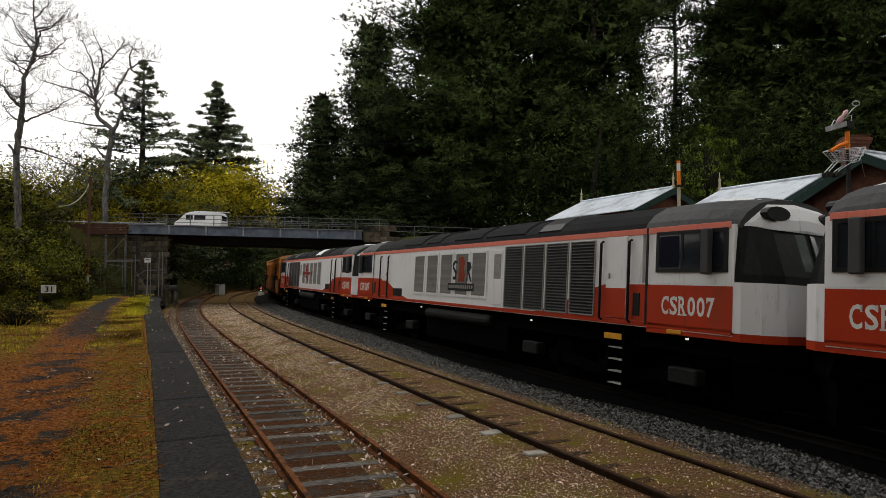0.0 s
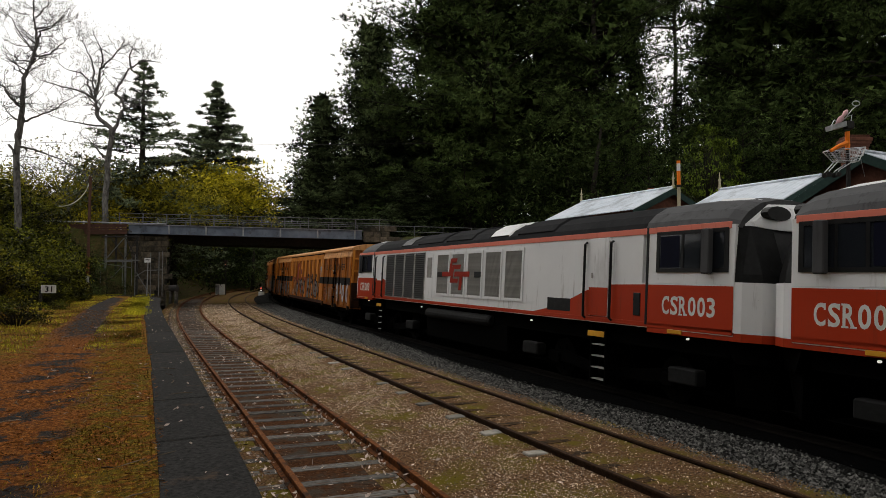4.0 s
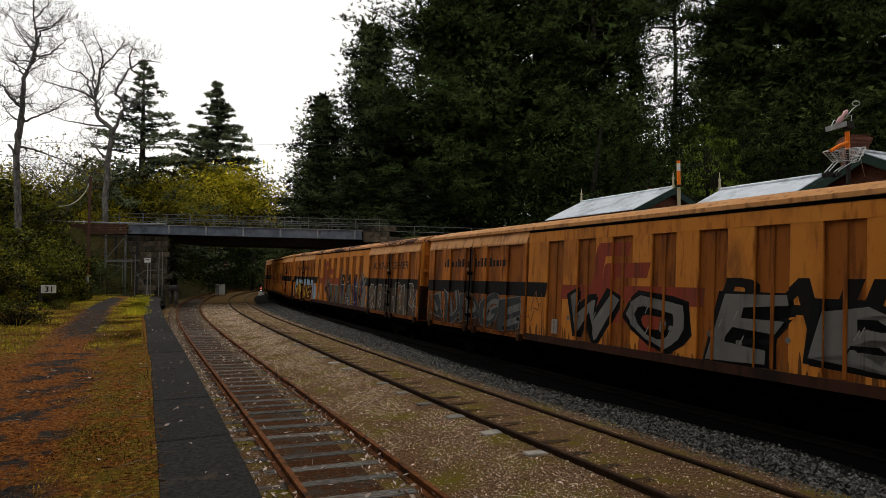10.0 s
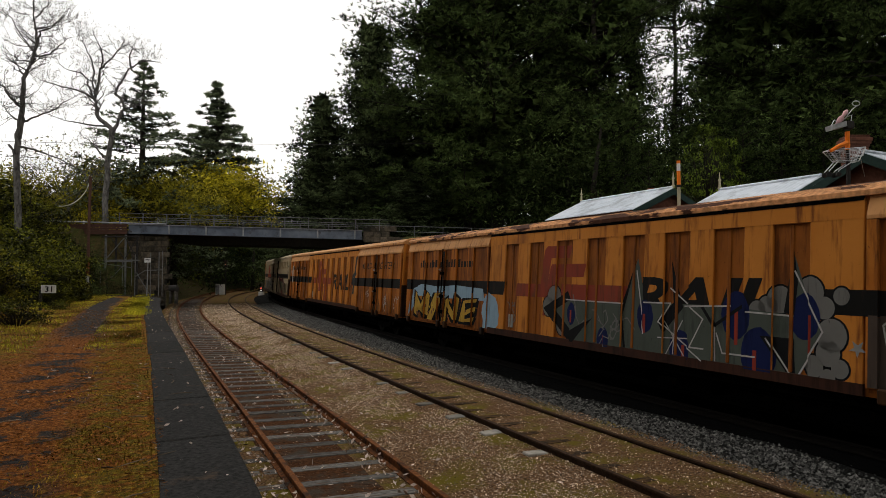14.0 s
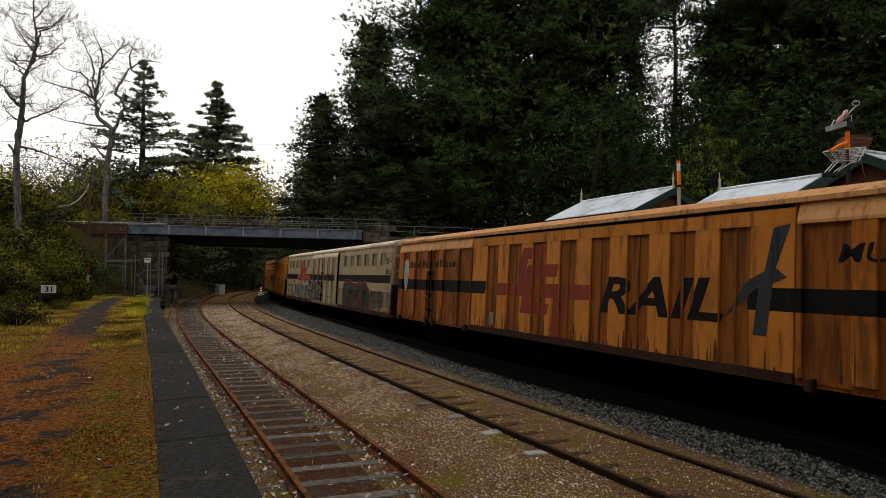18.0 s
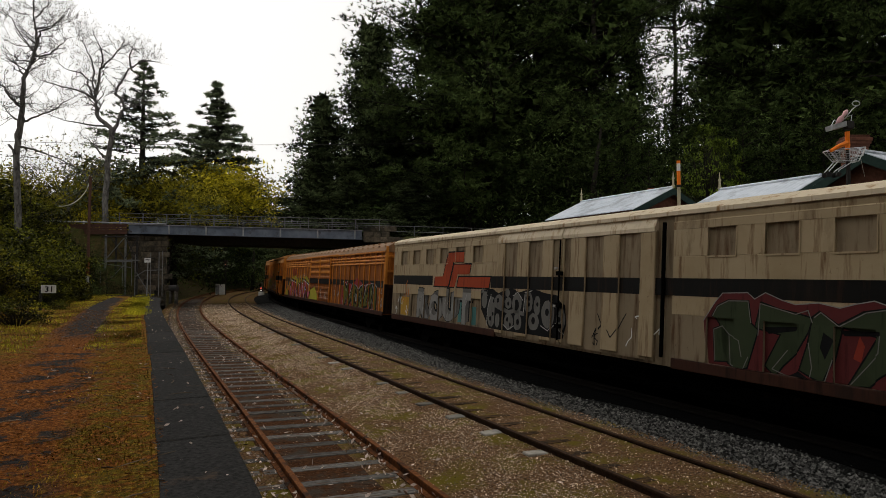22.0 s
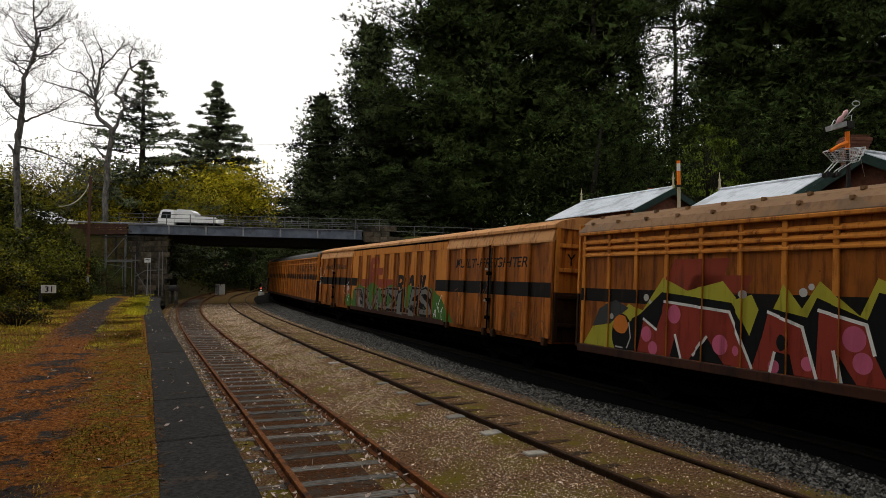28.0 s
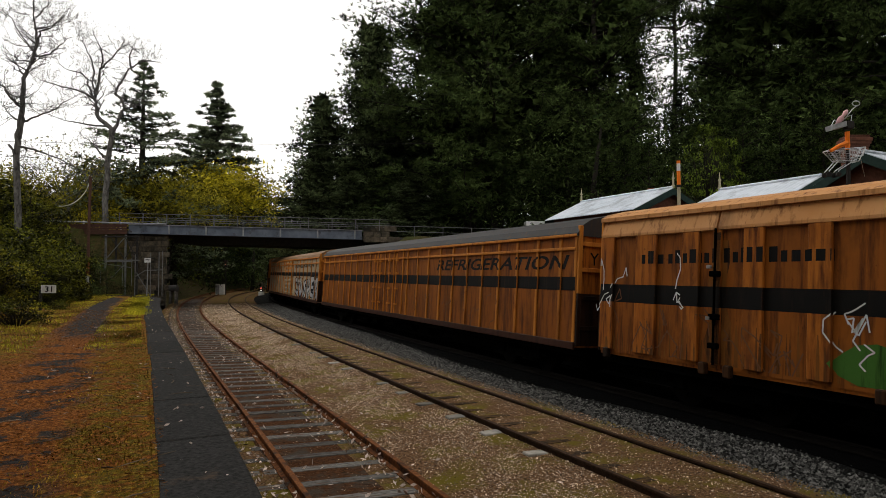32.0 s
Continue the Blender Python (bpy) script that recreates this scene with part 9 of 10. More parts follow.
def station():
    a = thing("station_wing", "low brick station wing with a pale corrugated iron roof", "building")
    gable_roof(a, 11.6, 17.1, 11.5, 1.95, 5.74, 4.86)
    finial(a, 17.1, 11.5, 5.74)
    finial(a, 11.6, 11.5, 5.74)
    p = on(LINE_2, 13.2, 11.9)
    part("vent", Geo().box(p.x - 0.12, p.x + 0.12, p.y - 0.12, p.y + 0.12, 5.5, 5.92, 0.02), M_REDBRICK, a, "small brick flue")
    b = thing("station_building", "brick station building with pale iron roofs and a tall chimney", "building")
    gable_roof(b, 5.9, 9.5, 11.5, 1.95, 5.40, 4.52)
    finial(b, 9.5, 11.5, 5.40)
    gable_roof(b, 1.25, 5.95, 12.0, 2.2, 5.55, 4.42, cross=True)
    # chimney
    c = on(LINE_2, 4.75, 11.2)
    ch = part("chimney", Geo().box(c.x - 0.235, c.x + 0.235, c.y - 0.235, c.y + 0.235, 4.2, 6.15, 0.01), M_REDBRICK, b, "brown brick chimney with a stepped cap")
    for k, (w, z0, z1) in enumerate(((0.26, 5.98, 6.05), (0.285, 6.05, 6.13), (0.31, 6.13, 6.22), (0.26, 6.22, 6.30))):
        part("cap_course", Geo().box(c.x - w, c.x + w, c.y - w, c.y + w, z0, z1, 0.012), M_REDBRICK, ch)
    # striped marker pole
    p = on(LINE_2, 8.9, 9.0)
    pole = thing("marker_pole", "cream pole with an orange and white striped top", "pole")
    part("shaft", Geo().tube([(p.x, p.y, 0.95), (p.x, p.y, 5.30)], 0.05, 10), M_CREAMWOOD, pole)
    part("collar", Geo().tube([(p.x, p.y, 5.28), (p.x, p.y, 5.36)], 0.075, 10), M_DARKSTEEL, pole)
    part("orange_band", Geo().tube([(p.x, p.y, 5.36), (p.x, p.y, 5.80)], 0.055, 10), M_ORANGE_PAINT, pole)
    part("white_band", Geo().tube([(p.x, p.y, 5.80), (p.x, p.y, 6.03)], 0.055, 10), M_WHITE_PAINT, pole)
    part("orange_band", Geo().tube([(p.x, p.y, 6.03), (p.x, p.y, 6.12)], 0.055, 10), M_ORANGE_PAINT, pole)
    # pole with a shopping trolley and toys
    d = 15.2
    q = lambda bx, z, dy=0.0: (bx * d, d + dy, z)
    sc = thing("pole_sculpture", "orange pole hung with a shopping trolley and old toys", "sculpture")
    part("pole", Geo().tube([q(0.640, 0.95), q(0.640, 5.55)], 0.05, 10), M_DARKSTEEL, sc)
    part("orange_sleeve", Geo().tube([q(0.640, 5.55), q(0.640, 5.99)], 0.055, 10), M_ORANGE_PAINT, sc)
    part("orange_arm", Geo().tube([q(0.638, 5.72, -0.02), q(0.622, 5.62, -0.1), q(0.607, 5.50, -0.15)], [0.06, 0.05, 0.04], 8), M_ORANGE_PAINT, sc)
    basket = Geo()
    lo = [(0.605, 5.52), (0.664, 5.60), (0.652, 5.26), (0.620, 5.28)]
    for dy in (-0.11, 0.11):
        for k in range(4):
            basket.tube([q(*lo[k], dy), q(*lo[(k + 1) % 4], dy)], 0.012, 5)
        for k in range(1, 9):
            f = k / 9
            basket.tube([q(lo[0][0] + (lo[1][0] - lo[0][0]) * f, lo[0][1] + (lo[1][1] - lo[0][1]) * f, dy), q(lo[3][0] + (lo[2][0] - lo[3][0]) * f, lo[3][1] + (lo[2][1] - lo[3][1]) * f, dy)], 0.006, 4)
        for k in range(1, 5):
            f = k / 5
            basket.tube([q(lo[0][0] + (lo[3][0] - lo[0][0]) * f, lo[0][1] + (lo[3][1] - lo[0][1]) * f, dy), q(lo[1][0] + (lo[2][0] - lo[1][0]) * f, lo[1][1] + (lo[2][1] - lo[1][1]) * f, dy)], 0.006, 4)
    for x, z in lo:
        basket.tube([q(x, z, -0.11), q(x, z, 0.11)], 0.012, 5)
    for k in range(1, 8):
        f = k / 8
        basket.tube([q(0.620 + 0.032 * f, 5.28 - 0.02 * f, -0.11), q(0.620 + 0.032 * f, 5.28 - 0.02 * f, 0.11)], 0.006, 4)
    tr = part("trolley_basket", basket, M_TROLLEY, sc, "shiny wire trolley basket")
    legs = Geo()
    for dy in (-0.09, 0.09):
        legs.tube([q(0.622, 5.28, dy), q(0.606, 5.02, dy)], 0.014, 5)
        legs.tube([q(0.650, 5.32, dy), q(0.622, 5.05, dy), q(0.620, 4.98, dy)], 0.014, 5)
        legs.tube([q(0.664, 5.60, dy), q(0.660, 5.40, dy), q(0.646, 5.36, dy)], 0.014, 5)
    legs.tube([q(0.660, 5.35), q(0.666, 4.90)], 0.008, 4)
    part("trolley_leg", legs, M_TROLLEY, tr)
    for dy in (-0.09, 0.09):
        for x in (0.606, 0.621):
            part("castor", Geo().disc(q(x, 4.95, dy), 0.06, (0, 1, 0), 0.04, 12), M_DARKSTEEL, tr)
    part("tray", Geo().loft([[q(x, z, dy) for x, z in ((0.612, 6.02), (0.634, 6.10), (0.633, 6.22), (0.611, 6.13))] for dy in (-0.15, 0.15)]), M_TROLLEY, sc, "grey metal tray")
    part("toy", Geo().tube([q(0.623, 6.18), q(0.630, 6.30), q(0.634, 6.38), q(0.638, 6.46), q(0.641, 6.52)], [0.03, 0.075, 0.035, 0.06, 0.02], 10), M_PINK_TOY, sc, "faded pink toy", smooth=True)
    part("box", Geo().box(0.636 * d, 0.648 * d, d - 0.1, d + 0.1, 6.05, 6.24, 0.02), M_DARKSTEEL, sc)
    part("racket", Geo().tube([q(0.636, 6.30), q(0.648, 6.52), q(0.655, 6.62)], 0.014, 6).tube([q(0.655 + 0.006 * math.cos(t), 6.68 + 0.06 * math.sin(t)) for t in np.linspace(0, 6.28, 13)], 0.013, 6), M_TROLLEY, sc, "upright racket-shaped handle")
    part("bent_wire", Geo().tube([q(0.614, 6.12), q(0.620, 6.28), q(0.626, 6.20), q(0.640, 6.35), q(0.648, 6.40), q(0.646, 6.22)], 0.010, 5), M_TROLLEY, sc)


station()


# ---- abutments, trestle, fences, signs and signals ----
def stonework():
    rnd = random.Random(8)
    wall = thing("abutment", "coursed dark sandstone bridge abutment", "wall", kind="structure")
    part("core", Geo().prism([(-33, BY0 + 0.62), (-22.0, BY0 + 0.62), (-25.9, BY1), (-37, BY1)], 0.0, 5.3, "z"), M_FACE, wall)
    part("core_end", Geo().prism([(-22.0, BY0 + 0.5), (-21.9, BY0 + 0.5), (-25.8, BY1), (-25.9, BY1)], -0.4, 5.0, "z"), M_STONE, wall)
    shapes = [Geo().box(-w / 2, w / 2, -0.1, 0.12, -0.21, 0.21, 0.03).mesh("stone", [M_STONE]) for w in (0.62, 0.8, 0.98)]
    for r in range(12):
        x = -31.5 + rnd.uniform(0, 0.5)
        while x < -22.2:
            k = rnd.randint(0, 2)
            w = (0.62, 0.8, 0.98)[k]
            part("stone", shapes[k], None, wall, at=Matrix.Translation((x + w / 2, BY0 + 0.50 + rnd.uniform(-0.04, 0.03), 0.55 + r * 0.435)))
            x += w + 0.02
    w2 = thing("abutment_2", "coursed sandstone abutment and parapet at the far end of the bridge", "wall", kind="structure")
    part("core", Geo().prism([(-6.4, BY0 + 0.6), (8, BY0 + 0.6), (4, BY1), (-9.9, BY1)], -0.4, 4.75, "z"), M_FACE, w2)
    for r in range(3):
        x = -6.3
        while x < -4.2:
            k = rnd.randint(0, 2)
            w = (0.62, 0.8, 0.98)[k]
            part("stone", shapes[k], None, w2, at=Matrix.Translation((x + w / 2, BY0 + 0.3, 5.20 + r * 0.43)))
            x += w + 0.02
    f = thing("timber_fence", "rust-brown timber parapet beside the road", "fence")
    for k in range(4):
        part("plank", Geo().box(-34, -24.9, BY0 + 0.05, BY0 + 0.11, 5.62 + k * 0.19, 5.79 + k * 0.19, 0.01), M_TIMBER_RED, f)
    for x in np.arange(-33.8, -24.8, 1.8):
        part("post", Geo().box(x - 0.06, x + 0.06, BY0 + 0.12, BY0 + 0.22, 5.2, 6.45, 0.01), M_TIMBER_RED, f)
    part("capping", Geo().box(-34, -24.9, BY0 + 0.02, BY0 + 0.18, 6.36, 6.42, 0.01), M_TIMBER_RED, f)
    g = thing("guard_rail", "weathered grey guard rail along the road", "railing")
    part("beam", Geo().tube([(x, BY0 + 1.2, float(deck_z(x)) + 0.95) for x in np.linspace(-45, -22.3, 8)], 0.06, 8), M_GALV, g)
    for x in np.arange(-44, -22, 3.0):
        part("post", Geo().box(x - 0.05, x + 0.05, BY0 + 1.2, BY0 + 1.3, float(deck_z(x)) + 0.35, float(deck_z(x)) + 1.05, 0.01), M_WHITE_PAINT, g)


stonework()


def trestle():
    t = thing("trestle", "braced grey timber and steel trestle under the road end", "trestle")
    y = 49.6
    for x in (-26.3, -25.5, -24.75, -23.85):
        part("post", Geo().box(x - 0.065, x + 0.065, y - 0.065, y + 0.065, 0.9, 5.55, 0.012), M_PIPE if x in (-26.3, -24.75) else M_DARKSTEEL, t)
    for z in (5.4, 3.55):
        part("beam", Geo().box(-26.5, -23.6, y - 0.2, y - 0.1, z - 0.055, z + 0.055, 0.012), M_PIPE if z < 5 else M_DARKSTEEL, t)
    for a, b, m in (((-26.2, 3.65), (-24.8, 5.3), M_PIPE), ((-25.8, 5.3), (-24.8, 3.7), M_DARKSTEEL), ((-24.7, 5.3), (-23.8, 3.7), M_DARKSTEEL), ((-24.7, 3.7), (-23.8, 5.3), M_DARKSTEEL), ((-26.2, 1.2), (-24.8, 3.4), M_DARKSTEEL)):
        part("brace", Geo().tube([(a[0], y - 0.14, a[1]), (b[0], y - 0.14, b[1])], 0.038, 6), m, t)
    r = thing("stair_rail", "grey pipe stair railing beside the abutment", "railing")
    y = 48.9
    part("top_pipe", Geo().tube([(-27.9, y, 3.55), (-24.0, y, 3.0)], 0.027, 7), M_PIPE, r)
    part("lower_pipe", Geo().tube([(-26.0, y, 3.45), (-23.9, y, 3.45)], 0.027, 7), M_PIPE, r)
    for x, z0, z1 in ((-23.9, 1.6, 3.75), (-24.6, 1.6, 3.5), (-26.3, 1.8, 3.5)):
        part("post", Geo().tube([(x, y, z0), (x, y, z1)], 0.027, 7), M_PIPE, r)
    part("brace", Geo().tube([(-25.6, y, 2.1), (-24.4, y, 3.3)], 0.026, 6), M_PIPE, r)
    f = thing("pipe_fence", "tall grey pipe fence at the end of the platform", "fence")
    for x, h, lean in ((-20.9, 3.1, 0), (-20.3, 3.2, 0), (-20.05, 3.25, 0.0), (-22.0, 3.0, 0.0)):
        part("post", Geo().tube([(x, 45.5, 0.9), (x + lean, 45.5, 0.9 + h)], 0.03, 7), M_PIPE, f)
    part("brace", Geo().tube([(-21.9, 45.5, 2.6), (-20.9, 45.5, 1.0)], 0.026, 6), M_PIPE, f)
    part("rail_pipe", Geo().tube([(-22.0, 45.5, 2.3), (-21.3, 45.5, 2.75), (-20.1, 45.5, 2.8)], 0.03, 6), M_PIPE, f)


trestle()


def signs():
    s = thing("distance_sign", "small white sign with the number 31 on a dark post", "sign")
    y = 27.8
    part("post", Geo().box(-17.63, -17.51, y, y + 0.09, 0.9, 1.85, 0.01), M_DARKSTEEL, s)
    b = part("board", Geo().box(-17.52, -16.86, y - 0.03, y, 1.71, 2.06, 0.008), M_WHITE_PAINT, s, "white board")
    me = fit_text("31", -17.34, -17.02, 1.76, 2.01, 0.02)
    me.transform(Matrix.Translation((0, y - 0.034, 0)))
    me.materials.append(M_LOCO_BLACK)
    part("numerals", me, None, b, "black numerals")
    s = thing("notice", "small white notice on a thin post by the bridge", "sign")
    y = 45.2
    part("post", Geo().tube([(-21.0, y, 0.9), (-20.95, y, 3.4)], 0.035, 6), M_GALV, s)
    b = part("board", Geo().box(-21.18, -20.74, y - 0.06, y - 0.03, 3.32, 3.64, 0.006), M_WHITE_PAINT, s)
    part("print", Geo().box(-21.10, -20.82, y - 0.064, y - 0.061, 3.50, 3.54).box(-21.10, -20.86, y - 0.064, y - 0.061, 3.42, 3.45), M_LOCO_BLACK, b)
    p = thing("old_pole", "leaning rusty pole with a hanging cable", "pole")
    part("shaft", Geo().tube([(-23.05, 41.2, 0.9), (-23.0, 41.2, 1.3), (-23.0, 41.2, 2.2), (-22.93, 41.2, 8.85)], [0.10, 0.10, 0.10, 0.09], 8), M_TIMBER_RED, p)
    part("white_foot", Geo().tube([(-23.05, 41.2, 0.92), (-23.0, 41.2, 2.4)], 0.115, 8), M_GALV, p, "weathered pale foot")
    part("rusty_band", Geo().tube([(-23.0, 41.2, 2.4), (-22.98, 41.2, 3.4)], 0.115, 8), M_RAIL_RUST, p)
    pts = [(-22.95 - 2.0 * (k / 11) ** 1.6, 41.2, 8.75 - 1.95 * (1 - (1 - k / 11) ** 1.7) + 0.12 * (k / 11) ** 4) for k in range(12)]
    part("cable", Geo().tube(pts, 0.03, 5), M_TEXT_WHITE, p, "slack grey cable")
    w = thing("overhead_wire", "thin wire strung across the road", "wire")
    part("wire", Geo().tube([(x, 62, 15.9 - 0.35 * (x + 45) / 45 - 0.6 * math.sin((x + 60) / 70 * 3.14)) for x in np.linspace(-60, 10, 14)], 0.022, 5), M_DARKSTEEL, w)
    # red signal, cabinet and dwarf signal beyond the bridge
    sg = thing("signal", "colour light signal showing red beyond the bridge", "railway signal")
    x, y = -26.6, 78.0
    part("mast", Geo().tube([(x, y, -0.2), (x, y, 4.1)], 0.06, 8), M_DARKSTEEL, sg)
    part("head", Geo().box(x - 0.22, x + 0.22, y - 0.12, y + 0.12, 3.2, 4.1, 0.03), M_DARKSTEEL, sg)
    part("lamp", Geo().disc((x, y - 0.16, 3.62), 0.06, (0, 1, 0), 0.06, 14), glow("red_signal_light", (1.0, 0.08, 0.05), 14), sg, "lit red lamp")
    c = thing("relay_cabinet", "pale grey metal relay cabinet beside the track", "cabinet")
    x = -27.35
    part("body", Geo().box(x - 0.5, x + 0.5, y, y + 0.7, -0.1, 1.15, 0.03), M_WHITE_PAINT, c)
    part("door", Geo().box(x - 0.46, x - 0.02, y - 0.03, y, 0.0, 1.08, 0.01), M_GALV, c)
    part("door", Geo().box(x + 0.02, x + 0.46, y - 0.03, y, 0.0, 1.08, 0.01), M_WHITE_PAINT, c)
    part("cap", Geo().box(x - 0.55, x + 0.55, y - 0.06, y + 0.76, 1.15, 1.21, 0.02), M_GALV, c)
    dw = thing("dwarf_signal", "small white dwarf signal with a red light", "railway signal")
    p = on(LINE_2, 72.0, 2.0)
    part("base", Geo().box(p.x - 0.3, p.x + 0.3, p.y - 0.2, p.y + 0.2, -0.2, 0.35, 0.04), M_WHITE_PAINT, dw)
    part("head", Geo().box(p.x - 0.16, p.x + 0.16, p.y - 0.14, p.y + 0.14, 0.35, 0.95, 0.03), M_DARKSTEEL, dw)
    part("lamp", Geo().disc((p.x, p.y - 0.17, 0.78), 0.06, (0, 1, 0), 0.05, 12), glow("red_dwarf_light", (1.0, 0.12, 0.08), 3), dw, "lit red lamp")
    part("lamp", Geo().disc((p.x, p.y - 0.17, 0.5), 0.06, (0, 1, 0), 0.05, 12), glow("white_dwarf_light", (1.0, 0.95, 0.85), 1.5), dw, "lit white lamp")
    bx = thing("old_tank", "dark rounded tank lying at the platform end", "tank")
    part("shell", Geo().tube([(-20.35, 47.4, 1.42), (-20.3, 47.4, 1.42), (-19.75, 47.4, 1.42), (-19.7, 47.4, 1.42)], [0.16, 0.27, 0.27, 0.16], 14), M_DARKSTEEL, bx)
    part("cradle", Geo().box(-20.3, -20.18, 47.2, 47.6, 0.3, 1.25), M_FACE, bx)
    part("cradle", Geo().box(-19.88, -19.76, 47.2, 47.6, 0.3, 1.25), M_FACE, bx)


signs()


# ---- loose ground cover ----
def scatter(name, places, sizes, rng, material, label, category, flat_z=0.6, kind_name="stuff"):
    """Many small angular stones in one mesh."""
    n = len(places)
    base = np.array([(1, 0, 0), (0, 1, 0), (-1, 0, 0), (0, -1, 0), (0, 0, 1)], float)
    v = base[None] * rng.uniform(0.65, 1.25, (n, 5, 1))
    v += rng.normal(0, 0.16, v.shape)
    v[:, :, 2] *= flat_z
    t = rng.uniform(0, 6.28, n)
    c, s = np.cos(t)[:, None], np.sin(t)[:, None]
    x, y = v[:, :, 0] * c - v[:, :, 1] * s, v[:, :, 0] * s + v[:, :, 1] * c
    tilt = rng.uniform(-0.6, 0.6, n)[:, None]
    z = v[:, :, 2] + x * tilt * 0.5
    v = np.stack([x, y, z], -1) * np.asarray(sizes)[:, None, None] + np.asarray(places)[:, None, :]
    v[:, :4, 2] -= 0.35 * np.asarray(sizes)[:, None]
    f = np.array([(0, 1, 4), (1, 2, 4), (2, 3, 4), (3, 0, 4)])
    f = (f[None] + 5 * np.arange(n)[:, None, None]).reshape(-1, 3)
    return tagged(new(name, big_mesh(name, v.reshape(-1, 3), f, material)), label, category, kind=kind_name)


def lanes(line, s, o):
    """Places for arrays of s and o along a line."""
    x, y, th = (np.interp(s, SS, a) for a in line)
    return x + np.cos(th) * o, y - np.sin(th) * o


def loose():
    rng = np.random.default_rng(3)
    def along(n, near, far, power=1.7):
        return near + (far - near) * rng.uniform(0, 1, n) ** power
    # main line ballast shoulder
    n = 90000
    s, o = along(n, -8, 50, 1.75), rng.uniform(1.05, 3.05, n)
    keep = o < shade_edge(s) + rng.normal(-0.02, 0.10, n)
    s, o = s[keep], o[keep]
    n = len(s)
    x, y = lanes(LINE_2, s, o)
    z = np.interp(o, [1.2, 1.45, 2.2, 2.75, 3.3], [-0.135, -0.135, -0.02, 0.02, -0.09])
    scatter("ballast_stones", np.stack([x, y, z + 0.005], 1), rng.uniform(0.014, 0.036, n) * (1 + 0.012 * np.clip(s, 0, 50)), rng, M_BALLAST_ST, "grey crushed ballast stones beside the main line", "ballast")
    # fine gravel between the sidings
    n = 165000
    s, o = along(n, -7, 52, 2.05), np.where(rng.uniform(size=n) < 0.80, rng.uniform(-5.3, -0.55, n), rng.uniform(-0.7, 1.5, n))
    o = np.where((o < -2.9) & (rng.uniform(size=n) < 0.72), rng.uniform(-2.9, -0.75, n), o)
    patch = np.sin(s * 1.9 + 1.7 * np.sin(o * 2.3)) + np.sin(o * 3.1 + 1.3 * np.sin(s * 1.1)) + 0.8 * np.sin(s * 4.3 - o * 3.7)
    keep = rng.uniform(size=n) < np.clip(0.72 + 0.30 * patch, 0.22, 1.0)
    s, o = s[keep], o[keep]
    n = len(s)
    x, y = lanes(LINE_2, s, o)
    z = np.interp(o, [-5.6, -4.9, -4.75, -4.45, -3.75, -3.0, -2.75, -2.2, -1.2, -0.8, 0, 0.8, 1.3], [-0.175, -0.12, -0.12, -0.143, -0.165, -0.177, -0.165, -0.095, -0.11, -0.08, -0.08, -0.085, -0.125])
    scatter("gravel_stones", np.stack([x, y, z], 1), rng.uniform(0.007, 0.020, n) * (1 + 0.02 * np.clip(s, 0, 50)), rng, M_GRAVEL_ST, "small brown and grey gravel stones", "gravel")
    # pale dead leaves and rubbish blown against the rails
    m_leaf = surf("pale_dead_leaf", (0.26, 0.19, 0.15), (0.60, 0.49, 0.43), 20, 0.9, 0.1, island=0.6, spec=0.1)
    n = 3000
    s = along(n, -7, 30, 1.5)
    o = np.where(rng.uniform(size=n) < 0.5, rng.normal(-1.08, 0.22, n), np.where(rng.uniform(size=n) < 0.6, rng.normal(0.55, 0.14, n), rng.uniform(-1.5, 3.0, n)))
    x, y = lanes(LINE_1, s, o)
    v, f = leaf_arrays(np.stack([x, y, np.full(n, -0.105) + rng.uniform(0, 0.03, n)], 1), 0.042, rng, 0.5)
    tagged(new("dead_leaves", big_mesh("dead_leaves", v, f, m_leaf)), "pale dead leaves lying along the rails", "leaves", kind="stuff")
    m_brown = surf("brown_needles", (0.09, 0.030, 0.008), (0.26, 0.115, 0.032), 20, 0.95, 0.1, island=0.7, spec=0.05)
    n = 40000
    s, o = along(n, -6, 24, 1.7), -1.72 - rng.uniform(0.6, 6.5, n) ** 1.0
    x, y = lanes(LINE_1, s, o)
    v, f = blade_arrays(np.stack([x, y, 0.963 + rng.uniform(0, 0.014, n)], 1), 0.032, rng, 0.9, 0.13)
    tagged(new("pine_litter", big_mesh("pine_litter", v, f, m_brown)), "rust-brown pine needles and leaf litter", "litter", kind="stuff")
    # pale scraps and dark twigs on the platform
    n = 420
    s, o = along(n, -6, 26, 1.5), -1.72 - rng.uniform(0.05, 5.5, n)
    x, y = lanes(LINE_1, s, o)
    v, f = leaf_arrays(np.stack([x, y, 0.982 + rng.uniform(0, 0.012, n)], 1), 0.026, rng, 0.7)
    tagged(new("leaf_scraps", big_mesh("leaf_scraps", v, f, m_leaf)), "pale scraps of dead leaf on the platform", "leaves", kind="stuff")
    twigs = Geo()
    rnd = random.Random(77)
    for k in range(170):
        p = on(LINE_1, -5 + 24 * rnd.random() ** 1.5, -1.8 - rnd.uniform(0.1, 5.4))
        a, w = rnd.uniform(0, 6.28), rnd.uniform(0.06, 0.22)
        d = Vector((math.cos(a), math.sin(a), 0)) * w
        e = Vector((-d.y, d.x, 0)) * rnd.uniform(-0.25, 0.25)
        twigs.tube([(p.x - d.x, p.y - d.y, 0.977), (p.x + e.x, p.y + e.y, 0.984), (p.x + d.x, p.y + d.y, 0.978)], [0.004, 0.006, 0.003], 4)
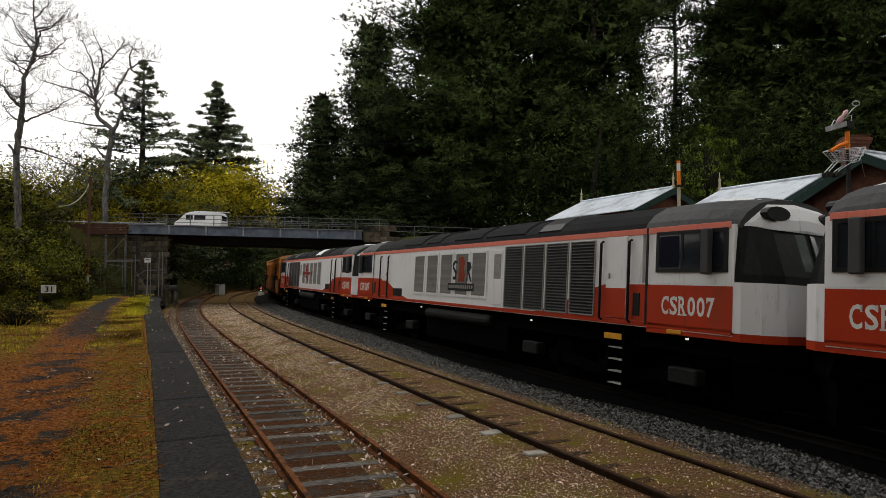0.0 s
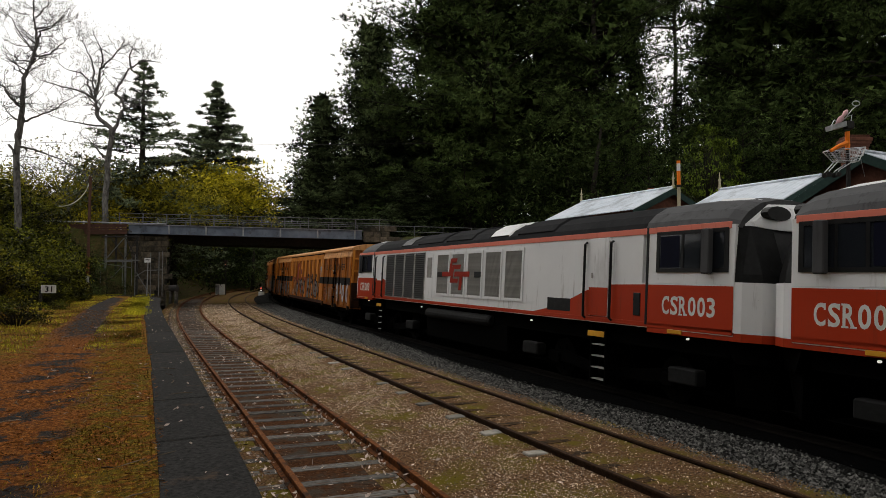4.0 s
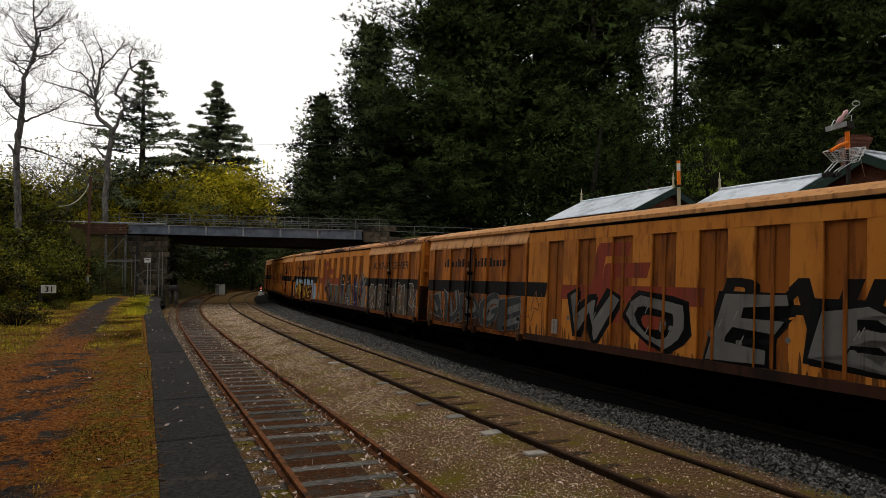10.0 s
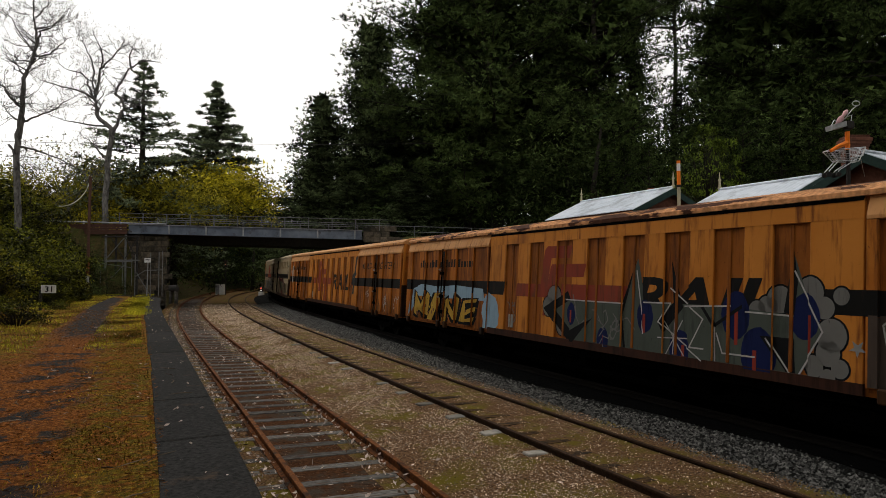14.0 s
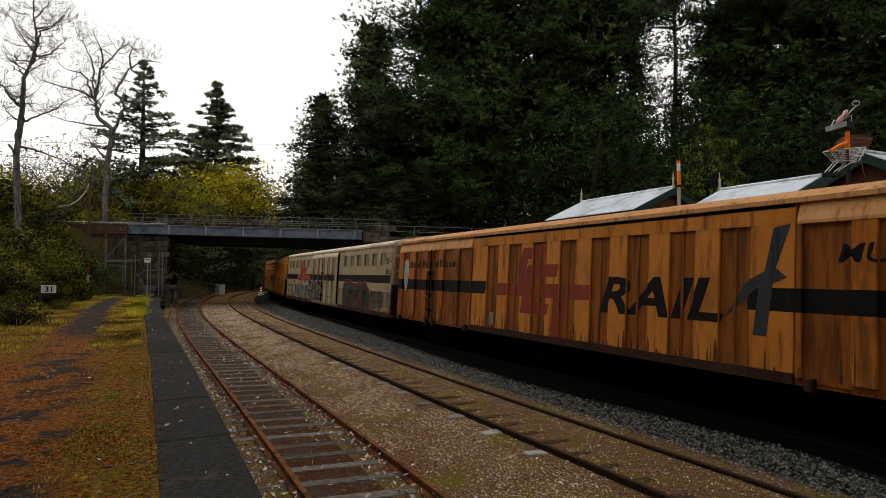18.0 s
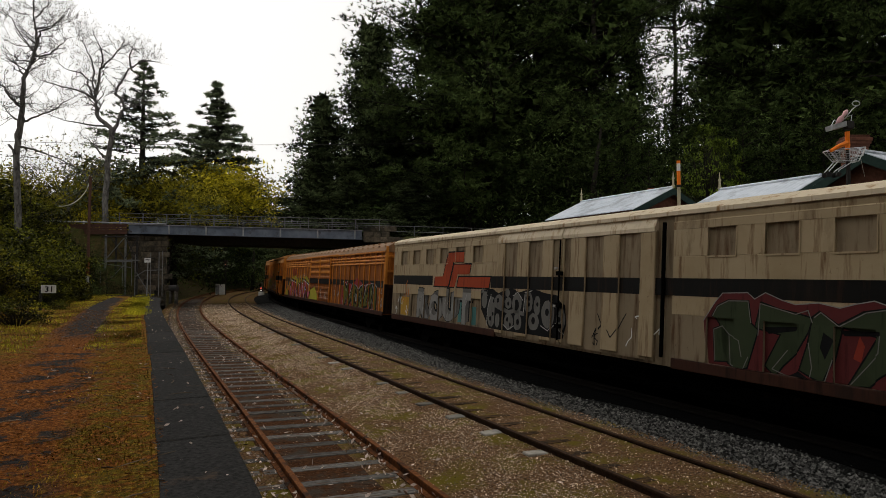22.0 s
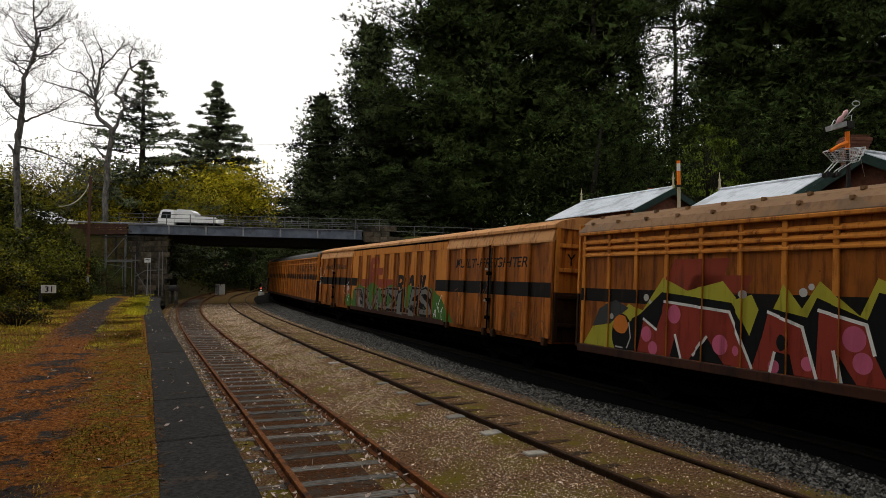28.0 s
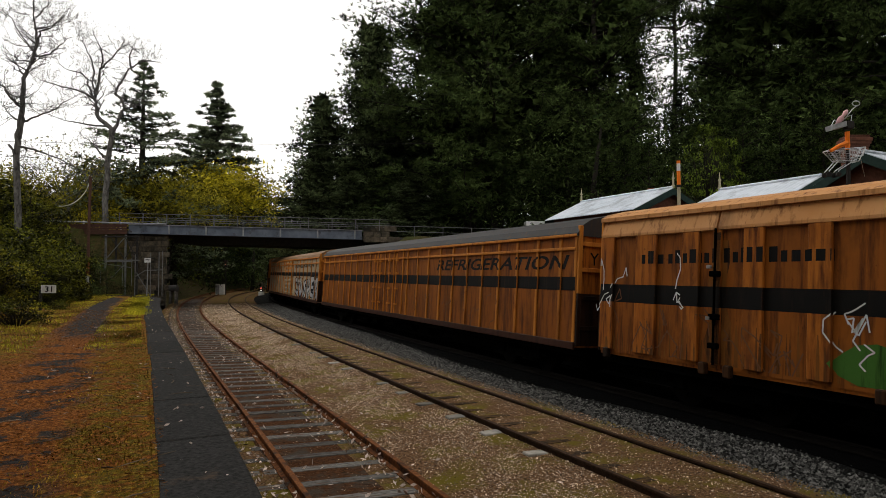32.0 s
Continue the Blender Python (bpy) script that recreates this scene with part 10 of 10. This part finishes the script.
    m_twig = surf("dry_twig", (0.03, 0.022, 0.016), (0.22, 0.17, 0.12), 3, 0.9, 0.1, island=0.6, spec=0.05)
    tagged(part("twigs", twigs, m_twig), "dry twigs fallen on the platform", "twigs", kind="stuff")
    # grass: upright blades
    def grass(name, n, s, d, h, mat, label):
        x, y = lanes(LINE_1, s, -1.72 - d)
        a = rng.uniform(0, 6.28, n)
        w = 0.008
        tip = rng.normal(0, 0.35, (n, 2)) * h[:, None]
        base = np.stack([x, y, np.full(n, 0.945)], 1)
        side = np.stack([np.cos(a) * w, np.sin(a) * w, np.zeros(n)], 1)
        top = base + np.stack([tip[:, 0], tip[:, 1], h], 1)
        v = np.stack([base - side, base + side, top], 1).reshape(-1, 3)
        tagged(new(name, big_mesh(name, v, np.arange(3 * n).reshape(n, 3), mat)), label, "grass", kind="stuff")
    m_grass = leaf_mat("platform_grass", (0.09, 0.055, 0.006), (0.34, 0.215, 0.03), 0.9)
    n = 19000
    s = along(n, -6, 40, 1.6)
    grass("grass", n, s, np.clip(rng.normal(1.12, 0.28, n), 0.70, 1.75), rng.uniform(0.008, 0.035, n), m_grass, "short yellow-green grass on the platform")
    n = 26000
    s = along(n, 8, 46, 1.1)
    d = np.where(rng.uniform(size=n) < 0.5, rng.uniform(0.75, 1.9, n), rng.uniform(3.0, 5.6, n))
    m_grass2 = leaf_mat("lush_grass", (0.13, 0.135, 0.007), (0.44, 0.39, 0.035), 0.9)
    grass("long_grass", n, s, d, rng.uniform(0.03, 0.12, n) * np.where(d > 3, 0.9, 0.6), m_grass2, "longer green grass along the path and under the bushes")
    # a few weed tufts
    n = 5000
    c = rng.choice([20.5, 22, 27, 30, 33], n)
    grass("weeds", n, c + rng.normal(0, 0.35, n), 0.95 + rng.normal(0, 0.18, n), rng.uniform(0.08, 0.30, n), m_grass2, "tufts of green weeds on the platform")


loose()


# ---- vehicles on the bridge ----
M_CAR_WHITE = surf("white_car_paint", (0.80, 0.80, 0.79), (0.84, 0.84, 0.83), 3, 0.25, 0.0, coat=0.5)
M_CAR_SILVER = surf("silver_car_paint", (0.45, 0.46, 0.47), (0.55, 0.56, 0.57), 3, 0.3, 0.0, metal=0.4, coat=0.5)
M_TYRE = surf("tyre_rubber", (0.012, 0.012, 0.012), (0.022, 0.022, 0.022), 9, 0.85, 0.1)
M_WINDOW = surf("dark_vehicle_glass", (0.012, 0.014, 0.016), (0.02, 0.022, 0.025), 3, 0.08, 0.0)
ROAD = []


def wheels(car, xs, r, half):
    for x in xs:
        for y in (-half, half):
            w = part("wheel", Geo().disc((0, 0, 0), r, (0, 1, 0), 0.2, 18), M_TYRE, car, at=Matrix.Translation((x, y, r)))
            part("hubcap", Geo().disc((0, math.copysign(0.105, y), 0), r * 0.6, (0, 1, 0), 0.02, 14), M_CAR_SILVER, w)


def shell(outline, half, mat, car, name="body", tuck=0.88, waist=1.0):
    """Side outline drawn across the width, with the upper part drawn in."""
    rings = []
    for y, in ((-half,), (-half + 0.08,), (half - 0.08,), (half,)):
        e = 0.03 if abs(y) == half else 0.0
        rings.append([(x, y * (1.0 if z < waist else tuck), z - (e if z > 0.5 else 0)) for x, z in outline])
    return part(name, Geo().loft(rings), mat, car)


def road_vehicles():
    # delivery van, heading -x
    v = thing("delivery_van", "white delivery van with a ladder on its roof rack", "van")
    body = shell([(-2.35, 0.35), (2.35, 0.35), (2.38, 0.9), (2.32, 1.85), (2.2, 1.95), (-1.0, 1.97), (-1.35, 1.85), (-2.05, 1.15), (-2.33, 0.95)], 0.92, M_CAR_WHITE, v)
    for y in (-0.905, 0.905):
        part("side_window", Geo().box(-1.25, -0.55, y * 0.9 - 0.02, y * 0.9 + 0.02, 1.2, 1.72, 0.01), M_WINDOW, body)
        part("side_window", Geo().box(-0.40, 0.75, y * 0.9 - 0.02, y * 0.9 + 0.02, 1.2, 1.72, 0.01), M_WINDOW, body)
    part("windscreen", Geo().loft([[(-2.02, -0.7, 1.18), (-2.02, 0.7, 1.18)], [(-1.42, -0.66, 1.82), (-1.42, 0.66, 1.82)], [(-1.40, -0.66, 1.80), (-1.40, 0.66, 1.80)], [(-2.0, -0.7, 1.16), (-2.0, 0.7, 1.16)]], caps=False, closed=False), M_WINDOW, body)
    part("rear_window", Geo().box(2.29, 2.36, -0.65, 0.65, 1.2, 1.7, 0.01), M_WINDOW, body)
    part("roof_rack", Geo().box(-0.9, 2.1, -0.7, 0.7, 1.98, 2.03).box(-0.6, 2.9, -0.5, -0.1, 2.06, 2.12), M_CAR_WHITE, v, "white ladder on the roof rack")
    wheels(v, (-1.55, 1.35), 0.33, 0.8)
    v.scale = (0.80, 0.9, 0.80)
    ROAD.append((v, 52.4, [(0, -19.96), (0.5, -25.55), (1.0, -31.74), (1.5, -37.88), (3.0, -56.5), (3.6, -60.68)], 0))
    # saloon car, heading -x
    v = thing("car", "silver-white hatchback car with dark windows", "car")
    body = shell([(-2.1, 0.3), (2.05, 0.3), (2.1, 0.75), (1.95, 0.98), (1.6, 1.02), (1.05, 1.40), (-0.2, 1.45), (-0.55, 1.38), (-1.15, 0.98), (-1.9, 0.82), (-2.12, 0.6)], 0.87, M_CAR_SILVER, v, tuck=0.84, waist=1.0)
    for y in (-1, 1):
        a, b = sorted((y * 0.72, y * 0.77))
        part("side_window", Geo().prism([(-0.95, 1.0), (0.3, 1.0), (0.3, 1.36), (-0.4, 1.36)], a, b, "y"), M_WINDOW, body)
        part("side_window", Geo().prism([(0.38, 1.0), (1.35, 1.0), (0.95, 1.35), (0.38, 1.36)], a, b, "y"), M_WINDOW, body)
    wheels(v, (-1.3, 1.25), 0.31, 0.76)
    v.scale = (0.86, 0.9, 0.9)
    ROAD.append((v, 52.4, [(20, 26.34), (22.5, 9.12), (24, -9.73), (24.5, -16.01), (25, -21.97), (25.5, -28.57), (26.5, -41.6), (27.5, -55.1), (28, -58.82)], 0))
    # tipper truck, heading -x
    v = thing("truck", "white tray truck with a square cab", "truck")
    cab = shell([(-2.7, 0.45), (-1.1, 0.45), (-1.1, 2.1), (-2.25, 2.15), (-2.5, 2.0), (-2.72, 1.2)], 0.95, M_CAR_WHITE, v, "cab", 0.95, 1.3)
    for y in (-1, 1):
        a, b = sorted((y * 0.90, y * 0.94))
        part("side_window", Geo().prism([(-2.45, 1.28), (-1.45, 1.28), (-1.45, 1.9), (-2.3, 1.9)], a, b, "y"), M_WINDOW, cab)
    part("windscreen", Geo().prism([(-2.74, 1.25), (-2.70, 1.25), (-2.50, 1.95), (-2.55, 1.95)], -0.8, 0.8, "y"), M_WINDOW, cab)
    part("hood", Geo().prism([(-0.9, 1.4), (0.9, 1.4), (0.8, 1.9), (0.4, 2.15), (-0.9, 2.2)], -0.8, 0.8, "y"), M_CAR_WHITE, v, "white covered hopper")
    tray = part("tray", Geo().box(-1.0, 3.2, -1.0, 1.0, 0.85, 0.98, 0.02), M_CAR_WHITE, v)
    for y in (-1.0, 0.95):
        part("side_board", Geo().box(-1.0, 3.2, y, y + 0.05, 0.98, 1.45, 0.01), M_CAR_WHITE, tray)
    part("load", Geo().prism([(1.0, 0.98), (3.1, 0.98), (2.7, 1.45), (1.0, 1.62)], -0.9, 0.9, "y"), M_CAR_SILVER, v)
    part("chassis", Geo().box(-2.5, 3.1, -0.4, 0.4, 0.45, 0.85), M_UNDER, v)
    wheels(v, (-1.9, 2.1), 0.40, 0.82)
    v.scale = (0.8, 0.9, 0.82)
    ROAD.append((v, 52.4, [(23.5, 37.97), (25.8, 8.19), (27.5, -14.75), (28, -20.99), (28.5, -26.9), (29, -32.99), (30, -45.33), (31, -56.5), (31.6, -59.75)], 0))
    # canopy ute, heading +x
    v = thing("utility", "white double-cab utility with a white canopy", "pickup truck")
    body = shell([(-2.5, 0.4), (2.5, 0.4), (2.55, 0.75), (2.35, 1.02), (1.35, 1.10), (0.75, 1.62), (-0.45, 1.68), (-0.75, 1.6), (-0.75, 1.05), (-2.5, 1.05)], 0.9, M_CAR_WHITE, v, tuck=0.88, waist=1.1)
    for y in (-1, 1):
        a, b = sorted((y * 0.78, y * 0.82))
        part("side_window", Geo().prism([(-0.62, 1.12), (0.05, 1.12), (0.05, 1.55), (-0.62, 1.58)], a, b, "y"), M_WINDOW, body)
        part("side_window", Geo().prism([(0.12, 1.12), (1.15, 1.12), (0.68, 1.54), (0.12, 1.55)], a, b, "y"), M_WINDOW, body)
    part("canopy", Geo().box(-2.55, -0.80, -0.9, 0.9, 1.06, 1.86, 0.03), M_CAR_WHITE, v, "square white canopy")
    part("locker_line", Geo().box(-2.5, -0.85, -0.91, -0.90, 1.42, 1.45).box(-2.5, -0.85, 0.90, 0.91, 1.42, 1.45), M_UNDER, v)
    wheels(v, (-1.6, 1.55), 0.37, 0.8)
    ROAD.append((v, 55.8, [(25.0, -64.62), (26.0, -55.95), (28, -35.14), (28.5, -29.93), (29, -24.73), (29.5, -19.53), (30, -14.22), (30.5, -8.52), (31, -2.18), (32, 9.71)], 0))


road_vehicles()


# ---- what moves ----
def run(t):
    """Metres that the train has gone by t seconds."""
    u = t / 32
    return 174.333 * u - 20.853 * u ** 2 + 27.022 * u ** 3 + 13.49 * u ** 4 - 14.424 * u ** 5


def car_pose(s, half):
    """Pose of a vehicle whose middle is at s and whose bogies stand half metres fore and aft."""
    a, b = on(LINE_2, s - half, TRACK_GAP), on(LINE_2, s + half, TRACK_GAP)
    d = a - b
    return Matrix.Translation((a + b) / 2) @ Matrix.Rotation(math.atan2(d.y, d.x), 4, "Z") @ Matrix.Rotation(-CANT_MAIN, 4, "X")


def road_pose(x, y, turn):
    """Standing on the bridge's road at x, y."""
    return Matrix.Translation((x, y, float(deck_z(x)) + 0.43)) @ Matrix.Rotation(math.atan(ROAD_FALL), 4, "Y").inverted() @ Matrix.Rotation(radians(turn), 4, "Z")


def motions():
    for car, y, rows, turn in ROAD:
        rows = [(0.0, rows[0][1])] * (rows[0][0] > 0) + rows + [(32.0, rows[-1][1])] * (rows[-1][0] < 32)
        walk(car, [(t, road_pose(b, y, turn)) for t, b in rows])
        ts, xs = [t for t, _ in rows], [b for _, b in rows]
        span = [t for t, b in rows if abs(b - xs[0]) > 0.01]
        t0, t1 = max(q for q in ts if q <= span[0] and q < span[0]), min(ts[i] for i in range(len(ts)) if abs(xs[i] - xs[-1]) < 0.01)
        times = [0.0] * (t0 > 0) + list(np.arange(t0, t1, 1 / 30)) + [t1] + [32.0] * (t1 < 32)
        for w in car.children:
            if w.name.startswith("wheel"):
                r, at = w.location.z, w.location.copy()
                walk(w, [(float(t), Matrix.Translation(at) @ Matrix.Rotation((float(np.interp(t, ts, xs)) - xs[0]) / r, 4, "Y")) for t in times])
    for car, s, half in TRAIN:
        for w in car.children_recursive:
            if w.name.startswith("wheelset"):
                at = w.location.copy()
                walk(w, [(float(t), Matrix.Translation(at) @ Matrix.Rotation(run(float(t)) / 0.46, 4, "Y")) for t in np.linspace(0, 32, 321)])
        walk(car, [(t, car_pose(s - run(t), half)) for t in np.linspace(0, 32, 65)])


motions()
